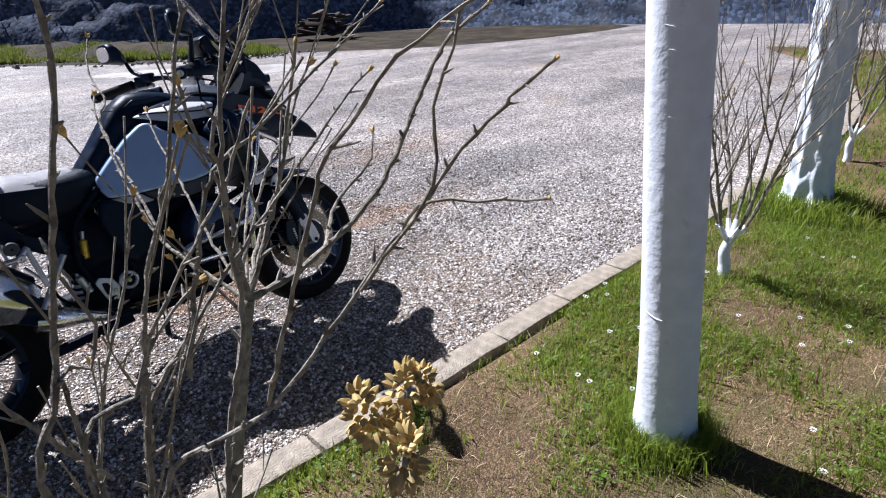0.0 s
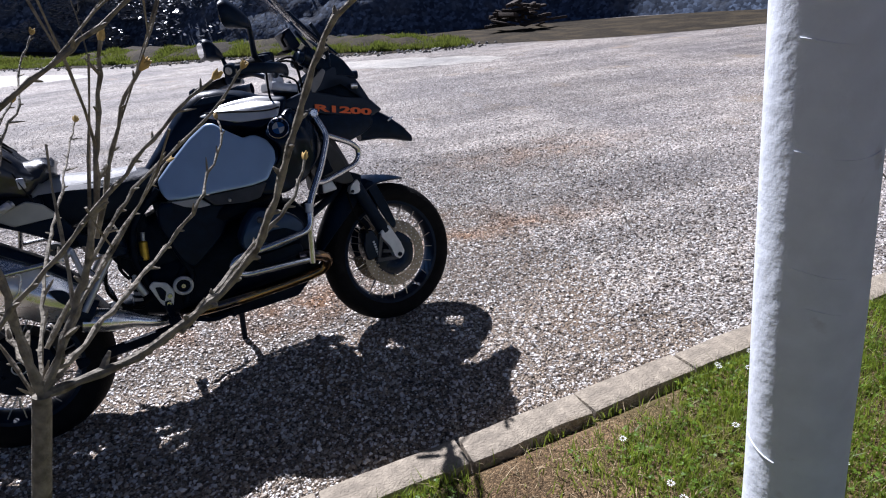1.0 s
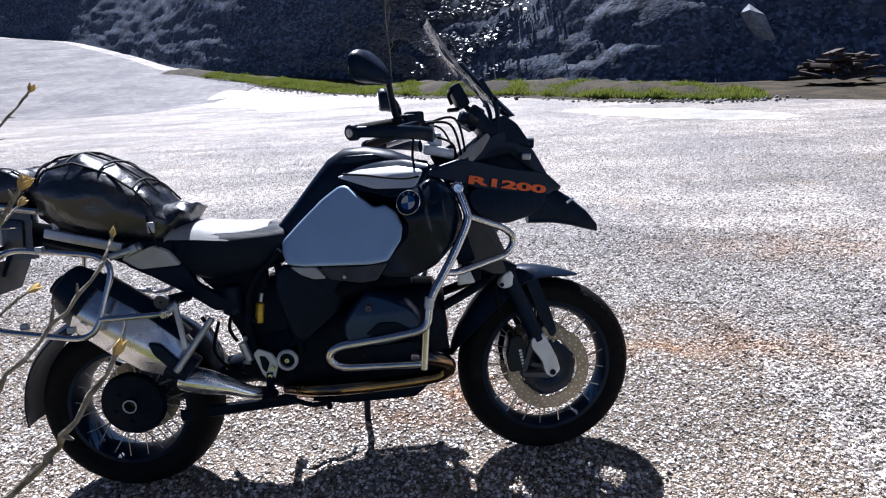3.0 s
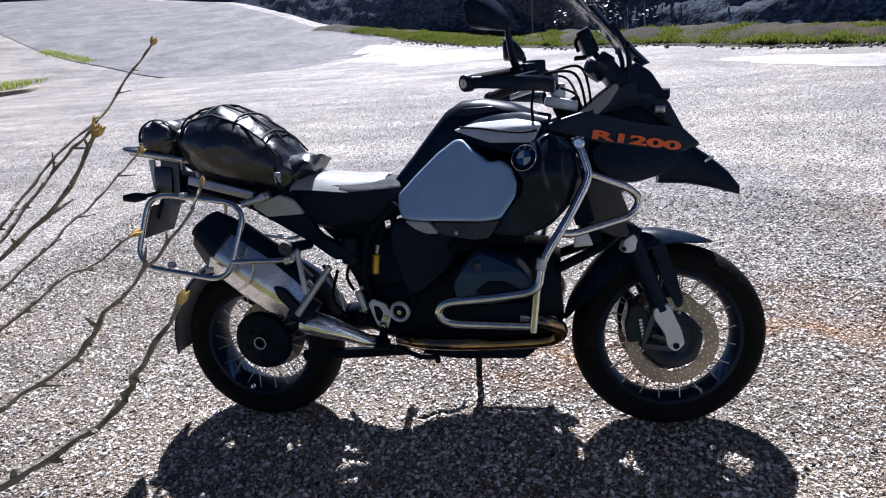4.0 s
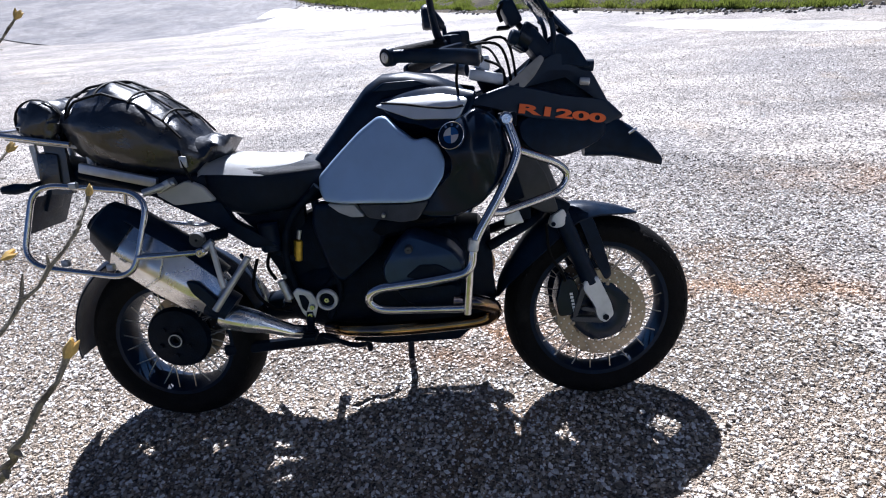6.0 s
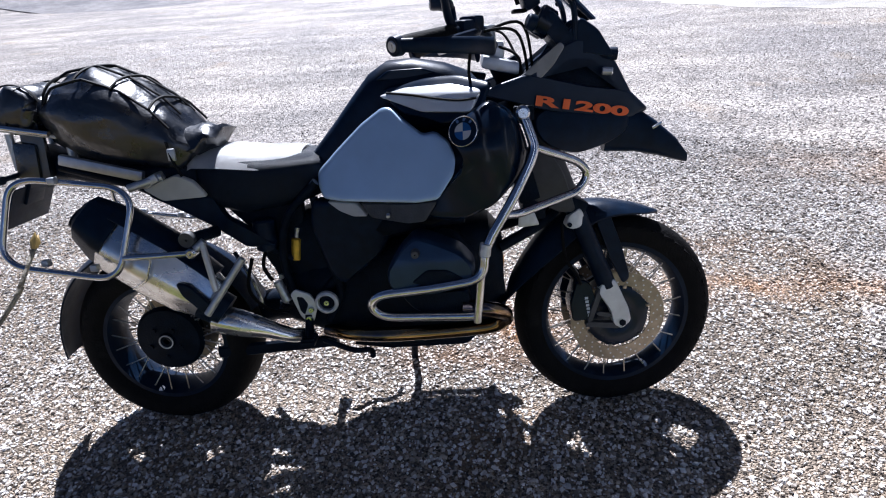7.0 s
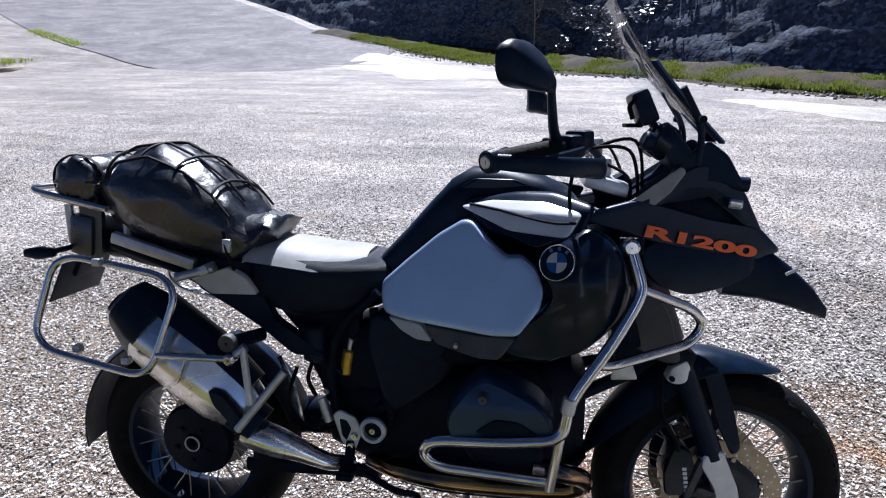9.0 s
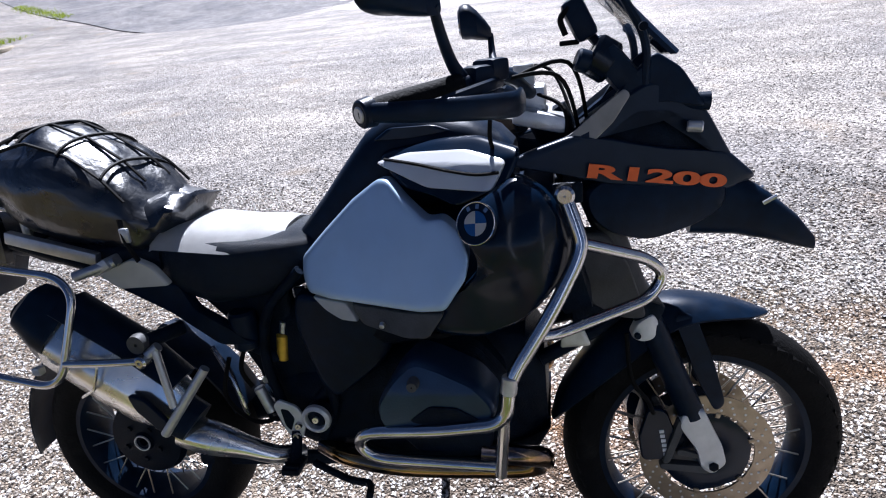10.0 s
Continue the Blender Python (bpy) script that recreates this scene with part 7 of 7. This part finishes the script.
def build_far_things():
    rng = random.Random(21)
    spots = []
    for i in range(700):
        p = BANK[rng.randrange(10, len(BANK) - 1)]
        q = p + Vector((rng.uniform(-0.7, 0.7), rng.uniform(-0.9, -0.1), 0))
        spots.append(((q.x, q.y, rise(q.x, q.y) + 0.01), rng.uniform(0.02, 0.07)))
    rocks("rubble", spots, M_RUBBLE, "stony rubble along the edge of the yard", "stones", "stuff", 3)
    # loose wet slates on the slope
    vs, fs = [], []
    for i in range(9000):
        u = rng.uniform(0.08, 1.0) ** 1.2 * 4.2
        x = rng.gauss(-3.4 + 0.5 * u, 1.7)
        k = min(range(len(BASE)), key=lambda q: abs(BASE[q].x - x))
        d = BASE[k + 1] - BASE[k - 1]
        nrm = Vector((-d.y, d.x, 0)).normalized()
        c = Vector((x, BASE[k].y, rise(BASE[k].x, BASE[k].y))) + nrm * (u * 0.70 - 0.22) + Vector((0, 0, u + rng.uniform(-0.05, 0.3)))
        if noise.noise((c.x * 0.8, c.z * 1.4, 3)) < -0.08:
            continue
        s = rng.uniform(0.03, 0.10)
        m = Matrix.Translation(c) @ Matrix.Rotation(rng.gauss(0.40, 0.25), 4, "X") @ Matrix.Rotation(rng.gauss(0, 0.25), 4, "Y") @ Matrix.Rotation(rng.uniform(0, 6.28), 4, "Z")
        o = len(vs)
        for z in (-0.12, 0.12):
            for a in (0.2, 1.3, 2.4, 3.5, 5.0):
                vs.append(m @ Vector((s * math.cos(a) * 1.4, s * math.sin(a) * 0.7, s * z)))
        fs += [(o + 5, o + 6, o + 7, o + 8, o + 9)] + [(o + q, o + (q + 1) % 5, o + 5 + (q + 1) % 5, o + 5 + q) for q in range(5)]
    tagged(raw("scree", vs, fs, M_WET), "glinting wet slates scattered over the slope", "rocks", kind="stuff")
    rocks("boulder", [((10.0, 18.75, 1.65), 0.66)], M_ROCK, "pale square boulder at the foot of the slope", "rock", "", 8)
    # heap of old timber and brush
    heap = new("timber_heap")
    heap.location = (10.7, 15.1, 0.0)
    heap.scale = (1.5, 1.5, 1.5)
    tagged(heap, "dark heap of old timber and brush on the verge", "timber pile")
    for i in range(34):
        a = rng.uniform(0, 3.14)
        zc = rng.uniform(0.04, 0.55)
        spread_r = 0.75 * (1 - zc / 0.75)
        c = Vector((rng.uniform(-1, 1) * spread_r, rng.uniform(-0.6, 0.6) * spread_r, zc))
        part("plank", box(c, (rng.uniform(0.35, 1.0) * (1 - zc * 0.6), rng.uniform(0.05, 0.16), rng.uniform(0.03, 0.07)), 0.006, None, Euler((rng.uniform(-0.2, 0.2), rng.uniform(-0.25, 0.25), a)).to_matrix().to_4x4()), M_TIMBER, heap)
    # thin sapling in front of the slope
    pole = new("sapling")
    pole.location = (-2.7, 24.9, 0.15)
    pole.scale = (1.5, 1.5, 1.5)
    tagged(pole, "thin bare sapling at the foot of the slope", "tree")
    part("stem", tube(curve([(0, 0, -0.05), (0.02, 0, 0.8), (-0.02, 0.02, 1.8), (0.03, 0, 3.0), (0.0, 0.0, 4.2)], 6), [0.022 - 0.0006 * i for i in range(25)], 8), M_BARK, pole)
    bm, buds = bmesh.new(), []
    for z in (0.9, 1.5, 2.2, 2.8, 3.4):
        twig(bm, buds, rng, Vector((0, 0, z)), Vector((rng.uniform(-1, 1), rng.uniform(-0.5, 0.5), 0.8)).normalized(), 0.7, 0.009, 1)
    tagged(part("twig", bm, M_BARK, pole), kind="stuff")
    # planted island at the far side of the road
    patch("planted_island", [(-21.4, 16.4), (-24.0, 19.0), (-28.0, 22.0), (-33, 23.5), (-36, 20.0), (-32, 15.5), (-25, 14.2)], 0.16, M_SOIL, "planted island with low kerb across the road", 0.02)
    ring = curve([(x, y, 0.08) for x, y in ((-21.3, 16.35), (-24.0, 19.1), (-28.0, 22.1), (-33, 23.6), (-36.1, 20.0), (-32, 15.4), (-25, 14.1))], 8, closed=True)
    tagged(part("island_kerb", tube(ring, 0.13, 8, closed=True), M_KERB), "low concrete kerb round the island", "kerb", kind="structure")
    tufts("island_grass", 5000, lambda r, c: np.stack([r.uniform(-32, -22.4, c), 18.2 + r.normal(0, 1.0, c)], 1), lambda x, y: 0.16, 0.12, 0.36, 0.02, M_BLADE, "grass on the planted island", 0.8, 14)
    tufts("road_edge_grass", 1200, lambda r, c: (lambda k: np.stack([-30.0 + 6.5 * k + r.normal(0, 0.2, c), 25.2 - 3.3 * k + r.normal(0, 0.2, c)], 1))(r.uniform(size=c)), rise, 0.06, 0.16, 0.014, M_BLADE, "grass tufts at the road edge", 0.9, 15)


M_WET = material("wet glinting slate", (0.17, 0.18, 0.205), 0.24, vary=0.3, scale=6, bump=0.5, bump_scale=14)
build_far_things()

# ---- loose gravel ----


def gravel(name, count, x0, x1, y0, y1, smin, smax, seed, label, keep=None, plain=False):
    rng = np.random.default_rng(seed)
    x, y = rng.uniform(x0, x1, count), rng.uniform(y0, y1, count)
    ok = y > np.array([kerb_y(a) for a in x]) + 0.01
    if keep:
        ok &= np.array([keep(a, b, r) for a, b, r in zip(x, y, rng.uniform(size=count))])
    x, y = x[ok], y[ok]
    n = len(x)
    ring = [(1, 0.1), (0.05, 0.9), (-0.95, -0.1), (0.0, -0.95)]
    base = np.array([(p, q, -0.1) for p, q in ring] + [(p * 0.66, q * 0.66, 0.9) for p, q in ring])
    tri = [(k, (k + 1) % 4, 4 + (k + 1) % 4) for k in range(4)] + [(k, 4 + (k + 1) % 4, 4 + k) for k in range(4)] + [(4, 5, 6), (4, 6, 7)]
    if plain:
        base = np.array([(p, q, -0.1) for p, q in ring] + [(0.1, 0.1, 0.9)])
        tri = [(k, (k + 1) % 4, 4) for k in range(4)]
    m = len(base)
    s = smin + (smax - smin) * rng.uniform(size=n) ** 2.2
    a = rng.uniform(0, 2 * math.pi, n)
    sx, sy, sz = s * rng.uniform(0.7, 1.3, n), s * rng.uniform(0.6, 1.1, n), s * rng.uniform(0.5, 1.0, n)
    v = np.repeat(base[None], n, 0) + rng.normal(0, 0.15, (n, m, 3))
    vx, vy, vz = v[:, :, 0] * sx[:, None], v[:, :, 1] * sy[:, None], v[:, :, 2] * sz[:, None]
    c, d = np.cos(a)[:, None], np.sin(a)[:, None]
    gz = np.array([yard_z(p, q) for p, q in zip(x, y)])
    out = np.stack([x[:, None] + vx * c - vy * d, y[:, None] + vx * d + vy * c, gz[:, None] + vz + 0.0006], 2).reshape(-1, 3)
    faces = (np.array(tri)[None] + m * np.arange(n)[:, None, None]).reshape(-1, 3)
    me = bpy.data.meshes.new(name)
    me.from_pydata(out.tolist(), [], faces.tolist())
    me.materials.append(M_STONE)
    return tagged(new(name, me), label, "gravel", kind="stuff")


gravel("gravel", 225000, -2.9, 4.5, -1.1, 2.9, 0.0045, 0.0115, 1, "loose grey and tan gravel chips round the motorcycle", lambda x, y, r: r < min((4.5 - x) / 1.6, (2.9 - y) / 1.4))
gravel("gravel", 150000, -8.0, 8.5, 1.6, 9.5, 0.0045, 0.0115, 2, "loose gravel chips farther out in the yard", lambda x, y, r: r < (1.0 - 0.1 * (y - 2.2)) * min(1.0, (y - 1.6) / 0.8), True)
gravel("gravel", 32000, 3.4, 8.5, -0.9, 2.0, 0.005, 0.012, 3, "loose gravel chips along the kerb farther on", lambda x, y, r: r < (x - 3.4) / 1.0, True)
